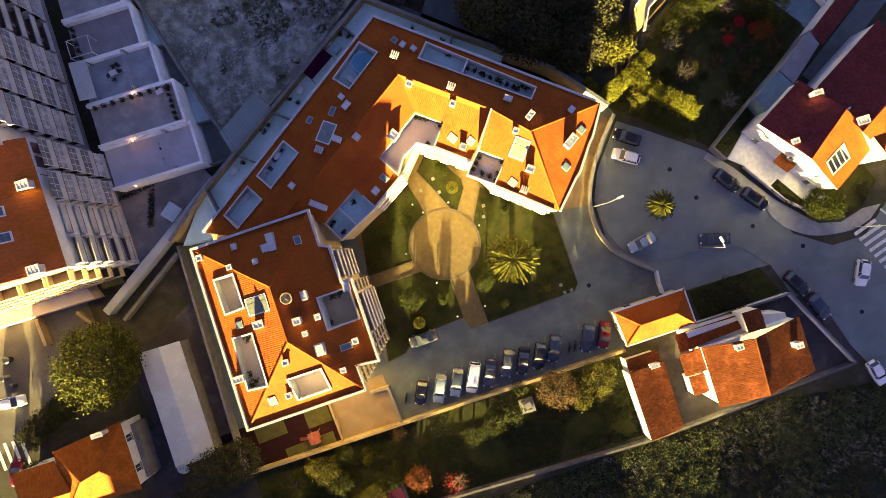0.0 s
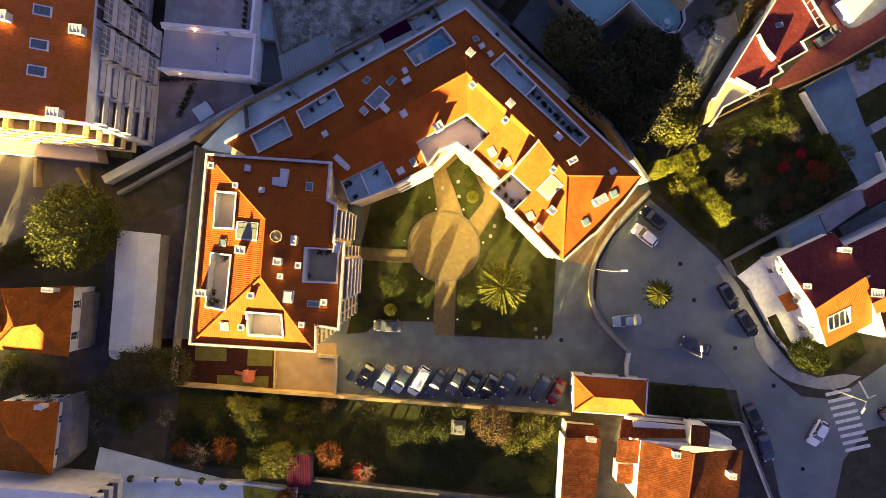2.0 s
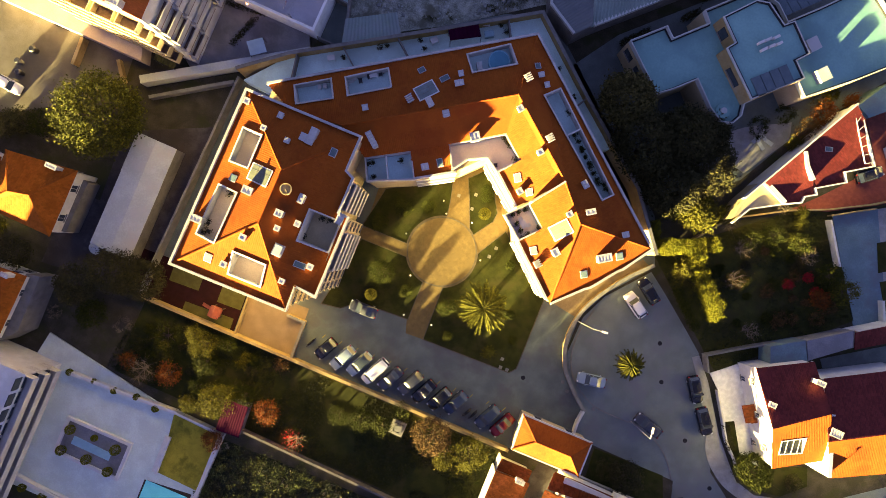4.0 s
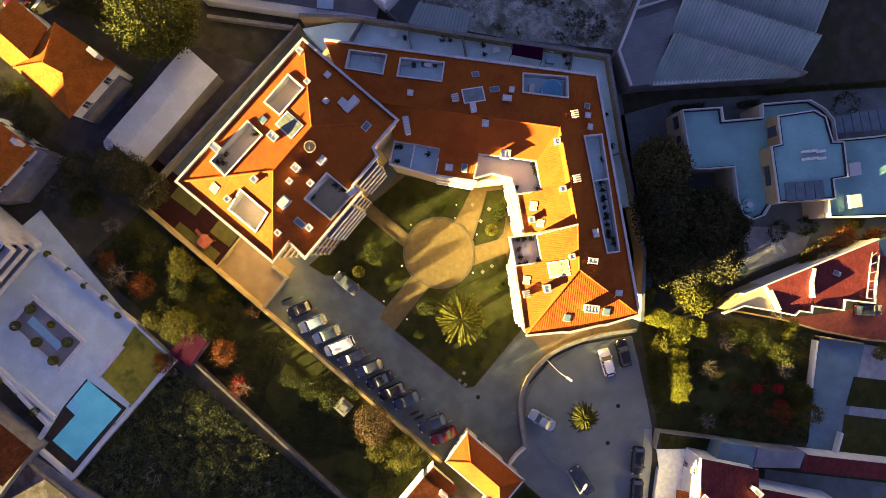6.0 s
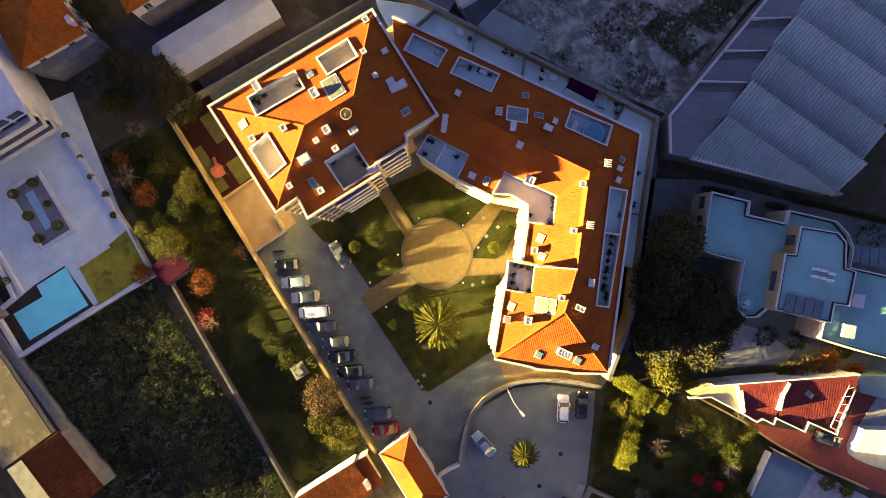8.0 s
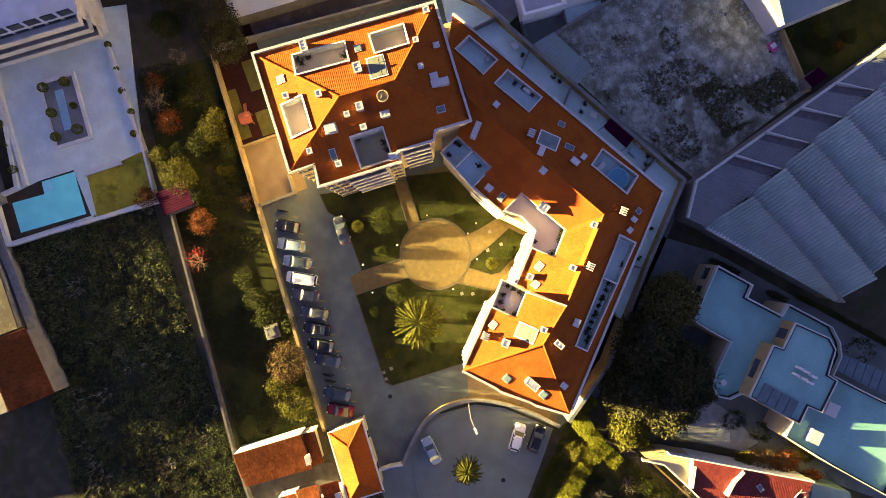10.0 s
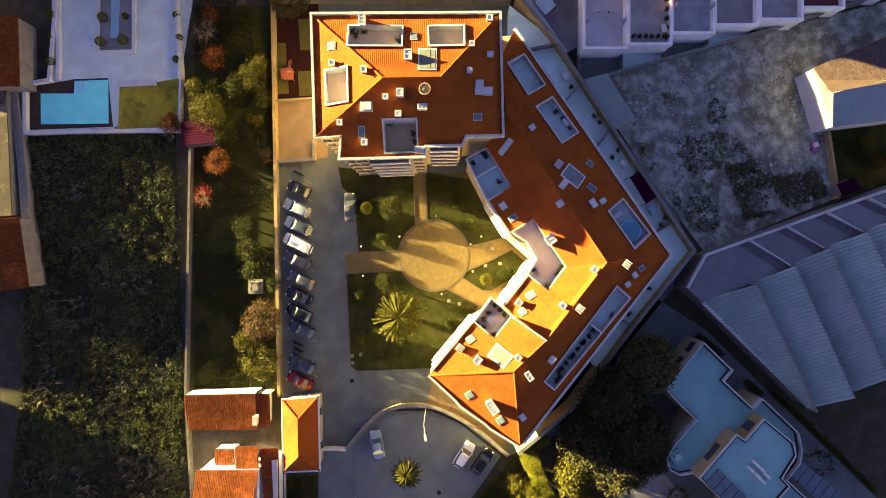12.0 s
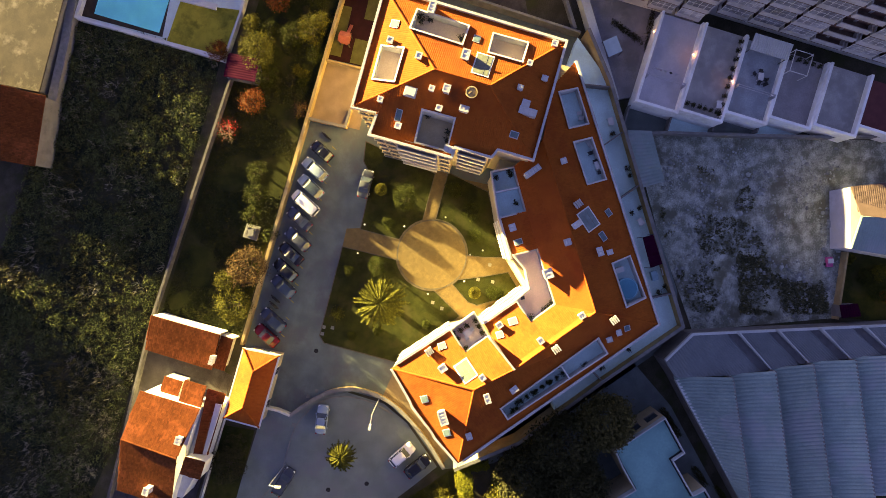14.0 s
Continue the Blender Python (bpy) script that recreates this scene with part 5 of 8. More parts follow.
bm = bmesh.new()
for k in range(7):
    a = lerp2(*[(47.12, 43), (52.58, 36.83)], k / 6)
    b = lerp2(*[(47.12, 42), (51.35, 36.07)], k / 6)
    strip(bm, [a, b], 0.08, 4.9, 5.05)
strip(bm, [(47.12, 42), (51.35, 36.07)], 0.1, 4.9, 5.05)
part("glass_canopy_bars", bm, WHITE, nr)
zone("brick_drive", [(46.93, 27.31), (49.94, 30.58), (56.42, 38.4), (52, 44.64), (52.22, 48.02), (60.29, 56.61), (75.49, 46.17), (65.95, 38.58), (58.71, 33.08), (48.4, 26.83)], 0.04, mat("red brick paving", (0.30, 0.070, 0.050), (0.22, 0.052, 0.038), 0.6, 0.85, 0.4, 10), "red brick paved drive", "drive")
zone("court_north_east", smooth([(54.24, 46.63), (56.12, 42.88), (58.32, 39.13), (59.84, 38.72), (62.29, 40.24)]) + [(71.87, 48.65), (60.29, 56.61)], 0.12, PAVE, "pale raised court beside the brick drive", "yard")
tagged(prism("garden_store", [(56.07, 41.55), (60.03, 48.01), (64.04, 46.29), (58.3, 38.77)], -0.1, 2.2, WHITE), "white flat-roofed garden store", "outbuilding")
zone("blue_lane", [(53.15, 28.85), (59.09, 32.69), (67.56, 17.13), (63.3, 14.15)], 0.05, SCREED_BLUE, "grey concrete lane beside the garden", "lane")
zone("patio_north_east", [(59.09, 32.69), (72.26, 41.32), (82.43, 27.9), (67.56, 17.13)], 0.06, PAVE, "grey patio behind the row houses", "patio")
zone("bed_north_east", [(61.1, 27.84), (72.19, 35.56), (74.84, 32.06), (63.15, 23.68)], 0.13, GRASS, "dark lawn bed in the patio", "lawn")
zone("bed_north_east_low", [(63.93, 22.51), (75.79, 30.81), (79.24, 26.26), (67.29, 17.48)], 0.13, GRASS_B, "planted bed in the patio", "garden")
pent("dark red tiled outbuilding behind the lane", [(80.02, 23.46), (62.72, 11.06), (61.29, 13.37), (78.44, 25.55)], 2.6, 3.4, roof=TILE_RED)
zone("yard_north_east", [(60.36, 7.98), (83.14, 24.04), (85.15, 21.39), (62.26, 5.47)], 0.06, LANE, "dark paved yard behind the row houses", "yard")
wall("wall_lane_west", [(52.35, 28.51), (58.14, 32.24)], 0.2, 1.2, OCHRE, "low wall at the lane's end", None)
wall("wall_lane_step", [(64.96, 19.9), (66.46, 16.91)], 0.4, 1.0, WHITE, "white wall beside the lane", None)
wall("wall_lane", [(52.44, 27.82), (56.61, 21.89)], 0.3, 1.3, WHITE, "white garden wall", None)
wall("wall_red_house", [(33.93, 15.56), (38.52, 21.87), (46.59, 26.85), (51.6, 29.2), (57.81, 32.84), (65.18, 38.14)], 0.25, 1.0, OCHRE, "low garden wall", None)
tagged(prism("side_house", [(47.64, 43.89), (50.27, 48.71), (55.97, 48.87), (49.81, 42.91)], -0.2, 4, SCREED_BLUE), "grey flat-roofed outbuilding beside the row houses", "outbuilding")

# ---- house on the corner ----
ch = thing("corner_house", "white corner house with tile roof darkened as shade on the north, and roof terrace", "house")
n0, n1 = [(48.57, 2.44), (55.83, 6.7)]
m0, m1 = [(53.13, -4.47), (59.84, 0.82)]
s0, s1 = [(56.78, -9.86), (63.42, -5.59)]
prism("wall", shift([n0, n1, s1, s0], 0.2), -0.2, 5.0, WHITE, ch)
# north pitch takes the darker tile: its shade is put into the colour
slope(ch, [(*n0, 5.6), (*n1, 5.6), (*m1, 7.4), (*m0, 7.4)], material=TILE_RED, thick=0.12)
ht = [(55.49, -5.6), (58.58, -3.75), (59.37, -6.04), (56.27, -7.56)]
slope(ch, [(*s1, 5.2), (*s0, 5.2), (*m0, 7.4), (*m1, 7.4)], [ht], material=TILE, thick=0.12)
terrace(ch, ht, [(*s1, 5.2), (*s0, 5.2), (*m0, 7.4), (*m1, 7.4)], 0.1, PALEGLASS, rim=0.15, up=0.1)
for a, b, c in ((n0, m0, s0), (n1, m1, s1)):
    V = [(*a, 5.0), (*c, 5.0), (*c, 5.15), (*b, 7.3), (*a, 5.5)]
    o = (Vector(m1) - Vector(m0)).normalized() * (0.12 if a is n0 else -0.12)
    W_ = [(x + o.x, y + o.y, z) for x, y, z in V]
    raw("gable", V + W_, [(0, 1, 2, 3, 4), (9, 8, 7, 6, 5)] + [(i, (i + 1) % 5, (i + 1) % 5 + 5, i + 5) for i in range(5)], WHITE, ch)
for k in range(1, 4):
    a, b = lerp2(ht[0], ht[1], k / 4), lerp2(ht[3], ht[2], k / 4)
    V, F = [], []
    limb(V, F, (*a, 6.62), (*b, 5.95), 0.05, 0.05, 4)
    raw("glazing_bar", V, F, WHITE, ch)
chimney(ch, *(51.98, -1.41), 5.9, 1.1, 0.9, 0.6)
chimney(ch, *(56.63, 4.15), 5.9, 1.6, 1.2, 0.6)
prism("balcony", [(59.02, -6.88), (61.24, -5.68), (61.66, -6.58), (59.65, -7.64)], 4.1, 5.1, WHITE, ch)
for z in (1.0, 3.4):
    windows(ch, n0, s0, z, 3, 0.7, 0.9)
pr = [(50.67, -3.42), (51.97, -2.46), (53.77, -4.57), (52.3, -5.59)]
slope(ch, at(2.6, pr[:1] + pr[3:]) + at(3.1, [pr[2], pr[1]]), material=TILE_OLD, thick=0.1)
ch2 = thing("corner_house", "white terraced house with tile roof darkened as shade on the north", "house")
n0, n1 = [(58.13, 5.06), (69.15, 11.62)]
m0, m1 = [(61.19, -2.97), (71.6, 3.35)]
s0, s1 = [(65.01, -7.7), (75.89, -1.84)]
prism("wall", shift([n0, n1, s1, s0], 0.2), -0.2, 5.0, WHITE, ch2)
# again the shaded north pitch is coloured darker than the sunny one
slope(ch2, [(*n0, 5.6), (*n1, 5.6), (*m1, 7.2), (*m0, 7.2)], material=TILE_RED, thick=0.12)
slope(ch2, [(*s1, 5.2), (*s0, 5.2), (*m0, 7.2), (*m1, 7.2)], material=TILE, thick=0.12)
prism("party_wall", [(60.52, 0.84), (60.99, 0.97), (64.12, -7.48), (63.65, -7.61)], 0, 6.6, WHITE, ch2)
chimney(ch2, *(61.83, -1.43), 5.9, 1.2, 1.6, 1.0)
prism("annex", [(50.63, 6.35), (55.03, 9.29), (56.72, 6.28), (51.73, 3.88)], -0.2, 3.2, SCREED_BLUE, ch, "grey flat-roofed annex")
prism("annex", [(55.33, 9.35), (61.22, 13.58), (62.04, 11.2), (56.74, 6.7)], -0.2, 3.0, SCREED, ch2, "grey flat-roofed annex")
bm = bmesh.new()
strip(bm, [(44.76, -0.97), (43.43, 1.32), (48.94, 5.13), (56.46, 10.02), (62.45, 14.05)], 0.25, 0, 1.6)
tagged(part("garden_wall", bm, GREYWALL), "grey rendered garden wall of the corner house", "wall", kind="structure")
bm = bmesh.new()
strip(bm, smooth([(47.53, -2.9), (50.07, -6.65), (52.01, -9.51), (54.05, -11.44), (55.43, -13.2)]), 0.22, 0, 0.9)
tagged(part("front_wall", bm, WHITE), "low white front garden wall", "wall", kind="structure")
zone("front_garden", [(50.76, -6.83), (52, -6.13), (55.09, -10.86), (58.74, -11.03), (65.15, -8.1), (66.32, -10.75), (63.12, -13.87), (58.82, -14.6), (54.78, -13.01)], 0.25, GRASS, "shaded front garden with shrubs", "garden")

# ---- lot-side house in the north ----
lh = thing("house", "white house with tan and grey roof pitches beside the vacant lot", "house")
c = [(-26.91, 54.48), (-35.14, 73.39), (-26.15, 73.94), (-23.09, 56.35)]
d = [(-22.94, 56.53), (-27.38, 73.86), (-20.44, 74.29), (-18.31, 57.14)]
prism("wall", shift([c[0], c[1], d[2], d[3]], 0.1), -0.2, 4.4, WHITE, lh)
slope(lh, at(4.6, [c[0], c[1]]) + at(5.7, [c[2], c[3]]), material=mat("tan roof tile", (0.125, 0.08, 0.07), (0.095, 0.06, 0.052), 1.0, 0.9, 0.2, island=0.2), thick=0.1, pitch=0.3)
ribbed(lh, [d[3], d[2], d[1], d[0]], 4.5, 5.6, 0.35, FIBRE)
zone("garden_north", [(-18.69, 59.8), (-27.48, 87.12), (-13.63, 87.96), (-8.81, 61.46)], 0.04, GRASS, "small garden beside the lot", "garden")
wall("wall_lot", [(-18.44, 59.15), (-8.26, 60.64)], 0.3, 1.3, OCHRE, "low wall at the lot's edge", None)
wall("wall_lot_back", [(-25.81, 22.81), (-27.59, 27.65), (-31, 40.24), (-34.12, 51.13), (-36.28, 57.82), (-41.78, 76.22)], 0.3, 1.6, GREYWALL, "grey wall behind the vacant lot", STONE)
ls = thing("shed", "grey lean-to shed against the boundary wall", "shed")
c = [(-25.77, 21.61), (-26.85, 25.16), (-20.21, 29.21), (-18.05, 25.98)]
prism("wall", shift(c, 0.1), -0.1, 2.6, GREYWALL, ls)
ribbed(ls, [c[1], c[2], c[3], c[0]], 2.6, 3.0, 0.5, FIBRE)

# ---- villa with the pool ----
zone("pool_terrace", [(-52.27, -59.75), (-49.16, -36.36), (-26.77, -39.89), (-18.7, -40.07), (-18.53, -64.14), (-26.05, -64.48), (-26.29, -59.6)], 0.30, mat("grey stone paving", (0.6, 0.71, 0.655), (0.49, 0.58, 0.535), 2.5, 0.7, 0.15), "grey stone paved pool terrace", "terrace", 0.6)
zone("pool_lawn", [(-25.7, -49.1), (-26.07, -43.95), (-26.78, -39.98), (-18.91, -40.3), (-18.95, -49.28)], 0.34, LAWN_POOL, "bright mown lawn beside the pool", "lawn")
zone("pool_deck", [(-25.47, -63.41), (-25.91, -60.09), (-26.63, -56.21), (-26.81, -50.9), (-19.32, -50.11), (-18.78, -63.4)], 0.33, DECK, "dark timber pool deck", "deck")
tagged(prism("pool", [(-24.41, -61.3), (-24.43, -56.12), (-26.35, -56.05), (-26.54, -50.85), (-19.79, -50.76), (-19.67, -61.22)], 0.2, 0.355, WATER), "turquoise swimming pool with steps", "pool", kind="structure")
wall("wall_pool", [(-45.42, -57.93), (-26.33, -59.55), (-25.69, -63.29), (-18.29, -63.21), (-18.66, -39.57)], 0.55, 1.1, WHITE, "white wall round the pool terrace", None)
wall("wall_pool_inner", [(-44.7, -58.36), (-26.38, -58.29)], 0.5, 0.9, WHITE, "white planter wall", None)
wall("wall_pool_east", [(-43.97, -40.44), (-26.46, -39.42)], 0.5, 1.1, WHITE, "white planter wall beside the gardens", None)
wall("wall_pool_garden", [(-26.46, -39.42), (-18.49, -39.59)], 0.25, 1.1, WHITE, "white garden wall", None)
pl = thing("planter", "rectangular white planter with clipped bushes and a water channel", "planter")
c = ccw([(-40.88, -52.28), (-41.03, -46.84), (-30.82, -46.78), (-30.68, -52.39)])
bm = bmesh.new()
strip(bm, c, 0.5, 0.2, 0.75, True)
part("rim", bm, WHITE, pl)
prism("gravel", shift(c, 0.2), 0.2, 0.45, SCREED, pl)
prism("water_channel", [(-39.22, -50.36), (-39.22, -49.05), (-32.95, -49.25), (-32.94, -50.48)], 0.4, 0.5, mat("pale blue channel tiles", (0.22, 0.48, 0.56), (0.18, 0.42, 0.50), 0.6, 0.4), pl)
bm = bmesh.new()
strip(bm, [(-25.86, -49.22), (-26.14, -43.43)], 1.0, 0.3, 0.45)
strip(bm, [(-25.51, -49.18), (-25.78, -43.3)], 0.3, 0.45, 0.9)
tagged(part("garden_bench", bm, WHITE), "long white bench beside the lawn", "bench")
pv = thing("villa", "white villa with balconies over the pool terrace", "house")
c0, c1 = [(-45.56, -39.95), (-45.09, -68.54)]
d = (Vector(c1) - Vector(c0)).normalized()
o = Vector((-d.y, d.x))
if o.dot(Vector(c0)) < 0:
    o = -o
back = [tuple(Vector(c1) + o * 22), tuple(Vector(c0) + o * 22)]
prism("wall", [c0, c1] + back, -0.2, 7.9, WHITE, pv)
prism("roof", shift([c0, c1] + back, -0.2), 7.9, 8.1, WHITE, pv)
balcony_stack(pv, c1, c0, 3, 2.5, 2.3, 1.5)
balcony_stack(pv, c0, c1, 3, 2.5, 2.3, 1.5)

# ---- buildings along the field's far side ----
wa = thing("house", "low house with orange tile roof beside the field", "house")
c = [(-32.47, -73.61), (-34.91, -62.06), (-24.47, -61.71), (-23.31, -72.93)]
prism("wall", shift(c, 0.2), -0.2, 3.8, GREYWALL, wa)
slope(wa, at(4.0, [c[1], c[2]]) + at(5.4, [lerp2(c[2], c[3], 0.5), lerp2(c[1], c[0], 0.5)]), material=TILE_OLD, thick=0.1)
wb = thing("outbuilding", "long low outbuilding with weathered flat roof", "outbuilding")
c = [(-23.93, -74.4), (-25.4, -65.11), (-5.54, -64.08), (-4.69, -72.97)]
prism("wall", shift(c, 0.1), -0.2, 2.2, GREYWALL, wb)
prism("roof", c, 2.2, 2.4, OLDROOF, wb)
wc = thing("house", "weathered orange tile roof house beside the field", "house")
c = [(-4.35, -71.52), (-5.18, -61.72), (5.2, -60.12), (6.59, -70.71)]
prism("wall", shift(c, 0.2), -0.2, 3.8, GREYWALL, wc)
slope(wc, at(4.0, [c[1], c[2]]) + at(5.2, [lerp2(c[2], c[3], 0.6), lerp2(c[1], c[0], 0.6)]), material=TILE_OLD, thick=0.1)
wall("wall_field_west", [(-25.66, -65.02), (-13.67, -63.44), (3.48, -62.01)], 1.2, 1.3, GREYWALL, "broad pale field wall", STONE)
wall("wall_field_north", [(-18.08, -62.88), (-18.93, -39.72)], 0.3, 1.2, WHITE, "white wall above the field", None)

# ---- unseen house blocks added south of the field to cast shade ----
for x, y, w, d, h in ((-92, -110, 18, 12, 10.7), (-74.5, -110, 20, 12, 21.0), (-60, -110, 19, 12, 10.7), (-10, -112, 30, 11, 6.6), (40, -108, 60, 11, 12.2)):
    c = rect(x, y, w, d, 4)
    house("added unseen house block that shades the estate from the south", c, h - 2.2, h, CREAM, TILE_OLD, 0.6, per=8, rows=2, tiles=False)

# ---- plants ----
LEAF_DARK = mat("dark evergreen leaves", (0.056, 0.052, 0.018), (0.03, 0.029, 0.011), 1.0, 0.9, island=0.45)
LEAF_OLIVE = mat("olive brown evergreen leaves", (0.115, 0.095, 0.028), (0.060, 0.052, 0.018), 1.0, 0.9, island=0.45)
LEAF_GREEN = mat("green leaves", (0.03488, 0.04185, 0.004185), (0.02092, 0.0279, 0.003255), 1.0, 0.9, island=0.4)
LEAF_OAK = mat("bright evergreen leaves", (0.08705, 0.08416, 0.006964), (0.03482, 0.04178, 0.004643), 1.0, 0.85, island=0.5)
LEAF_YELLOW = mat("yellow green leaves", (0.096, 0.08696, 0.006), (0.054, 0.0528, 0.0048), 1.0, 0.85, island=0.4)
LEAF_ORANGE = mat("rust coloured leaves", (0.186, 0.0527, 0.00868), (0.1116, 0.031, 0.0062), 1.0, 0.85, island=0.45)
LEAF_BROWN = mat("brown autumn leaves", (0.112, 0.0595, 0.0175), (0.07, 0.0385, 0.014), 1.0, 0.7, island=0.5)
LEAF_RED = mat("red flowers", (0.45, 0.02, 0.02), (0.30, 0.015, 0.015), 1.0, 0.6, island=0.4)
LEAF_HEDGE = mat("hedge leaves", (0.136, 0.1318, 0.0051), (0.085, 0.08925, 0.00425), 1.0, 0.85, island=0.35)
FROND = mat("palm fronds", (0.085, 0.08, 0.01), (0.042, 0.042, 0.006), 0.5, 0.85, island=0.5, spec=0.04)
BARK = mat("bark", (0.09, 0.065, 0.045), (0.055, 0.04, 0.03), 0.4, 0.95, 0.6)
TWIG = mat("grey twigs", (0.20, 0.16, 0.11), (0.13, 0.10, 0.07), 0.4, 0.95)
rng = random.Random(7)


def leaf(V, F, c, size):
    """One folded leaf, turned at random."""
    u = Vector((rng.gauss(0, 1), rng.gauss(0, 1), rng.gauss(0, 0.6))).normalized()
    w = u.cross(Vector((rng.gauss(0, 1), rng.gauss(0, 1), rng.gauss(0, 1)))).normalized()
    n = u.cross(w)
    i = len(V)
    V += [tuple(c - u * size), tuple(c + w * size * 0.5 + n * size * 0.15), tuple(c + u * size), tuple(c - w * size * 0.5 + n * size * 0.15)]
    F += [(i, i + 1, i + 2), (i, i + 2, i + 3)]


def leaf_cloud(centre, rx, rz, clumps, per, size, spread=0.5, flat=0.0):
    """Clumps of leaves in an uneven crown; most of them near its outside."""
    V, F = [], []
    lobes = [(rng.uniform(0, 6.28), rng.uniform(0.72, 1.12)) for _ in range(7)]
    for _ in range(clumps):
        th, z = rng.uniform(0, 6.283), rng.uniform(-0.75, 1.0)
        q = math.sqrt(max(0.0, 1 - z * z))
        bulge = 1.0
        for a, k in lobes:
            bulge += (k - 0.92) * max(0.0, math.cos(th - a)) ** 4
        r = rng.uniform(0.45, 1.0) ** 0.5 * bulge
        c = Vector((centre[0] + rx * r * q * math.cos(th), centre[1] + rx * r * q * math.sin(th), centre[2] + rz * r * z))
        for _ in range(int(per * 1.5)):
            leaf(V, F, c + Vector((rng.gauss(0, spread), rng.gauss(0, spread), rng.gauss(0, spread * 0.7))), size * rng.uniform(0.45, 1.0))
    return V, F


def tree(x, y, h, r, material, label, clumps=160, per=14, size=0.24, name="tree", trunk=0.16, bare=0, spread=0.42, rz=None):
    """A tapered trunk, forking limbs and a crown of separate leaves."""
    th = thing(name, label, "tree")
    th.location = (x, y, 0)
    V, F = [], []
    rz = rz or min(r * 0.8, h * 0.42)
    zc = h - rz
    fork = max(0.5, zc - rz * 0.6)
    limb(V, F, (0, 0, -0.2), (0.05, 0.03, fork), trunk, trunk * 0.7, 8)
    for k in range(7):
        a = k * 0.9 + rng.uniform(-0.2, 0.2)
        tip = Vector((math.cos(a) * r * 0.7, math.sin(a) * r * 0.7, zc + rz * rng.uniform(-0.1, 0.5)))
        mid = Vector((0.05, 0.03, fork)).lerp(tip, 0.5) + Vector((0, 0, 0.2))
        limb(V, F, (0.05, 0.03, fork - 0.1), mid, trunk * 0.5, trunk * 0.3)
        limb(V, F, mid, tip, trunk * 0.3, trunk * 0.12)
        for _ in range(2 + bare):
            e = mid.lerp(tip, rng.uniform(0.1, 0.9))
            limb(V, F, e, e + Vector((rng.gauss(0, r * 0.3), rng.gauss(0, r * 0.3), abs(rng.gauss(0, r * 0.25)))), trunk * 0.16, trunk * 0.04, 3)
    raw("trunk", V, F, BARK if not bare else TWIG, th)
    if clumps:
        V, F = leaf_cloud((0, 0, zc), r, rz, clumps, per, size, spread)
        raw("crown", V, F, material, th)
    return th


def bush(x, y, r, h, material, label, clumps=50, per=12, size=0.14, name="bush", spread=0.16):
    V, F = leaf_cloud((0, 0, h * 0.5), r, h * 0.5, clumps, per, size, spread)
    th = tagged(raw(name, V, F, material), label, "bush")
    th.location = (x, y, 0.05)
    return th


def clipped(x, y, r, label="clipped round bush on the lawn", material=None, n=1500, z=0.1):
    """A bush clipped to a ball: leaves on a close skin."""
    V, F = [], []
    for _ in range(n):
        d = Vector((rng.gauss(0, 1), rng.gauss(0, 1), rng.gauss(0, 1))).normalized()
        leaf(V, F, d * r * rng.uniform(0.86, 1.0) + Vector((0, 0, r * 0.85)), 0.10)
    th = tagged(raw("clipped_bush", V, F, material or LEAF_GREEN), label, "bush")
    th.location = (x, y, z)
    return th


def hedge(pts, width, h, material, label, per_m=120, size=0.16):
    V, F = [], []
    per_m, size = per_m * 2.6, size * 0.68
    for a, b in zip(pts, pts[1:]):
        a, b = Vector(a), Vector(b)
        L = (b - a).length
        d = (b - a).normalized()
        s = Vector((-d.y, d.x))
        for _ in range(int(L * per_m)):
            k, o, z = rng.uniform(0, L), rng.uniform(-1, 1), rng.uniform(0, 1) ** 0.6
            bulge = 1 + 0.35 * noise.noise(Vector((a.x + d.x * k, a.y + d.y * k, 3.0)) * 0.9)
            p = a + d * k + s * (o * width / 2 * bulge)
            leaf(V, F, Vector((p.x, p.y, 0.1 + z * h * bulge)), size * rng.uniform(0.6, 1.3))
    return tagged(raw("hedge", V, F, material), label, "hedge")


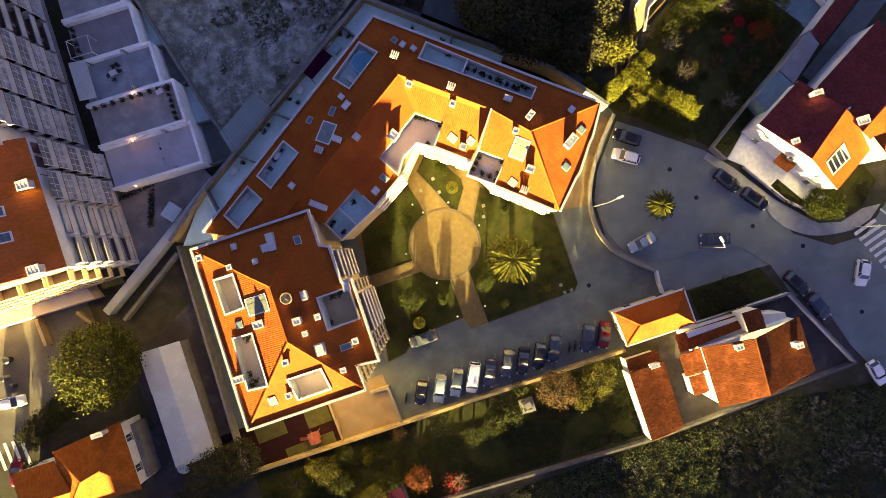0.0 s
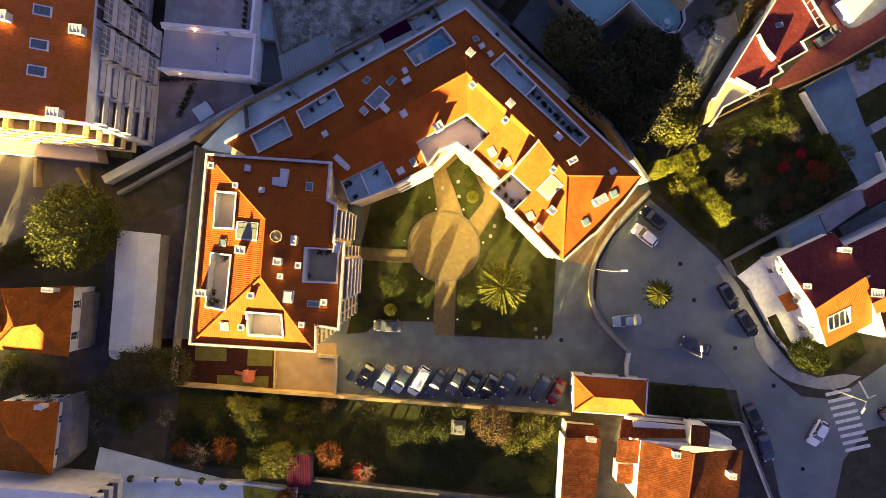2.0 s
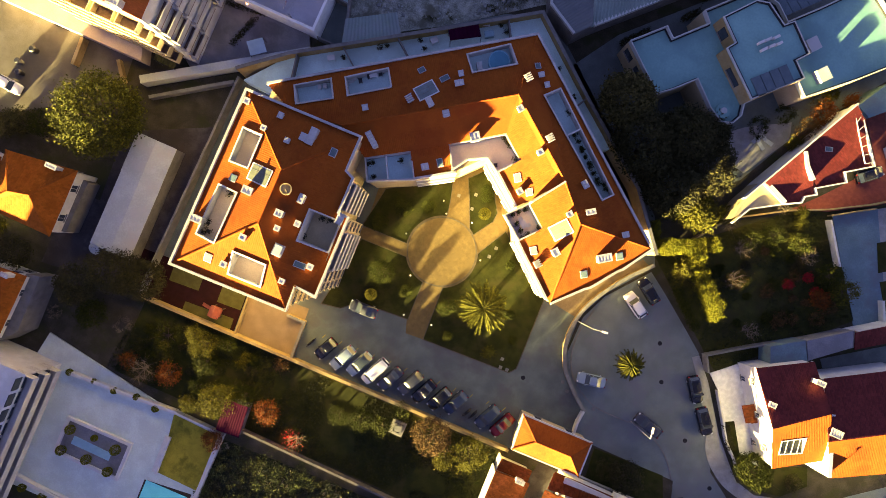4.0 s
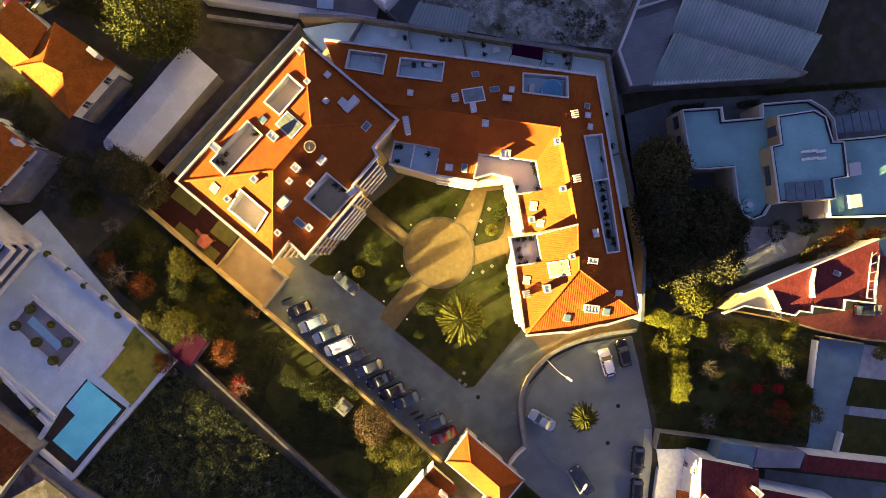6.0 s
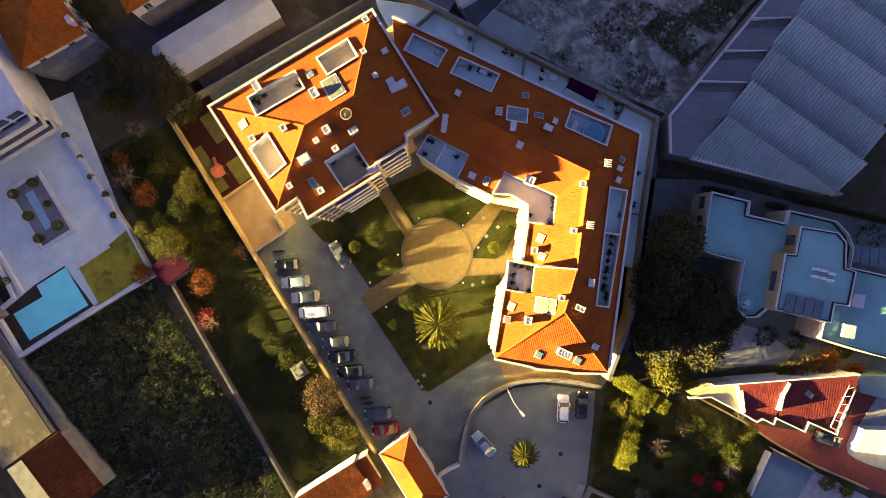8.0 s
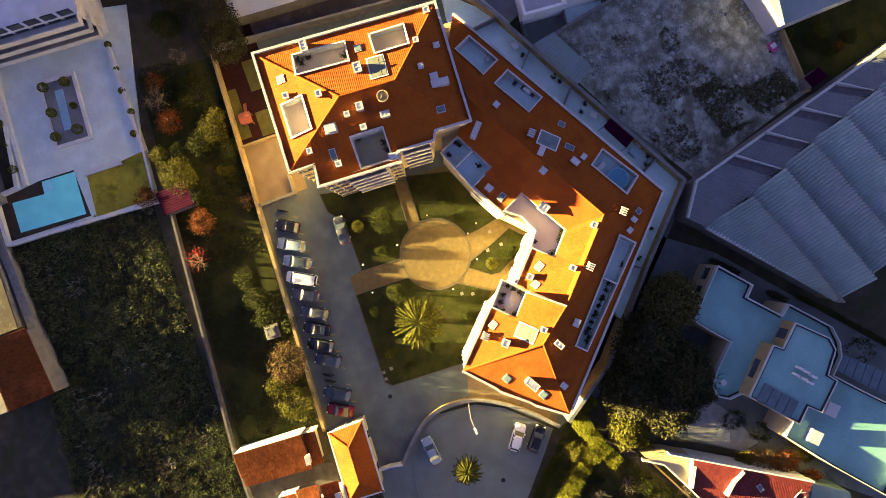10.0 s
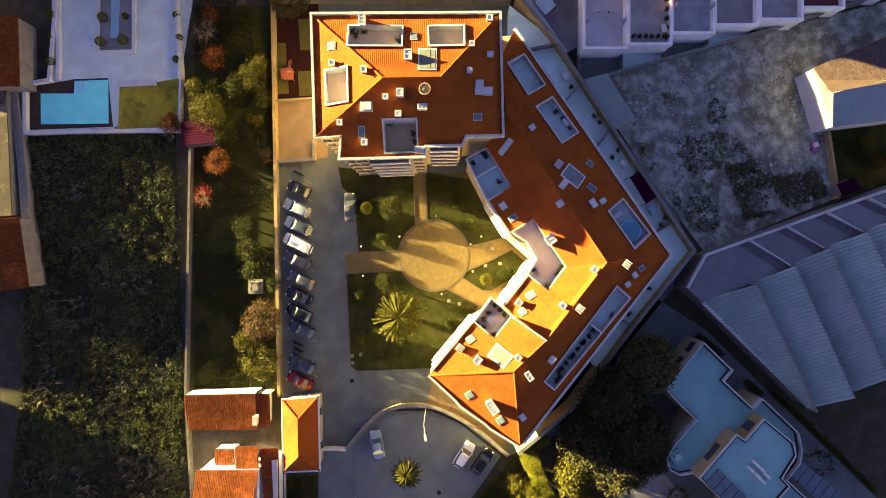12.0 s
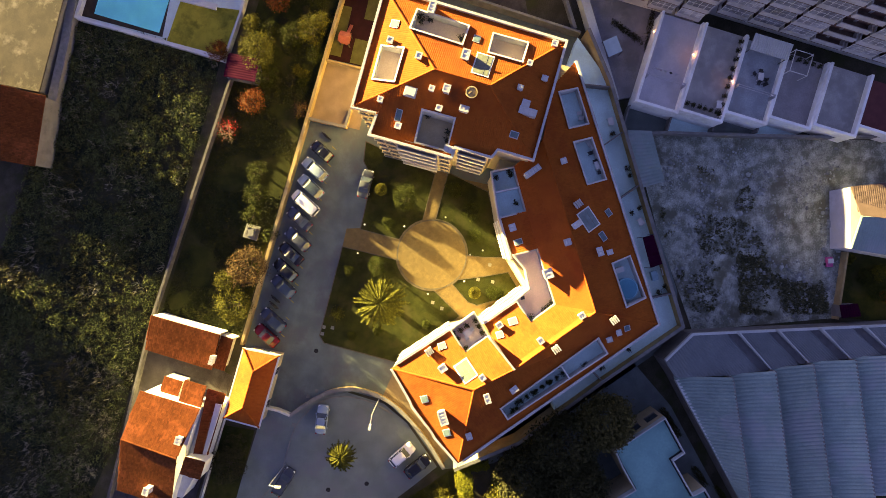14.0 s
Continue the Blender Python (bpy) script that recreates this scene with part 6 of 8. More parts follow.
def palm(x, y, h, r, n, label, trunk_r=0.3, name="palm_tree"):
    """A palm: ringed trunk and arching fronds, each with two rows of leaflets."""
    th = thing(name, label, "palm tree")
    th.location = (x, y, 0)
    V, F = [], []
    for k in range(8):
        limb(V, F, (0, 0, -0.2 + (h + 0.2) * k / 8), (0, 0, -0.2 + (h + 0.2) * (k + 1) / 8), trunk_r * (1.08 if k % 2 else 1.0), trunk_r * 0.95, 9)
    raw("trunk", V, F, BARK, th)
    for k in range(n):
        a = k * 2.39996 + rng.uniform(-0.1, 0.1)
        lift = 1.15 - 1.25 * (k / n)
        L = r * rng.uniform(0.9, 1.1) * (0.8 + 0.2 * (k / n))
        out = Vector((math.cos(a), math.sin(a), 0))
        side = Vector((-out.y, out.x, 0))
        V, F = [], []
        prev = None
        for j in range(11):
            t = j / 10
            p = Vector((0, 0, h)) + out * (L * t * (1 - 0.12 * lift * t)) + Vector((0, 0, L * (lift * 0.55 * t - (0.25 + 0.45 * lift) * t * t - 0.12 * t * t)))
            if prev is not None:
                limb(V, F, prev, p, 0.035 * (1.2 - t), 0.03 * (1.1 - t), 3)
                for sg in (-1, 1):
                    for q in (0.12, 0.37, 0.62, 0.87):
                        b0 = prev.lerp(p, q)
                        ll = 0.085 * r * (0.45 + 1.2 * t * (1.15 - t) * 2)
                        tip = b0 + side * (sg * ll) + out * (ll * 0.75) + Vector((0, 0, -0.08 * r * rng.uniform(0.2, 1)))
                        w = out * (0.022 * r / 2.5 + 0.014)
                        i = len(V)
                        V += [tuple(b0 - w), tuple(b0 + w), tuple(tip)]
                        F += [(i, i + 1, i + 2)]
            prev = p
        raw("frond", V, F, FROND, th)
    return th


# courtyard
palm(9.45, -5.85, 3.2, 4.1, 62, "large date palm on the courtyard lawn", 0.45)
palm(13.2, -11.88, 0.6, 1.35, 22, "small fan palm on the lawn", 0.15)
palm(32.37, -4.62, 4.5, 2.4, 52, "palm tree in the middle of the turning circle", 0.28)
clipped(-6.76, -11.01, 0.95, "round clipped bush on the courtyard lawn", LEAF_YELLOW)
clipped(4.05, 7.22, 0.95, "round clipped bush on the small lawn", LEAF_YELLOW)
tree(-6.63, -6.85, 3.2, 1.7, LEAF_GREEN, "leafy round shrub tree on the lawn", 120, 12, 0.16, spread=0.25)
tree(4.66, -7.93, 2.8, 1.25, LEAF_GREEN, "leafy shrub tree beside the palm", 90, 12, 0.15, spread=0.22)
for p, r in (((-2.1, -8.59), 0.85), ((6.51, -12.09), 0.7), ((15.83, -8.77), 0.5), ((-4.18, 4.83), 1.0), ((-7.47, 3), 1.5), ((-9.84, -0.44), 1.2), ((10.92, 1.64), 0.6), ((13.85, -5.29), 0.6), ((3.45, 9.84), 0.9), ((2.87, 10.78), 0.8)):
    bush(p[0], p[1], r, r * 1.3, LEAF_GREEN, "low leafy shrub on the courtyard lawn", 40 + int(20 * r))

# gardens south of the parking
for p, h, r, m, lb, n in (
        ((-32.23, -29.2), 3.0, 2.2, LEAF_GREEN, "sparse green garden tree in the garden", 60), ((-26.46, -28.01), 3.4, 1.9, LEAF_YELLOW, "yellow-green garden tree in the garden", 90), ((-28.32, -27.16), 3.0, 1.1, LEAF_YELLOW, "yellow-green garden tree in the garden", 45), ((-25.44, -30.56), 3.0, 1.8, LEAF_GREEN, "green garden tree in the garden", 70),
        ((-29.6, -34.13), 3.0, 1.7, LEAF_ORANGE, "rust-coloured persimmon tree in the garden", 90), ((-35.98, -34.81), 2.4, 1.0, LEAF_ORANGE, "small orange garden tree in the garden", 40), ((-21.1, -34.4), 4.6, 2.6, LEAF_YELLOW, "large yellow-green garden tree beside the shed", 190), ((-24.93, -34.3), 2.4, 1.2, LEAF_GREEN, "small green citrus tree in the garden", 60),
        ((-25.01, -37.1), 2.6, 1.2, LEAF_YELLOW, "small yellow citrus tree in the garden", 60), ((-13.88, -33.44), 3.0, 1.8, LEAF_ORANGE, "rust-coloured autumn tree in the garden", 90), ((-3.86, -29.45), 2.6, 1.3, LEAF_GREEN, "small green fruit tree in the garden", 60), ((-0.29, -28.76), 2.4, 1.7, LEAF_GREEN, "low green fruit tree in the garden", 80),
        ((2.87, -28.5), 2.2, 1.2, LEAF_GREEN, "low green fruit tree in the garden", 50), ((10.37, -26.33), 4.4, 2.9, LEAF_BROWN, "broad brown-leaved autumn tree", 190), ((13.47, -29.18), 3.0, 1.4, LEAF_YELLOW, "green-yellow garden tree in the garden", 70), ((16.34, -26.48), 3.8, 2.5, LEAF_YELLOW, "olive-green tree by the wall", 170),
        ((4.55, -24.94), 2.2, 1.0, LEAF_GREEN, "small sparse fruit tree in the garden", 30), ((-14.65, -26.2), 2.0, 1.1, LEAF_BROWN, "sparse brown shrub tree in the garden", 30), ((-17.96, -32.59), 2.8, 1.6, LEAF_GREEN, "green tree behind the shed", 70), ((-23.37, -26.63), 2.4, 1.0, LEAF_GREEN, "small green tree by the wall", 40)):
    tree(p[0], p[1], h, r, m, lb, n, 14, 0.17, spread=0.3)
tree(-33.43, -35.15, 3.2, 2.3, LEAF_BROWN, "bare twiggy garden tree in the garden", 10, 8, 0.12, bare=26)
tree(-8.15, -35.6, 2.6, 1.5, LEAF_RED, "nearly bare dark red tree", 24, 8, 0.12, bare=14)
# west
tree(-52.19, -2.76, 10.0, 6.0, LEAF_OAK, "large dense evergreen tree beside the villa", 620, 16, 0.26, trunk=0.4, spread=0.45)
for p, h, r, m, n in (((-62.34, -7.8), 3.2, 1.8, LEAF_GREEN, 90), ((-41.66, -22.81), 7.0, 3.2, LEAF_DARK, 280), ((-37.8, -22.25), 6.2, 3.0, LEAF_DARK, 260), ((-43.62, -30.39), 3.8, 2.0, LEAF_GREEN, 120), ((-46.42, -27.09), 6.5, 3.0, LEAF_DARK, 260),
                      ((-65.4, -8.65), 3.0, 2.0, LEAF_DARK, 110), ((-57.39, -26.44), 5.0, 2.2, LEAF_DARK, 150), ((-62.59, -24.37), 2.4, 1.2, LEAF_YELLOW, 50), ((-64.3, -26.92), 3.2, 2.2, LEAF_DARK, 110), ((-68.13, -16.12), 4.0, 2.2, LEAF_GREEN, 120), ((-67.29, -9.95), 3.5, 2.0, LEAF_DARK, 110)):
    tree(p[0], p[1], h, r, m, "dense dark garden tree in the garden" if m is LEAF_DARK else "green garden tree beside the villa", n, 14, 0.2, spread=0.35)
bush(-39.25, -30.66, 1.3, 1.6, TWIG, "pale dry pampas grass in the garden", 30, 8)
bush(-49.57, -32.99, 1.0, 1.2, TWIG, "pale dry shrub beside the yard", 20, 8)

# park of the modern building, gardens in the north-east
for p, h, r, m, n in (((16.14, 29.97), 9.5, 4.3, LEAF_OLIVE, 420), ((21.36, 25.38), 9.0, 4.6, LEAF_DARK, 440), ((25.81, 28.25), 9.0, 4.3, LEAF_DARK, 420), ((26.82, 21.62), 8.0, 4.0, LEAF_DARK, 360), ((31.02, 26.25), 7.5, 3.6, LEAF_DARK, 320), ((29.64, 31.35), 6.0, 2.6, LEAF_DARK, 200),
                      ((32.72, 20.09), 5.5, 2.5, LEAF_YELLOW, 210), ((29.44, 19.79), 4.0, 1.8, LEAF_GREEN, 100)):
    tree(p[0], p[1], h, r, m, "tall dark evergreen tree beside the modern building" if m is LEAF_DARK else "tall olive-brown tree beside the modern building" if m is LEAF_OLIVE else "sunlit tree at the garden's edge", n, 15, 0.27, trunk=0.3, spread=0.42)
for p, h, r, m, n in (((42.38, 20.2), 2.8, 1.4, LEAF_GREEN, 60), ((45, 22.04), 2.6, 1.5, LEAF_GREEN, 60), ((49.67, 22.47), 2.8, 1.6, LEAF_GREEN, 80), ((55.69, 19.89), 3.0, 2.0, LEAF_GREEN, 110), ((58.4, 18.54), 3.0, 1.9, LEAF_YELLOW, 90), ((55.69, 16.05), 2.4, 1.3, LEAF_ORANGE, 80),
                      ((43.67, 38.58), 3.4, 1.9, LEAF_BROWN, 90), ((44.47, 41.69), 3.6, 1.8, LEAF_ORANGE, 90), ((47.72, 45.19), 3.0, 1.1, LEAF_ORANGE, 50), ((42.91, 35.98), 2.6, 1.2, LEAF_YELLOW, 60), ((37.43, 22.05), 2.6, 1.3, LEAF_YELLOW, 60), ((34.74, 11.43), 3, 1.5, LEAF_YELLOW, 70)):
    tree(p[0], p[1], h, r, m, "low garden tree with " + {LEAF_GREEN: "green", LEAF_YELLOW: "yellow-green", LEAF_ORANGE: "rust-coloured", LEAF_BROWN: "brown"}[m] + " leaves", n, 13, 0.17, spread=0.28)
for p in ((41.76, 18.31), (47.77, 7.37), (38.32, 21.19), (51.5, 21.03), (44.55, 26.86), (42.63, 13.52)):
    tree(p[0], p[1], 2.6, 1.6, LEAF_BROWN, "bare twiggy garden shrub tree", 8, 8, 0.1, bare=16)
for p in ((50.87, 16.31), (53.27, 18.56), (55.4, 16.77)):
    bush(p[0], p[1], 0.8, 1.1, LEAF_RED, "red flowering bush in the garden", 40)
for p in ((48.83, 25.48), (49.02, 22.73), (48.26, 26.92)):
    palm(p[0], p[1], 1.3, 1.5, 26, "yellowish garden yucca palm", 0.12)
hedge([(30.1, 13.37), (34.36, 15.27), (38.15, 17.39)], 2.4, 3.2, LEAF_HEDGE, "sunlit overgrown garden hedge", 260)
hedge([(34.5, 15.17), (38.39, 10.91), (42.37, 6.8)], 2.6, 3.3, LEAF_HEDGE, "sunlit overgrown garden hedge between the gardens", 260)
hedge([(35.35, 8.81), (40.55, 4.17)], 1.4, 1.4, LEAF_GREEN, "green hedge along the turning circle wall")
# bright leaves added where sun falls on the bare end of the wall
hedge([(27.53, 16.6), (29.24, 13.97), (30.25, 12.44)], 0.9, 3.2, LEAF_HEDGE, "yellow leaf strip standing in for the sunlit boundary wall's end", 200)
hedge([(12.38, 39.35), (15.5, 42.98)], 0.9, 1.6, LEAF_DARK, "dark hedge along the factory wall", 110)
hedge([(19.45, 46.58), (21.46, 48.88)], 0.9, 1.6, LEAF_DARK, "dark hedge along the factory wall", 110)
hedge([(21.2, 50.64), (26.49, 56.49), (31.34, 61.4), (35.9, 65.87)], 0.7, 1.6, LEAF_GREEN, "green hedge along the factory wall", 90)
for p, r, m in (((36.81, 36.42), 1.6, LEAF_GREEN), ((39.71, 40.02), 1.6, LEAF_GREEN), ((43.78, 44.08), 1.6, LEAF_YELLOW), ((45.16, 45.77), 1.0, LEAF_YELLOW), ((31.53, 57.25), 2.4, LEAF_GREEN), ((61.19, 33.16), 1.2, LEAF_YELLOW), ((63.64, 35.17), 1.1, LEAF_YELLOW)):
    bush(p[0], p[1], r, r * 1.2, m, "rounded shrub beside the modern building", 60)
zone("garden_north_east", [(29.86, 12.66), (34.34, 15.74), (47.14, 27.16), (52.57, 29.3), (62.66, 15.42), (46.29, -0.47)], 0.05, GRASS_B, "shaded rough garden lawn", "garden")
zone("yard_modern", [(5.99, 31.87), (11.69, 40.91), (41.77, 71.47), (58.4, 60.05), (42.36, 36.86), (37.94, 28.17), (30.65, 21.48), (24.51, 17.2)], 0.03, LANE, "grey asphalt yard round the modern building", "yard")
zone("park_path", [(33.73, 30.54), (32.81, 33.83), (35.28, 35.86), (41.55, 39.54), (42.36, 36.86), (37.93, 29.24)], 0.04, PAVE, "grey paved seating place", "patio")
grow = random.Random(77)
for k in range(30):
    x, y = lerp2(lerp2((38.5, 12.5), (52.0, 27.0), grow.random()), lerp2((46.0, 3.0), (60.5, 16.0), grow.random()), grow.random())
    m = grow.choice((LEAF_GREEN, LEAF_GREEN, LEAF_YELLOW, LEAF_BROWN, LEAF_DARK))
    r = grow.uniform(0.45, 1.15)
    bush(x, y, r, r * 1.2, m, "low " + {LEAF_GREEN: "green", LEAF_YELLOW: "yellow-green", LEAF_BROWN: "brown", LEAF_DARK: "dark"}[m] + " shrub in the rough garden", int(26 + 26 * r), 10, 0.13)
for k in range(26):
    x, y = grow.uniform(-37, -16), grow.uniform(-37, -27)
    m = grow.choice((LEAF_GREEN, LEAF_GREEN, LEAF_YELLOW, LEAF_DARK))
    r = grow.uniform(0.4, 1.0)
    bush(x, y, r, r * 1.3, m, "low " + {LEAF_GREEN: "green", LEAF_YELLOW: "yellow-green", LEAF_DARK: "dark"}[m] + " shrub in the kitchen garden", int(24 + 26 * r), 10, 0.13)
# corner house, verge, pool villa
tree(56.67, -11.96, 3.6, 2.9, LEAF_GREEN, "large round clipped tree at the corner garden", 330, 14, 0.17, spread=0.25)
bush(63.65, -11.16, 1.3, 1.5, LEAF_DARK, "dark round shrub in the front garden", 60)
hedge([(50.8, -7.12), (52.99, -10.25)], 1.2, 0.9, LEAF_DARK, "dark clipped hedge in the front garden", 160)
tree(39.38, -20.54, 2.8, 2.6, LEAF_DARK, "low dark spreading tree on the verge", 150, 14, 0.2)
bush(36.73, -20.74, 2.0, 1.4, LEAF_DARK, "dark shrub on the verge", 60)
for p, r in (((-39.92, -51.57), 0.75), ((-39.91, -48.17), 0.75), ((-35.88, -51.31), 0.75), ((-36.14, -47.97), 0.5), ((-32.19, -51.71), 0.72), ((-32.42, -48.19), 0.8), ((-43.02, -59.2), 0.6), ((-39.71, -59.19), 0.6), ((-36.33, -59.28), 0.6), ((-32.93, -59.29), 0.4), ((-29.11, -59.35), 0.65), ((-36.33, -40.19), 0.5), ((-32.87, -39.68), 0.5), ((-29.53, -40.11), 0.55), ((-39.81, -40.17), 0.4), ((-43.66, -40.36), 0.5)):
    clipped(p[0], p[1], r, "small clipped ball in the white planter", LEAF_HEDGE, 700, 0.45)
tree(-19.57, -40.49, 2.6, 1.5, LEAF_ORANGE, "orange shrub tree at the pool lawn", 90, 12, 0.15, spread=0.25)


# ---- rough growth ----
TUFT_DARK = mat("garden grass blades", (0.03615, 0.04016, 0.01125), (0.01928, 0.0241, 0.007229), 1.0, 0.7, island=0.5)


LOT_WEED = mat("brownish lot weeds", (0.1275, 0.123, 0.06), (0.075, 0.075, 0.039), 1.0, 0.85, island=0.5)
LEAF_FIELD = mat("broad field weed leaves", (0.098, 0.118, 0.042), (0.05, 0.063, 0.025), 1.0, 0.95, island=0.45, spec=0.05)


def mounds(name, poly, n, r0, material, label, seed):
    """Low leafy mounds of weeds, one sheet of stuff."""
    r = random.Random(seed)
    xs, ys = [p[0] for p in poly], [p[1] for p in poly]
    V, F = [], []
    for _ in range(n):
        x, y = r.uniform(min(xs), max(xs)), r.uniform(min(ys), max(ys))
        inside = False
        for (x0, y0), (x1, y1) in zip(poly, poly[1:] + poly[:1]):
            if (y0 > y) != (y1 > y) and x < x0 + (x1 - x0) * (y - y0) / (y1 - y0):
                inside = not inside
        k = noise.noise(Vector((x * 0.09, y * 0.09, seed * 1.7)))
        if not inside or k < -0.12:
            continue
        rad = r0 * r.uniform(0.5, 1.5) * (1 + k)
        for _ in range(int(48 * rad / r0)):
            a, q = r.uniform(0, 6.283), r.uniform(0, 1) ** 0.5
            leaf(V, F, Vector((x + rad * q * math.cos(a), y + rad * q * math.sin(a), 0.08 + rad * 0.8 * (1 - q * q) * r.uniform(0.5, 1.0))), 0.12 * r.uniform(0.6, 1.5))
    return tagged(raw(name, V, F, material), label, "weeds", kind="stuff")


def tufts(name, poly, n, h, w, material, label, seed, patch=0.0):
    """Blades in tufts scattered over an outline."""
    r = random.Random(seed)
    xs, ys = [p[0] for p in poly], [p[1] for p in poly]
    V, F = [], []
    while n > 0:
        x, y = r.uniform(min(xs), max(xs)), r.uniform(min(ys), max(ys))
        n -= 1
        inside = False
        for (x0, y0), (x1, y1) in zip(poly, poly[1:] + poly[:1]):
            if (y0 > y) != (y1 > y) and x < x0 + (x1 - x0) * (y - y0) / (y1 - y0):
                inside = not inside
        if not inside or noise.noise(Vector((x * 0.16, y * 0.16, seed))) < patch:
            continue
        k = r.uniform(0.5, 1.4)
        for _ in range(5):
            a = r.uniform(0, 6.283)
            d = Vector((math.cos(a), math.sin(a), 0))
            s = Vector((-d.y, d.x, 0)) * w * k
            b = Vector((x, y, 0)) + d * 0.08
            t = b + d * (h * k * r.uniform(0.3, 0.9)) + Vector((0, 0, h * k * r.uniform(0.5, 1.0)))
            i = len(V)
            V += [tuple(b - s), tuple(b + s), tuple(t)]
            F.append((i, i + 1, i + 2))
    return tagged(raw(name, V, F, material), label, "grass", kind="stuff")


DRY_LIT = mat("dry grass and sunlit speck blades", (0.24, 0.215, 0.14), (0.14, 0.125, 0.085), 1.0, 0.8, island=0.4)
TUFT = mat("field grass blades", (0.075, 0.070, 0.022), (0.032, 0.032, 0.012), 1.0, 0.7, island=0.6)
field_plan = [(-17.84, -63.78), (-18.95, -40.63), (41.86, -38.47), (63.67, -41.26), (61.27, -68.44), (17.54, -63.81)]
mounds("field_weeds", field_plan, 2300, 0.75, LEAF_FIELD, "dense leafy weeds covering the field", 41)
tufts("dry_grass", [(33, -39.5), (41.9, -39), (62, -42), (61, -52), (40, -50), (30, -44)], 2600, 0.45, 0.06, DRY_LIT, "pale dry grass at the field's corner", 43, 0.0)
tufts("field_grass", field_plan, 22000, 0.40, 0.04, TUFT, "tall rough grass and weeds of the field", 3, -0.25)
tufts("field_weeds", field_plan, 9000, 0.7, 0.08, TUFT, "broad-leaved weeds standing in the field", 5, 0.05)
# pale blades over the whole field: sunlit weed tips put in as colour
tufts("dry_grass", field_plan, 4200, 0.75, 0.06, DRY_LIT, "pale blades standing in for sunlit specks on the field weeds", 21, 0.12)
tufts("lot_weeds", [(-12.45, 31.75), (-19.74, 36.49), (-19.57, 46.91), (-14.14, 56.79), (-9.12, 59.71), (-0.92, 41.17)], 4200, 0.3, 0.09, LOT_WEED, "dark weeds growing through the lot", 9, 0.06)
zone("garden_lawn", [(-37.97, -25.87), (20.91, -25.16), (20.91, -37.68), (-37.97, -37.71)], 0.03, GRASS, "rough dark garden lawn", "garden")
tufts("garden_grass", [(-38.41, -25.79), (20.73, -24.9), (20.73, -37.5), (-39.28, -37.53)], 16000, 0.25, 0.05, TUFT_DARK, "rough garden grass", 11, -0.1)
tufts("garden_grass", [(30.58, 12.16), (47.43, 26.96), (52.68, 28.69), (62.3, 15.66), (46.29, -0.47)], 9000, 0.3, 0.05, TUFT_DARK, "rough grass in the garden", 13, -0.2)


# ---- vehicles ----
def paint(name, c, rough=0.25):
    m = mat(name, c, tuple(v * 0.93 for v in c), 2.0, rough)
    m.node_tree.nodes["Principled BSDF"].inputs["Coat Weight"].default_value = 0.6
    return m


CAR_WHITE, CAR_BLACK = paint("white car paint", (0.75, 0.75, 0.75)), paint("black car paint", (0.012, 0.012, 0.014))
CAR_BLUE, CAR_GREY, CAR_RED, CAR_PALE = paint("dark blue car paint", (0.03, 0.05, 0.08)), paint("dark grey car paint", (0.06, 0.066, 0.075)), paint("red car paint", (0.135, 0.0054, 0.00675)), paint("pale blue car paint", (0.225, 0.315, 0.39))
RUBBER = mat("tyre rubber", (0.02, 0.02, 0.02), (0.014, 0.014, 0.014), 0.3, 0.9)
LAMP_R = mat("red tail light", (0.35, 0.01, 0.01), (0.28, 0.01, 0.01), 0.2, 0.2)
LAMP_W = mat("clear headlight", (0.7, 0.7, 0.68), (0.6, 0.6, 0.6), 0.2, 0.1)


def loft(rows):
    """A body from cross-sections (x, half width at foot, half width at top, foot, top)."""
    bm = bmesh.new()
    rings = []
    for x, wf, wt, z0, z1 in rows:
        pts = ((-wf, z0), (-wf * 1.02, z0 + (z1 - z0) * 0.55), (-wt, z1 - 0.06), (-wt * 0.8, z1), (wt * 0.8, z1), (wt, z1 - 0.06), (wf * 1.02, z0 + (z1 - z0) * 0.55), (wf, z0))
        rings.append([bm.verts.new((x, y, z)) for y, z in pts])
    for a, b in zip(rings, rings[1:]):
        for i in range(8):
            j = (i + 1) % 8
            bm.faces.new((a[i], b[i], b[j], a[j]))
    bm.faces.new(rings[0])
    bm.faces.new(rings[-1][::-1])
    for f in bm.faces:
        f.smooth = True
    return bm


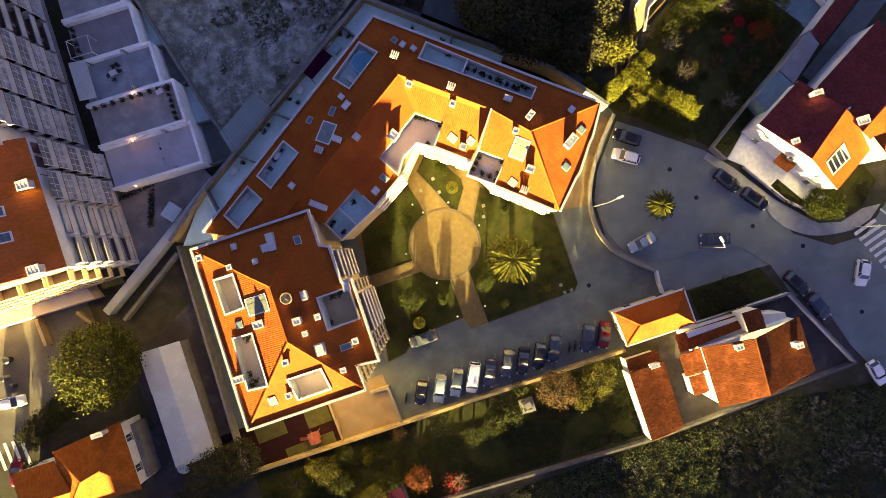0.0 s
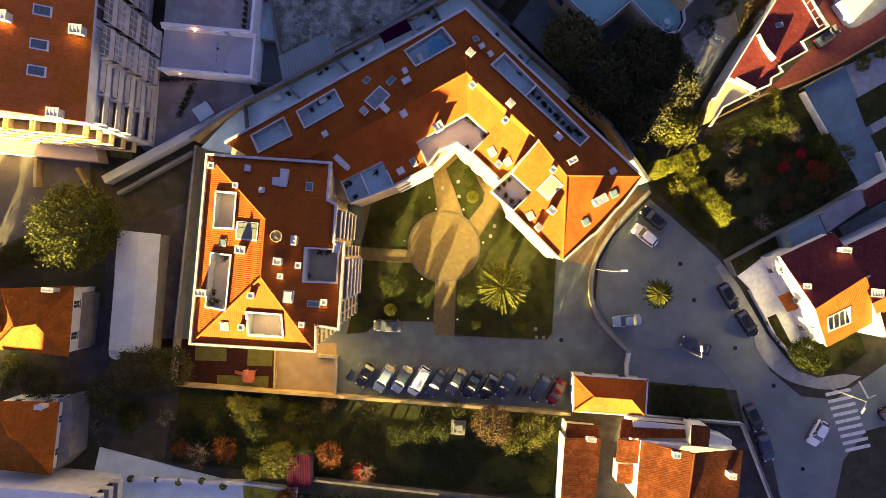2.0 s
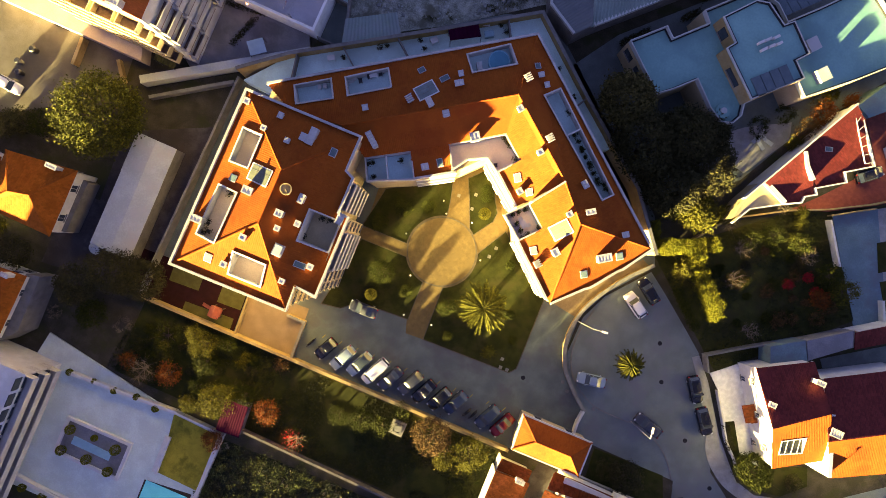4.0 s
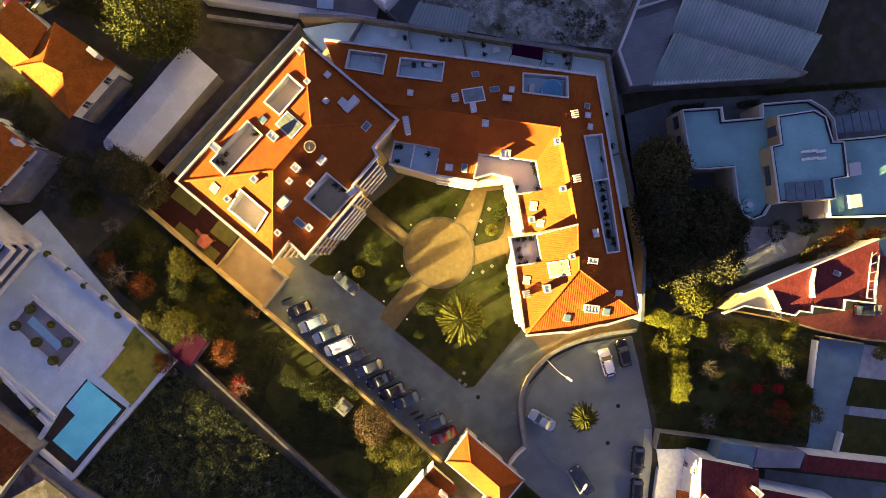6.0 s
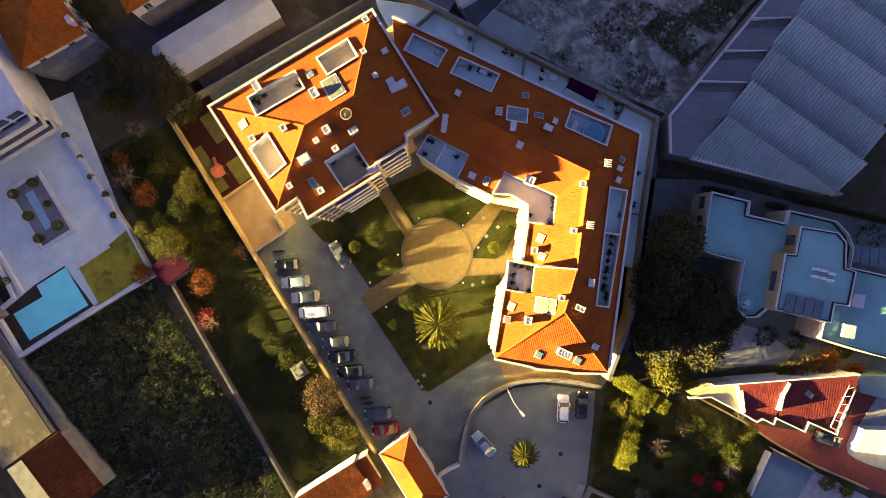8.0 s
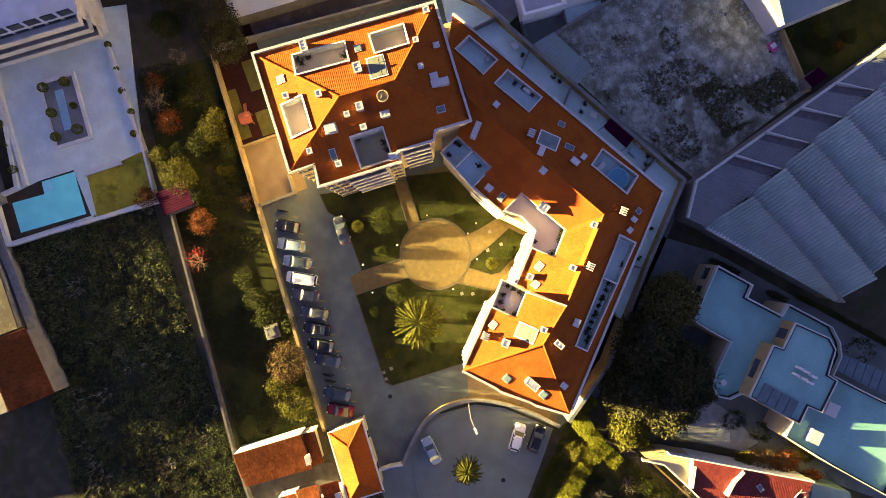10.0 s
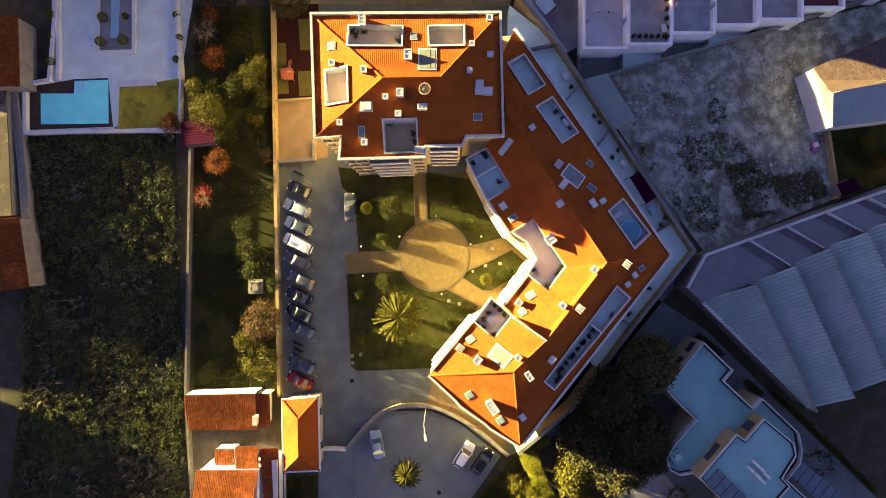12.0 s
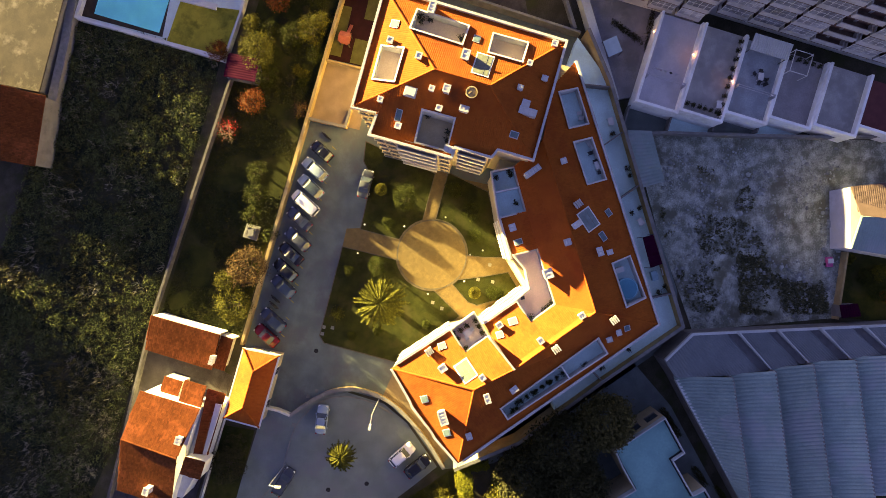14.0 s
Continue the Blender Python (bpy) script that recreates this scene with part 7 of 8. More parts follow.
def car(x, y, deg, material, label, L=4.3, W=1.76, kind="hatch", roof=None):
    """A parked car, its nose along deg; hatch, saloon or van."""
    th = thing("car" if kind != "van" else "van", label, "car" if kind != "van" else "van", "parked cars")
    th.matrix_world = pose(x, y, 0.03, 0, 0, deg)
    h, w = L / 2, W / 2
    top = 1.46 if kind != "van" else 1.9
    part("body", loft([(h, w * 0.70, w * 0.62, 0.35, 0.62), (h - 0.12, w * 0.86, w * 0.78, 0.22, 0.74), (h - 0.5, w * 0.97, w * 0.90, 0.2, 0.86), (h - 1.2, w, w * 0.94, 0.2, 0.97), (0, w, w * 0.95, 0.2, 0.98), (-h + 0.9, w, w * 0.94, 0.2, 1.0), (-h + 0.25, w * 0.95, w * 0.86, 0.22, 0.95), (-h, w * 0.80, w * 0.72, 0.35, 0.78)]), material, th)
    if kind == "saloon":
        g = [(h - 1.15, 0.80, 0.97), (h - 1.85, 0.66, top - 0.04), (-h + 1.45, 0.66, top - 0.05), (-h + 0.75, 0.76, 1.0)]
    elif kind == "van":
        g = [(h - 0.75, 0.84, 0.97), (h - 1.35, 0.76, top - 0.04), (-h + 0.2, 0.76, top - 0.05), (-h + 0.05, 0.84, 1.0)]
    else:
        g = [(h - 1.10, 0.82, 0.97), (h - 1.75, 0.68, top - 0.04), (-h + 0.65, 0.66, top - 0.05), (-h + 0.20, 0.78, 1.0)]
    bm = bmesh.new()
    lo = [(g[0][0], g[0][1] * W / 1.76), (g[3][0], g[3][1] * W / 1.76)]
    hi = [(g[1][0], g[1][1] * W / 1.76, g[1][2]), (g[2][0], g[2][1] * W / 1.76, g[2][2])]
    base = [bm.verts.new(v) for v in ((lo[0][0], -lo[0][1], 0.93), (lo[0][0], lo[0][1], 0.93), (lo[1][0], lo[1][1], 0.95), (lo[1][0], -lo[1][1], 0.95))]
    tops = [bm.verts.new(v) for v in ((hi[0][0], -hi[0][1], hi[0][2]), (hi[0][0], hi[0][1], hi[0][2]), (hi[1][0], hi[1][1], hi[1][2]), (hi[1][0], -hi[1][1], hi[1][2]))]
    for i in range(4):
        j = (i + 1) % 4
        bm.faces.new((base[i], base[j], tops[j], tops[i]))
    bm.faces.new(tops)
    bm.faces.new(base[::-1])
    part("glasshouse", bm, GLASS, th)
    rf = part("roof", loft([(hi[0][0] + 0.05, hi[0][1] * 0.92, hi[0][1] * 0.85, hi[0][2] - 0.06, hi[0][2] + 0.02), (hi[0][0] - 0.25, hi[0][1] * 1.03, hi[0][1] * 0.95, hi[0][2] - 0.06, hi[0][2] + 0.055), (hi[1][0] + 0.25, hi[1][1] * 1.03, hi[1][1] * 0.95, hi[1][2] - 0.06, hi[1][2] + 0.055), (hi[1][0] - 0.06, hi[1][1] * 0.94, hi[1][1] * 0.86, hi[1][2] - 0.06, hi[1][2] + 0.02)]), roof or material, th)
    for sx in (-1, 1):
        # pillars
        for (xa, ya, za), (xb, yb, zb) in (((lo[0][0], lo[0][1] * sx, 0.95), (hi[0][0], hi[0][1] * sx, hi[0][2])), ((lo[1][0], lo[1][1] * sx, 0.97), (hi[1][0], hi[1][1] * sx, hi[1][2])), ((0.05, lo[0][1] * sx, 0.95), (-0.05, hi[0][1] * sx, hi[0][2]))):
            V, F = [], []
            limb(V, F, (xa, ya, za), (xb, yb, zb), 0.05, 0.045, 4)
            raw("pillar", V, F, material, th)
        bm = bmesh.new()
        box(bm, h - 1.42, h - 1.27, sx * (w + 0.02) - 0.08, sx * (w + 0.02) + 0.08, 0.95, 1.08)
        part("mirror", bm, material, th)
        bm = bmesh.new()
        box(bm, h - 0.34, h - 0.08, sx * w * 0.66 - 0.14, sx * w * 0.66 + 0.14, 0.62, 0.765)
        part("headlight", bm, LAMP_W, th)
        bm = bmesh.new()
        box(bm, -h + 0.0, -h + 0.16, sx * w * 0.70 - 0.11, sx * w * 0.70 + 0.11, 0.72, 0.9)
        part("tail_light", bm, LAMP_R, th)
        for px in (h - 0.82, -h + 0.8):
            bm = bmesh.new()
            bmesh.ops.create_cone(bm, cap_ends=True, segments=16, radius1=0.31, radius2=0.31, depth=0.22, matrix=Matrix.Translation((px, sx * (w - 0.09), 0.29)) @ Matrix.Rotation(radians(90), 4, 'X'))
            wh = part("wheel", bm, RUBBER, th)
            bm = bmesh.new()
            bmesh.ops.create_cone(bm, cap_ends=True, segments=12, radius1=0.19, radius2=0.19, depth=0.24, matrix=Matrix.Translation((px, sx * (w - 0.09), 0.29)) @ Matrix.Rotation(radians(90), 4, 'X'))
            part("rim", bm, BRIGHT, wh)
    return th


for p, m, lb, L, kd, rf in (
        ((-9.69, -21.35), CAR_BLACK, "small black hatchback parked at the wall", 3.7, "hatch", None), ((-6.76, -21.56), CAR_PALE, "pale silver-blue estate car parked at the wall", 4.4, "hatch", None), ((-4.04, -21.39), CAR_PALE, "pale blue car with dark glass roof", 4.4, "hatch", GLASS), ((-1.43, -21.42), CAR_WHITE, "white van parked at the wall", 4.7, "van", None),
        ((1.16, -21.55), CAR_GREY, "slate grey saloon parked at the wall", 4.3, "saloon", None), ((4.21, -20.9), CAR_GREY, "grey hatchback parked at the wall", 4.3, "hatch", None), ((6.6, -21.22), CAR_BLACK, "black saloon parked at the wall", 4.2, "saloon", None), ((9.2, -21.29), CAR_BLACK, "black hatchback parked at the wall", 4.1, "hatch", None),
        ((11.7, -20.84), CAR_BLUE, "dark teal hatchback parked at the wall", 4.1, "hatch", None), ((17.01, -20.83), CAR_BLUE, "dark blue estate car parked at the wall", 4.3, "hatch", None), ((19.58, -21.08), CAR_RED, "dark red car parked near the gatehouse", 4.2, "saloon", None)):
    car(p[0], p[1], -114.8, m, lb, L, 1.76, kd, rf)
car(-6.92, -13.52, -177.4, CAR_GREY, "grey saloon parked beside the lawn", 4.4, 1.76, "saloon")
car(30.77, 3.94, 147.4, CAR_WHITE, "white hatchback parked in the turning circle", 4.3, 1.78)
car(31.71, 6.71, 145.2, CAR_BLACK, "black car parked in the turning circle", 4.3, 1.76)
car(29.22, -9.27, -169.4, CAR_PALE, "pale blue saloon parked beside the kerb", 4.4, 1.76, "saloon")
car(39.96, -12.04, 165.4, CAR_GREY, "grey estate car parked beside the kerb", 4.6, 1.78)
car(44.36, -4.14, -54.1, CAR_BLACK, "black car parked along the pavement", 4.3, 1.78)
car(47.57, -8, -51.9, CAR_BLACK, "black hatchback parked along the pavement", 4.4, 1.8)
car(49.85, -22.2, -60.5, CAR_BLACK, "black car parked beside the house wall", 4.3, 1.78)
car(52.09, -26.58, -68.9, CAR_BLUE, "dark car parked beside the house wall", 4.2, 1.76)
car(57.57, -38.79, -75.8, CAR_WHITE, "white hatchback parked at the street corner", 4.0, 1.74)
car(59.84, -23.57, -114.3, CAR_WHITE, "white car standing in the street", 4.1, 1.76)
car(70.82, -19.01, 34.6, CAR_BLACK, "dark car in the side street", 4.2, 1.76)
car(55.45, 36.74, 42.8, CAR_BLACK, "black car parked on the brick drive", 4.3, 1.76)
car(-72.5, -14.97, 80.5, CAR_RED, "bright red car in the western street", 4.2, 1.76)
car(-70.01, -4.31, -4.7, CAR_WHITE, "white car parked near the tower", 4.0, 1.74)


def motorbike(x, y, deg):
    th = thing("motorbike", "small dark motorbike parked between cars", "motorbike", "parked motorbikes")
    th.matrix_world = pose(x, y, 0.03, 0, 0, deg)
    for px in (0.62, -0.62):
        bm = bmesh.new()
        bmesh.ops.create_cone(bm, cap_ends=True, segments=14, radius1=0.3, radius2=0.3, depth=0.12, matrix=Matrix.Translation((px, 0, 0.3)) @ Matrix.Rotation(radians(90), 4, 'X'))
        part("wheel", bm, RUBBER, th)
    part("body", loft([(0.6, 0.08, 0.08, 0.55, 0.85), (0.25, 0.16, 0.15, 0.35, 0.9), (-0.2, 0.17, 0.14, 0.35, 0.78), (-0.75, 0.12, 0.1, 0.55, 0.8)]), CAR_BLACK, th)
    part("seat", loft([(0.1, 0.12, 0.1, 0.76, 0.86), (-0.6, 0.14, 0.12, 0.76, 0.9)]), RUBBER, th)
    bm = bmesh.new()
    box(bm, 0.5, 0.56, -0.36, 0.36, 0.98, 1.03)
    part("handlebar", bm, METAL, th)


for p in ((13.91, -21.52), (14.88, -21.47), (-12.17, -21.52)):
    motorbike(p[0], p[1], -114.8)


# ---- street lamps ----
def street_lamp(base, head, h=8.0):
    th = thing("street_lamp", "grey metal street lamp with an arm", "street lamp", "street lamps")
    th.location = (base[0], base[1], 0)
    V, F = [], []
    limb(V, F, (0, 0, -0.2), (0, 0, h), 0.09, 0.05, 8)
    raw("pole", V, F, BRIGHT, th)
    d = Vector((head[0] - base[0], head[1] - base[1]))
    V, F = [], []
    limb(V, F, (0, 0, h), (d.x, d.y, h + 0.35), 0.05, 0.04, 6)
    raw("arm", V, F, BRIGHT, th)
    bm = bmesh.new()
    solid(bm, rect(d.x, d.y, 0.85, 0.3, math.degrees(math.atan2(d.y, d.x))), h + 0.27, h + 0.42)
    part("lamp_head", bm, WHITE, th)


street_lamp((23.95, -1.92), (25.65, -1.69))
street_lamp((37.59, -12.66), (37.3, -11.43))
street_lamp((60.99, -16.62), (60.38, -17.78))

# ---- terraces: pool, furniture, plants ----
tp = thing("round_pool", "round blue pool on the roof terrace", "pool")
p = (-2.97, 25.64)
zp = min(plane_of(A_out) @ np.array([x, y, 1.0]) for x, y in h_pool) - 1.0
prism("pool_wall", arc(p[0], p[1], 1.45, 0, 348, 29), zp, zp + 0.95, mat("pale blue pool rim", (0.10, 0.42, 0.50), (0.08, 0.34, 0.42), 0.7, 0.4), tp)
prism("water", arc(p[0], p[1], 1.28, 0, 348, 29), zp + 0.9, zp + 0.97, mat("shaded pool water", (0.012, 0.26, 0.34), (0.010, 0.22, 0.30), 0.8, 0.2), tp)
q = (-4.94, 23.8)
prism("pool_steps", rect(q[0], q[1], 0.7, 1.6, DEG_A), zp, zp + 0.9, SHEETW, tp)


def floor_of(hole, poly, depth):
    g = plane_of(poly)
    return min(g @ np.array([x, y, 1.0]) for x, y in hole) - depth


def pot(x, y, z, r=0.3, m=None):
    th = thing("potted_plant", "leafy plant in a dark pot", "potted plant", "terrace pot plants")
    th.location = (x, y, z)
    bm = bmesh.new()
    bmesh.ops.create_cone(bm, cap_ends=True, segments=10, radius1=0.16, radius2=0.22, depth=0.4, matrix=Matrix.Translation((0, 0, 0.2)))
    part("pot", bm, METAL, th)
    V, F = leaf_cloud((0, 0, 0.65), r, r, 14, 8, 0.1, 0.1)
    raw("foliage", V, F, m or LEAF_GREEN, th)


def garden_table(x, y, z, deg):
    th = thing("terrace_table", "small white terrace table", "table", "terrace furniture")
    th.matrix_world = pose(x, y, z, 0, 0, deg)
    bm = bmesh.new()
    box(bm, -0.55, 0.55, -0.4, 0.4, 0.70, 0.74)
    part("tabletop", bm, WHITE, th)
    for sx in (-0.48, 0.48):
        for sy in (-0.33, 0.33):
            bm = bmesh.new()
            box(bm, sx - 0.03, sx + 0.03, sy - 0.03, sy + 0.03, 0, 0.70)
            part("leg", bm, WHITE, th)


def garden_chair(x, y, z, deg, m=None):
    th = thing("terrace_chair", "light plastic chair on the terrace", "chair", "terrace furniture")
    th.matrix_world = pose(x, y, z, 0, 0, deg)
    bm = bmesh.new()
    box(bm, -0.25, 0.25, -0.25, 0.25, 0.41, 0.45)
    part("seat", bm, m or WHITE, th)
    bm = bmesh.new()
    box(bm, -0.25, 0.25, 0.22, 0.27, 0.45, 0.9)
    part("backrest", bm, m or WHITE, th)
    for sx in (-0.21, 0.21):
        for sy in (-0.21, 0.21):
            bm = bmesh.new()
            box(bm, sx - 0.02, sx + 0.02, sy - 0.02, sy + 0.02, 0, 0.41)
            part("leg", bm, m or WHITE, th)


def lounger(x, y, z, deg):
    th = thing("sun_lounger", "pale sun lounger on the terrace", "sun lounger", "terrace furniture")
    th.matrix_world = pose(x, y, z, 0, 0, deg)
    bm = bmesh.new()
    box(bm, -0.95, 0.35, -0.3, 0.3, 0.28, 0.36)
    part("mattress", bm, SHEETW, th)
    raw("backrest", [(0.35, -0.3, 0.3), (0.35, 0.3, 0.3), (0.95, 0.3, 0.65), (0.95, -0.3, 0.65), (0.35, -0.3, 0.37), (0.35, 0.3, 0.37), (0.92, 0.3, 0.72), (0.92, -0.3, 0.72)], [(3, 2, 1, 0), (4, 5, 6, 7), (0, 1, 5, 4), (1, 2, 6, 5), (2, 3, 7, 6), (3, 0, 4, 7)], SHEETW, th)
    for sx in (-0.85, 0.3):
        for sy in (-0.25, 0.25):
            bm = bmesh.new()
            box(bm, sx - 0.03, sx + 0.03, sy - 0.03, sy + 0.03, 0, 0.28)
            part("leg", bm, WHITE, th)


z1, z2, z3, z4 = floor_of(h_o1, A_out, 1.1), floor_of(h_o2, A_out, 1.1), floor_of(h_b, B_out, 1.2), floor_of(h_e, east, 0.9)
for p in ((-23.54, 12.8), (-22.96, 13.22)):
    garden_chair(p[0], p[1], z1, 20)
lounger(-20.13, 15.23, z2, DEG_B + 90)
garden_table(-17.6, 17.22, z2, DEG_A)
for p in ((-18.02, 16.73), (-16.79, 17.73), (-18.87, 15.77)):
    garden_chair(p[0], p[1], z2, DEG_A, METAL)
for k in range(10):
    a, b = [(10.36, 20.88), (15.81, 16.33)]
    x, y = lerp2(a, b, k / 9 + 0.02 * (k % 3))
    pot(x, y, z3, 0.28 + 0.1 * (k % 3 == 0))
for p in ((17.04, 16.03), (16.63, 16.46), (9.35, 20.06), (8.37, 23.39)):
    pot(p[0], p[1], z3, 0.45)
zc_ = 10.6
for p in ((9.45, 5.38), (10.01, 6.1), (10.97, 7.53), (7.02, 7.64), (7.59, 8.29), (8.3, 8.94), (8.8, 6.1), (7.99, 6.8)):
    pot(p[0], p[1], zc_, 0.35, LEAF_YELLOW if p[0] > 3 else LEAF_GREEN)
garden_table(8.87, 7.16, zc_, DEG_B)
for p in ((8.24, 7.57), (9.55, 7.28)):
    garden_chair(p[0], p[1], zc_, DEG_B)
for p in ((2.41, 16.42), (1.86, 16.76), (4.43, 14.59), (2.81, 16.14)):
    pot(p[0], p[1], zc_, 0.45, LEAF_YELLOW)
garden_chair(2.28, 12.78, zc_, 30, METAL)
for p in ((-12.04, 4.69), (-13.36, 6.12), (-12.85, 6.46), (-9.54, 8.2)):
    pot(p[0], p[1], zc_, 0.35, LEAF_DARK)
for p in ((-15.04, -2.98), (-13.98, -2.84), (-16.34, -5.93)):
    pot(p[0], p[1], z4, 0.4, LEAF_DARK)
zt_ = floor_of(h_w1, west, 1.2)
for p in ((-27.94, -10.59), (-27.25, -10.19), (-26.54, -4.81), (-27.67, -9.29)):
    pot(p[0], p[1], zt_, 0.5, LEAF_DARK)
bm = bmesh.new()
a, b = lerp2(h_b[0], h_b[3], 0.38), lerp2(h_b[1], h_b[2], 0.38)
strip(bm, [a, b], 0.18, z3, z3 + 1.6)
part("terrace_divider", bm, WHITE, wing)
a, b = lerp2(c_cell[0], c_cell[3], 0.45), lerp2(c_cell[1], c_cell[2], 0.45)
bm = bmesh.new()
strip(bm, [a, b], 0.18, 10.4, 12.0)
part("terrace_divider", bm, WHITE, wing)

# ---- yard things ----
for z, pts in ((0.064, [(-32.24, -25.2), (-32.34, -23.63), (-24.49, -23.08), (-24.38, -24.82)]), (0.064, [(-35.97, -21.7), (-36.15, -19.08), (-31.35, -18.75), (-31.18, -21.36)]), (0.064, [(-27.91, -21.75), (-28.09, -18.96), (-24.26, -18.7), (-24.08, -21.48)])):
    tagged(prism("rubber_patch", pts, -0.1, z, OLIVE), "olive green rubber patch of the playground", "playground floor", kind="structure")
ps = thing("play_tower", "small red wooden play tower with slide", "play tower")
p = (-26.99, -22.86)
ps.location = (p[0], p[1], 0.06)
PINK = mat("faded red play boards", (0.32, 0.08, 0.048), (0.24, 0.064, 0.04), 0.5, 0.7)
for sx in (-0.7, 0.7):
    for sy in (-0.7, 0.7):
        bm = bmesh.new()
        box(bm, sx - 0.06, sx + 0.06, sy - 0.06, sy + 0.06, 0, 2.0)
        part("post", bm, BARK, ps)
bm = bmesh.new()
box(bm, -0.75, 0.75, -0.75, 0.75, 1.0, 1.08)
part("platform", bm, PINK, ps)
raw("roof", [(-0.85, -0.85, 1.9), (0.85, -0.85, 1.9), (0.85, 0.85, 1.9), (-0.85, 0.85, 1.9), (0, -0.85, 2.4), (0, 0.85, 2.4)], [(0, 4, 5, 3), (1, 2, 5, 4), (0, 1, 4), (2, 3, 5)], PINK, ps)
raw("slide", [(-0.8, -0.25, 1.05), (-0.8, 0.25, 1.05), (-2.7, 0.25, 0.15), (-2.7, -0.25, 0.15), (-0.8, -0.25, 0.95), (-0.8, 0.25, 0.95), (-2.7, 0.25, 0.05), (-2.7, -0.25, 0.05)], [(0, 1, 2, 3), (7, 6, 5, 4), (0, 3, 7, 4), (1, 5, 6, 2), (2, 6, 7, 3)], PINK, ps)
wl = thing("well", "square grey stone garden well", "well")
p = (5.23, -28.06)
wl.location = (p[0], p[1], 0)
bm = bmesh.new()
box(bm, -1.1, 1.1, -1.1, 1.1, -0.1, 0.35)
part("base", bm, STONE, wl)
bm = bmesh.new()
strip(bm, ccw(rect(0, 0, 1.3, 1.3)), 0.2, 0.35, 0.8, True)
part("kerb", bm, GREYWALL, wl)
bm = bmesh.new()
solid(bm, rect(0.1, 0.05, 1.1, 0.9, 14), 0.8, 0.88)
part("cover", bm, STONE, wl, "grey stone cover slab")
ra = thing("awning_shed", "dark red canvas awning behind the wing", "awning")
c = [(-10.93, 27.72), (-11.84, 29.13), (-8.16, 31.66), (-7.07, 30.1)]
ribbed(ra, [c[1], c[2], c[3], c[0]], 4.8, 5.1, 0.6, REDSHEET, "canvas")
for q in c:
    prism("post", rect(q[0], q[1], 0.08, 0.08), 2.6, 4.85, METAL, ra)
for p, deg in (((-7.3, 32.82), 20), ((-13.31, 27.41), 50), ((-26.2, 18.84), 30)):
    garden_table(p[0], p[1], 2.6, deg)
bx = thing("storage_box", "pale blue garden storage box beside the awning", "storage box")
prism("body", rect(-6.3, 31.6, 1.3, 0.8, DEG_A), 2.6, 3.4, mat("pale blue plastic", (0.16, 0.36, 0.42), (0.12, 0.29, 0.35), 0.6, 0.6), bx)
prism("lid", rect(-6.3, 31.6, 1.4, 0.9, DEG_A), 3.4, 3.48, mat("pale blue plastic lid", (0.20, 0.42, 0.48), (0.16, 0.35, 0.41), 0.6, 0.6), bx)
for p, r in (((-15.2, 26.6), 0.4), ((-14.2, 25.8), 0.3), ((-20.2, 23.2), 0.45), ((-19.4, 23.9), 0.3), ((-5.2, 33.6), 0.4), ((-4.2, 33.0), 0.35), ((5.2, 31.2), 0.3), ((9.0, 28.2), 0.35), ((-24.6, 19.6), 0.3), ((12.6, 24.6), 0.3)):
    pot(p[0], p[1], 2.6, r, LEAF_DARK)
for p in ((37.52, 34.89), (37.76, 35.68), (38.33, 34.22), (39.17, 35.13)):
    lounger(p[0], p[1], 0.05, rng.uniform(0, 180))

# ---- small things ----
DARKIRON = mat("cast iron", (0.035, 0.035, 0.037), (0.02, 0.02, 0.022), 0.3, 0.8, 0.3, metal=0.4)
for p in ((58.48, -29.44), (55.12, -34.21), (39.42, -5.24), (36.8, 0.1), (46.4, -11.98), (52.84, -17.14), (19.73, -13.28)):
    tagged(prism("manhole_cover", arc(p[0], p[1], 0.34, 0, 340, 17), -0.05, 0.045, DARKIRON), "round cast iron manhole cover", "manhole cover", "manhole covers", "structure")
for p in ((15.88, -13.21), (15.61, -11.95), (16.94, -13.17), (-0.69, 8.25), (1.98, 7.2), (1.66, 9.43), (7.85, 3.19), (7.38, 1.59), (25.56, -11.41), (26.71, -12.4), (31.52, -13.24)):
    tagged(prism("drain_cover", rect(p[0], p[1], 0.5, 0.5, 5), -0.05, 0.125, STONE), "small square stone drain cover", "drain cover", "drain covers", "structure")
YEL = mat("faded yellow paint", (0.45, 0.34, 0.06), (0.30, 0.24, 0.06), 0.4, 0.8)
for k in range(12):
    a, b = [(-10.79, -19.91), (19, -18.88)]
    x, y = lerp2(a, b, k / 11)
    tagged(prism("bay_mark", rect(x, y, 0.7, 0.12, -114.8), -0.05, 0.036, YEL), "faded yellow parking bay mark", "road marking", "parking bay marks", "structure")
    
# garden lamps on the lawns
for p in ((-2.46, -5.95), (-0.95, -11.83), (3.54, -11.54), (6.33, 0.49), (-1.3, 4.9), (2.85, 5.23), (-2.48, 6.53), (-5.65, -0.38)):
    th = thing("garden_lamp", "small white bollard lamp on the lawn", "garden lamp", "garden lamps")
    th.location = (p[0], p[1], 0.1)
    bm = bmesh.new()
    bmesh.ops.create_cone(bm, cap_ends=True, segments=8, radius1=0.05, radius2=0.05, depth=0.4, matrix=Matrix.Translation((0, 0, 0.2)))
    part("post", bm, METAL, th)
    bm = bmesh.new()
    bmesh.ops.create_uvsphere(bm, u_segments=10, v_segments=6, radius=0.14, matrix=Matrix.Translation((0, 0, 0.5)))
    part("globe", bm, WHITE, th)


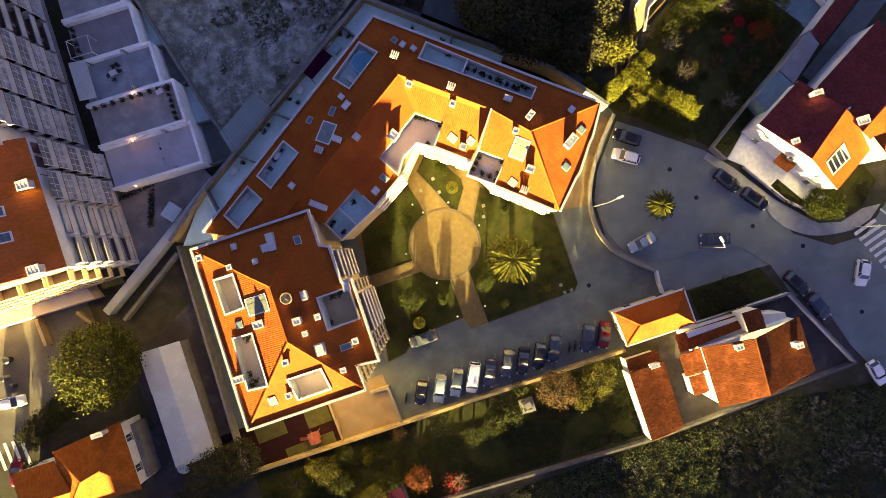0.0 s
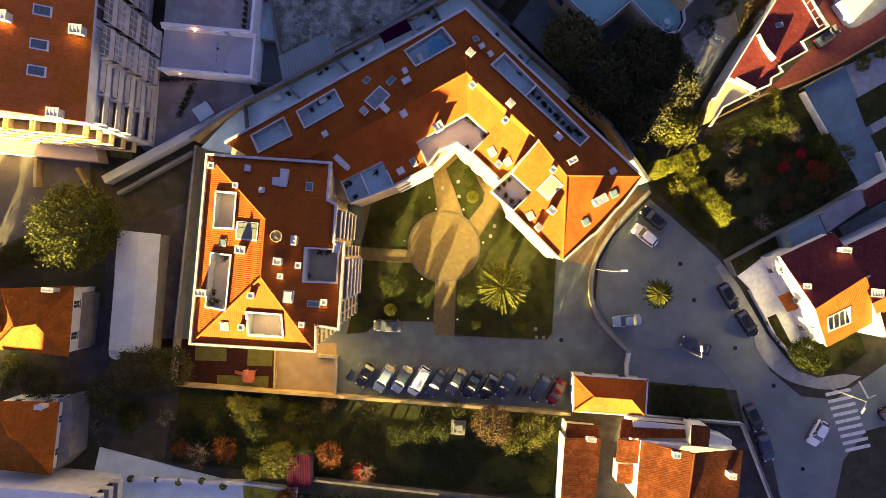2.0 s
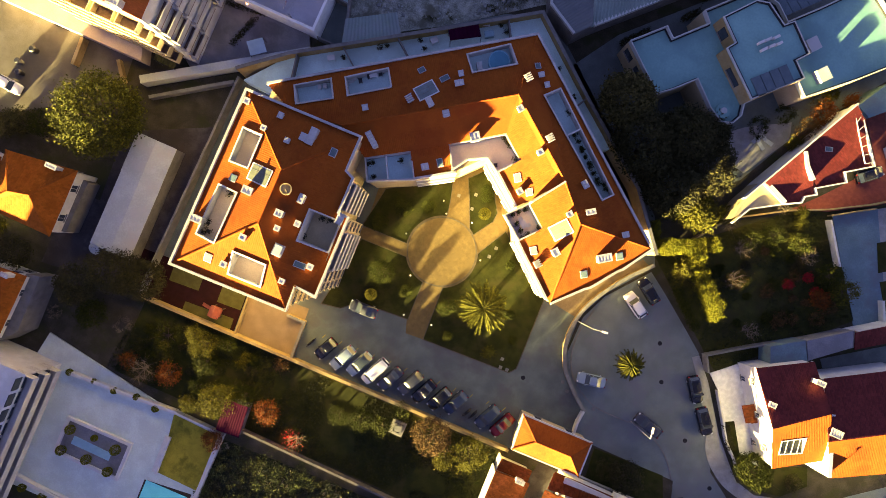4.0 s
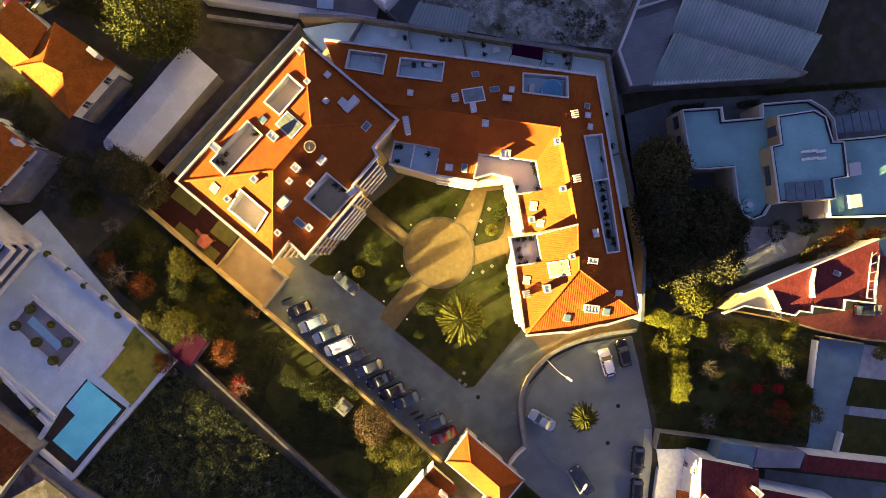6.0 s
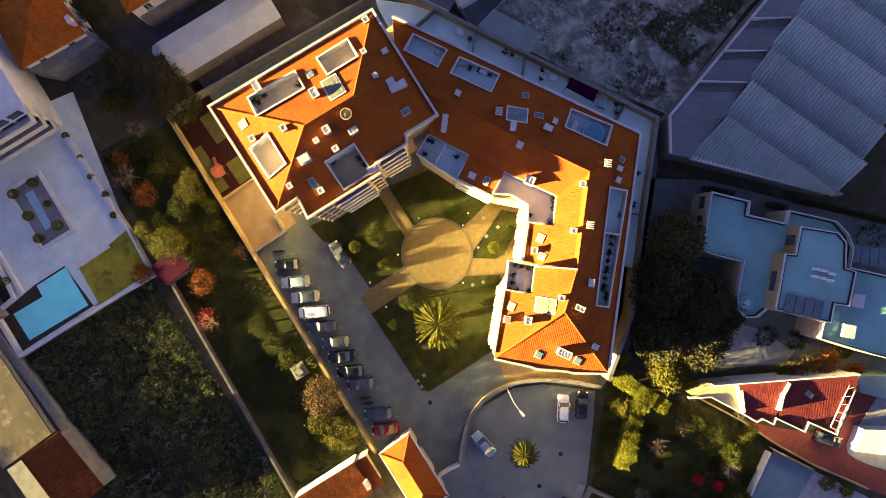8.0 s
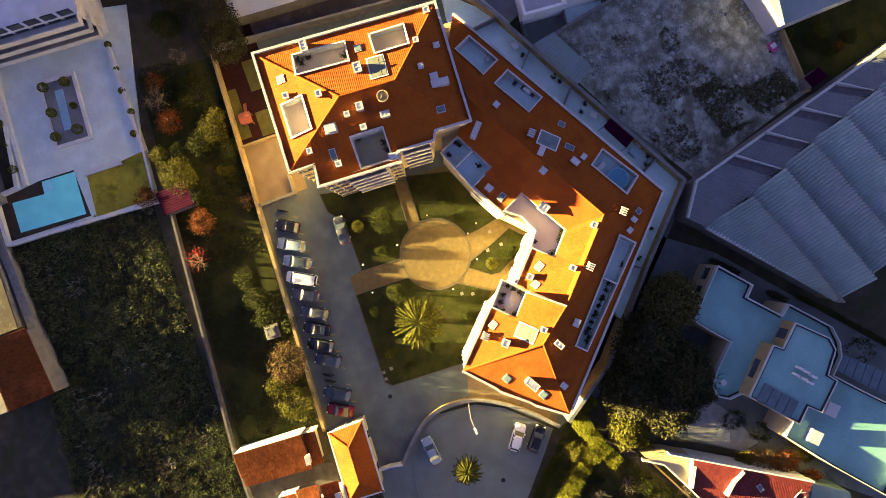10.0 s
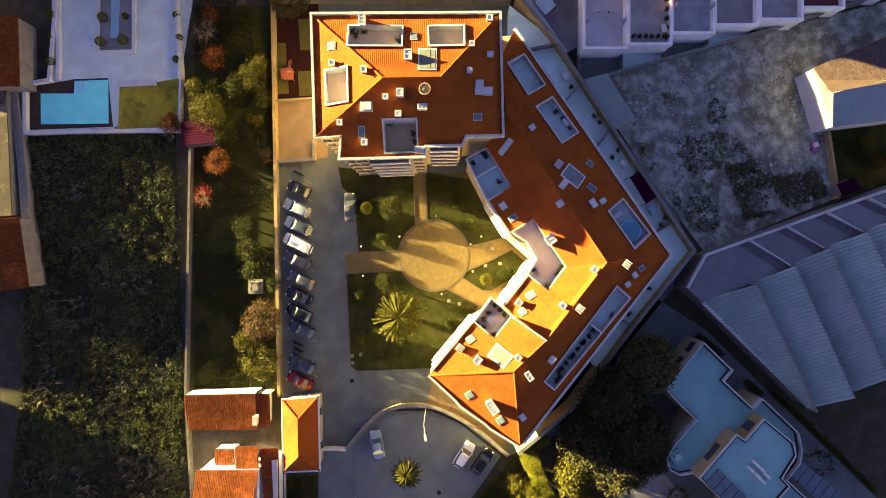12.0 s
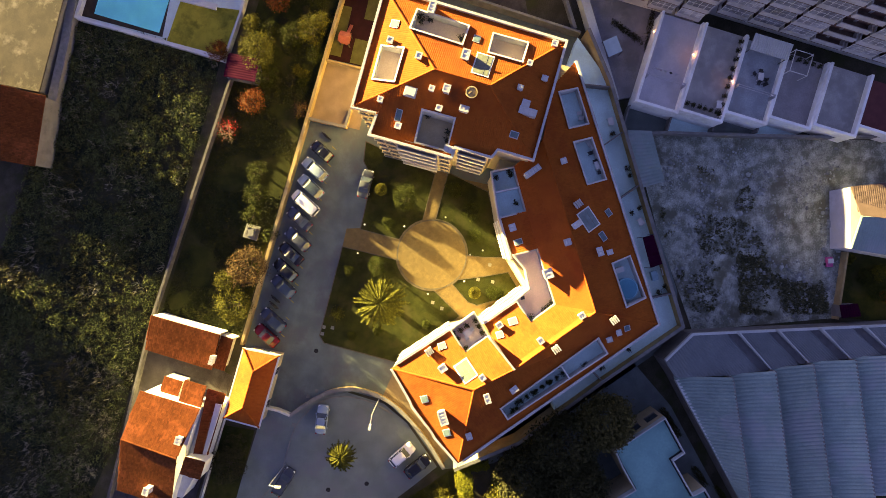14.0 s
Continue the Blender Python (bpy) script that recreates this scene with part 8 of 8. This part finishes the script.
# rubble on the vacant lot
def rubble(poly, n, seed, lo, hi, material, label):
    r = random.Random(seed)
    xs, ys = [p[0] for p in poly], [p[1] for p in poly]
    V, F = [], []
    for _ in range(n):
        x, y = r.uniform(min(xs), max(xs)), r.uniform(min(ys), max(ys))
        inside = False
        for (x0, y0), (x1, y1) in zip(poly, poly[1:] + poly[:1]):
            if (y0 > y) != (y1 > y) and x < x0 + (x1 - x0) * (y - y0) / (y1 - y0):
                inside = not inside
        if not inside or noise.noise(Vector((x * 0.2, y * 0.2, seed))) < -0.05:
            continue
        s = r.uniform(lo, hi) * (1 if r.random() < 0.85 else 2.2)
        a0 = r.uniform(0, 6.28)
        i = len(V)
        for k in range(5):
            a = a0 + k * 1.2566
            V.append((x + s * math.cos(a) * r.uniform(0.7, 1.2), y + s * math.sin(a) * r.uniform(0.7, 1.2), 0.0))
        for k in range(5):
            V.append((x + (V[i + k][0] - x) * 0.7, y + (V[i + k][1] - y) * 0.7, 0.03 + s * r.uniform(0.3, 0.6)))
        F += [tuple(i + 5 + k for k in range(5))] + [(i + k, i + (k + 1) % 5, i + 5 + (k + 1) % 5, i + 5 + k) for k in range(5)]
    return tagged(raw("rubble", V, F, material), label, "rubble", kind="stuff")


RUBBLE = mat("pale rubble", (0.3, 0.325, 0.3), (0.2, 0.215, 0.195), 0.6, 0.95, 0.3, island=0.4)
lot = [(-25.18, 26.57), (-34.67, 57.67), (-8.72, 60.16), (-0.89, 40.74), (-12.45, 31.75)]
rubble(lot, 3600, 21, 0.05, 0.22, RUBBLE, "pale broken concrete scattered over the lot")
tufts("lot_weeds", [(-22.75, 29.34), (-24.89, 35.29), (-26.45, 45.61), (-13.5, 47.3), (-6.68, 36.46), (-12.45, 31.75)], 3000, 0.3, 0.09, LOT_WEED, "dark weeds in the cracks of the lot", 31, 0.16)
tufts("lot_weeds", [(-13.27, 43.85), (-16.85, 58.36), (-8.98, 60.15), (-4.79, 46.99)], 4500, 0.35, 0.09, LOT_WEED, "green weeds at the lot's corner", 33, 0.0)

# things on the garage terraces
garden_table(-38.9, 37.9, 2.94, 10)
for dx, dy, deg in ((0.95, 0.1, 90), (-0.95, -0.1, 270), (0.15, 0.85, 0), (-0.2, -0.85, 180), (0.9, 0.95, 40)):
    garden_chair(-38.9 + dx, 37.9 + dy, 2.94, deg, METAL)
garden_table(-33.0, 33.1, 3.34, 10)
for k in range(9):
    pot(tx0 + 1.0 + k * 1.4, ty1 + 12.3, 3.34, 0.3, LEAF_DARK)
for k in range(6):
    pot(tx1 - 0.9, ty1 + 7.4 + k * 0.9, 3.34, 0.25, LEAF_DARK)
for k in range(5):
    pot(tx0 + 0.8, ty1 + 20.4 + k * 1.1, 2.64, 0.35, LEAF_DARK)
lean = thing("tin_roof", "pale ribbed tin lean-to roof on the terrace", "lean-to")
ribbed(lean, [(tx0 + 2.3, ty1 + 13.3), (tx0 + 2.3, ty1 + 19.0), (tx0 + 0.1, ty1 + 19.0), (tx0 + 0.1, ty1 + 13.3)], 5.0, 5.5, 0.3, SHEETW)
for y in (ty1 + 13.5, ty1 + 18.8):
    prism("post", rect(tx0 + 2.2, y, 0.08, 0.08), 2.9, 5.0, METAL, lean)
perg = thing("pergola", "thin white pergola frame on the terrace", "pergola")
for x, y in ((tx0 + 0.4, ty1 + 19.8), (tx0 + 3.6, ty1 + 19.8), (tx0 + 0.4, ty1 + 22.4), (tx0 + 3.6, ty1 + 22.4)):
    prism("post", rect(x, y, 0.08, 0.08), 2.6, 4.9, WHITE, perg)
for seg in ([(tx0 + 0.3, ty1 + 19.8), (tx0 + 3.7, ty1 + 19.8)], [(tx0 + 0.3, ty1 + 22.4), (tx0 + 3.7, ty1 + 22.4)], [(tx0 + 0.4, ty1 + 19.8), (tx0 + 0.4, ty1 + 22.4)], [(tx0 + 3.6, ty1 + 19.8), (tx0 + 3.6, ty1 + 22.4)]):
    bm = bmesh.new()
    strip(bm, seg, 0.08, 4.9, 4.98)
    part("beam", bm, WHITE, perg)
for k, (y, c) in enumerate(((1.0, (0.60, 0.58, 0.62)), (1.7, (0.55, 0.42, 0.46)), (2.5, (0.62, 0.60, 0.60)), (3.4, (0.05, 0.05, 0.06)), (4.2, (0.60, 0.58, 0.62)))):
    th = thing("laundry", "cloth hanging on the terrace clothes line", "laundry", "laundry on the line")
    V = []
    for j in range(7):
        yy = ty1 + y + j * 0.1
        w = 0.05 * math.sin(j * 1.3 + k)
        V += [(tx1 - 4.15 + w, yy, 4.76), (tx1 - 4.30 + w * 2, yy, 3.95)]
    raw("cloth", V, [(2 * j, 2 * j + 2, 2 * j + 3, 2 * j + 1) for j in range(6)], mat("laundry cloth", c, tuple(v * 0.85 for v in c), 0.3, 0.9), th)
for k in range(12):
    x, y = lerp2(*[(-47.53, 20.2), (-39.05, 21.49)], k / 11)
    bush(x, y, 0.4, 0.9, LEAF_DARK, "small dark potted shrub on the patio", 14, 8)
for k in range(10):
    x, y = lerp2(*[(-40.08, 20.19), (-41.64, 15.44)], k / 9)
    bush(x, y, 0.4, 0.9, LEAF_DARK, "small dark potted shrub on the patio", 14, 8)
p = (-46.41, 19.26)
garden_table(p[0], p[1], 0.5, 20)
for dx, dy in ((0.9, 0), (-0.9, 0.2), (0.1, 0.9), (0, -0.9)):
    garden_chair(p[0] + dx, p[1] + dy, 0.5, 20, METAL)

# ---- street west of the tower ----
for k in range(4):
    p = Vector((-74.8, -12.01)).lerp(Vector((-70.86, -12.3)), k / 3)
    tagged(prism("zebra_stripe", rect(p.x, p.y, 4.2, 0.5, -85.3), -0.1, 0.03, PAINT), "worn white zebra crossing stripe", "road marking", "zebra stripes", "structure")
for p, m, r in (((-68.79, 2.05), METAL, 0.5), ((-70.12, -0.46), GREYWALL, 0.45), ((-69.31, -1.99), METAL, 0.45)):
    bn = thing("rubbish_bin", "dark rubbish bin at the kerb", "bin")
    bm = bmesh.new()
    bmesh.ops.create_cone(bm, cap_ends=True, segments=14, radius1=r * 0.85, radius2=r, depth=1.1, matrix=Matrix.Translation((p[0], p[1], 0.55)))
    part("body", bm, m, bn)
    bm = bmesh.new()
    bmesh.ops.create_cone(bm, cap_ends=True, segments=14, radius1=r * 1.08, radius2=r * 0.7, depth=0.16, matrix=Matrix.Translation((p[0], p[1], 1.17)))
    part("lid", bm, METAL, bn)

# ---- wall lamps of the roof terraces ----
BULB = bpy.data.materials.new("warm lamp glass")
BULB.use_nodes = True
BULB.node_tree.nodes["Principled BSDF"].inputs["Emission Color"].default_value = (1.0, 0.55, 0.15, 1)
BULB.node_tree.nodes["Principled BSDF"].inputs["Emission Strength"].default_value = 0.8
for p, z in (((-38.9, 27.36), 3.9), ((-36.7, 33.85), 4.2), ((-41.2, 21.22), 2.4)):
    wl = thing("wall_lamp", "small lit wall lamp on the terrace wall", "lamp", "terrace wall lamps")
    prism("bracket", rect(p[0], p[1], 0.10, 0.14), z - 0.25, z - 0.05, METAL, wl)
    bm = bmesh.new()
    bmesh.ops.create_uvsphere(bm, u_segments=10, v_segments=6, radius=0.14, matrix=Matrix.Translation((p[0], p[1], z + 0.08)))
    part("globe", bm, BULB, wl)
    ld = bpy.data.lights.new("lamp_light", 'POINT')
    ld.energy = 1.0
    ld.color = (1.0, 0.55, 0.15)
    ld.shadow_soft_size = 0.2
    lo = new("lamp_light", ld)
    lo.location = (p[0], p[1], z + 0.5)

# ---- road marks at the junction ----
for k, seg in enumerate(([(65.82, -15.2), (67.5, -17.71)], [(67.5, -17.71), (68.58, -17.05)], [(70.35, -15.94), (71.01, -15.4)], [(72.9, -14.07), (74.4, -12.95)])):
    bm = bmesh.new()
    strip(bm, seg, 0.3 if k == 0 else 0.16, -0.1, 0.028)
    tagged(part("road_line", bm, PAINT), "worn white road line", "road marking", "road lines", "structure")
zone("wing_end_paving", [(19.34, -0.99), (23.51, -1.52), (23.68, -0.12), (25.94, 4.05), (30.81, 10.13), (29.24, 10.83), (24.21, 5.44)], 0.06, mat("sandy brown paving", (0.26, 0.185, 0.10), (0.19, 0.135, 0.075), 1.5, 0.9, 0.4, spots=(0.16, 0.12, 0.075)), "sandy paved way round the wing's end", "path")

# ---- beside the vacant lot ----
tub = thing("toy_car", "pink plastic toy car on the lot", "toy")
p = (-16.36, 57.47)
bm = bmesh.new()
solid(bm, rect(p[0], p[1], 1.5, 0.9, 20), 0.15, 0.55)
body = part("body", bm, mat("pink plastic", (0.75, 0.12, 0.28), (0.62, 0.09, 0.22), 0.5, 0.5), tub)
bm = bmesh.new()
solid(bm, rect(p[0] - 0.15, p[1], 0.7, 0.7, 20), 0.55, 0.85)
part("cabin", bm, WHITE, body)
for dx, dy in ((-0.5, -0.4), (0.5, -0.4), (-0.5, 0.4), (0.5, 0.4)):
    bm = bmesh.new()
    bmesh.ops.create_cone(bm, cap_ends=True, segments=12, radius1=0.18, radius2=0.18, depth=0.12, matrix=Matrix.Translation((p[0] + dx, p[1] + dy, 0.18)) @ Matrix.Rotation(radians(90), 4, 'X'))
    part("wheel", bm, METAL, tub)
c = [(-10.34, 59.71), (-11.37, 62.23), (-9.65, 63.02), (-8.56, 60.33)]
rs2 = thing("shed", "small dark red metal shed beside the garden wall", "shed")
prism("wall", shift(c, 0.1), -0.1, 2.1, GREYWALL, rs2)
ribbed(rs2, [c[0], c[1], c[2], c[3]], 2.1, 2.4, 0.35, REDSHEET)
for q, r, m in (((-16.89, 65.07), 1.2, LEAF_YELLOW), ((-15.61, 63), 1.0, LEAF_GREEN), ((-13.99, 65.38), 1.4, LEAF_GREEN), ((-13.77, 67.08), 0.8, LEAF_ORANGE), ((-17.53, 60.22), 0.7, LEAF_YELLOW), ((-14.82, 68.95), 1.2, LEAF_GREEN)):
    bush(q[0], q[1], r, r * 1.2, m, "leafy shrub in the garden beside the lot", 70)

# ---- pool steps ----
POOL_STEP = mat("pale turquoise step tiles", (0.16, 0.80, 0.82), (0.13, 0.70, 0.74), 0.6, 0.4)
for k in range(3):
    a, b = [(-24.52, -56.11), (-26.26, -56.06)]
    u = (Vector((-26.54, -50.85)) - Vector(b)).normalized() * 0.55
    q = [Vector(a) + u * k, Vector(b) + u * k, Vector(b) + u * (k + 0.8), Vector(a) + u * (k + 0.8)]
    tagged(prism("pool_step", [tuple(v) for v in q], 0.2, 0.37 - 0.004 * k, POOL_STEP), "pale underwater step of the swimming pool", "pool step", "pool steps", "structure")
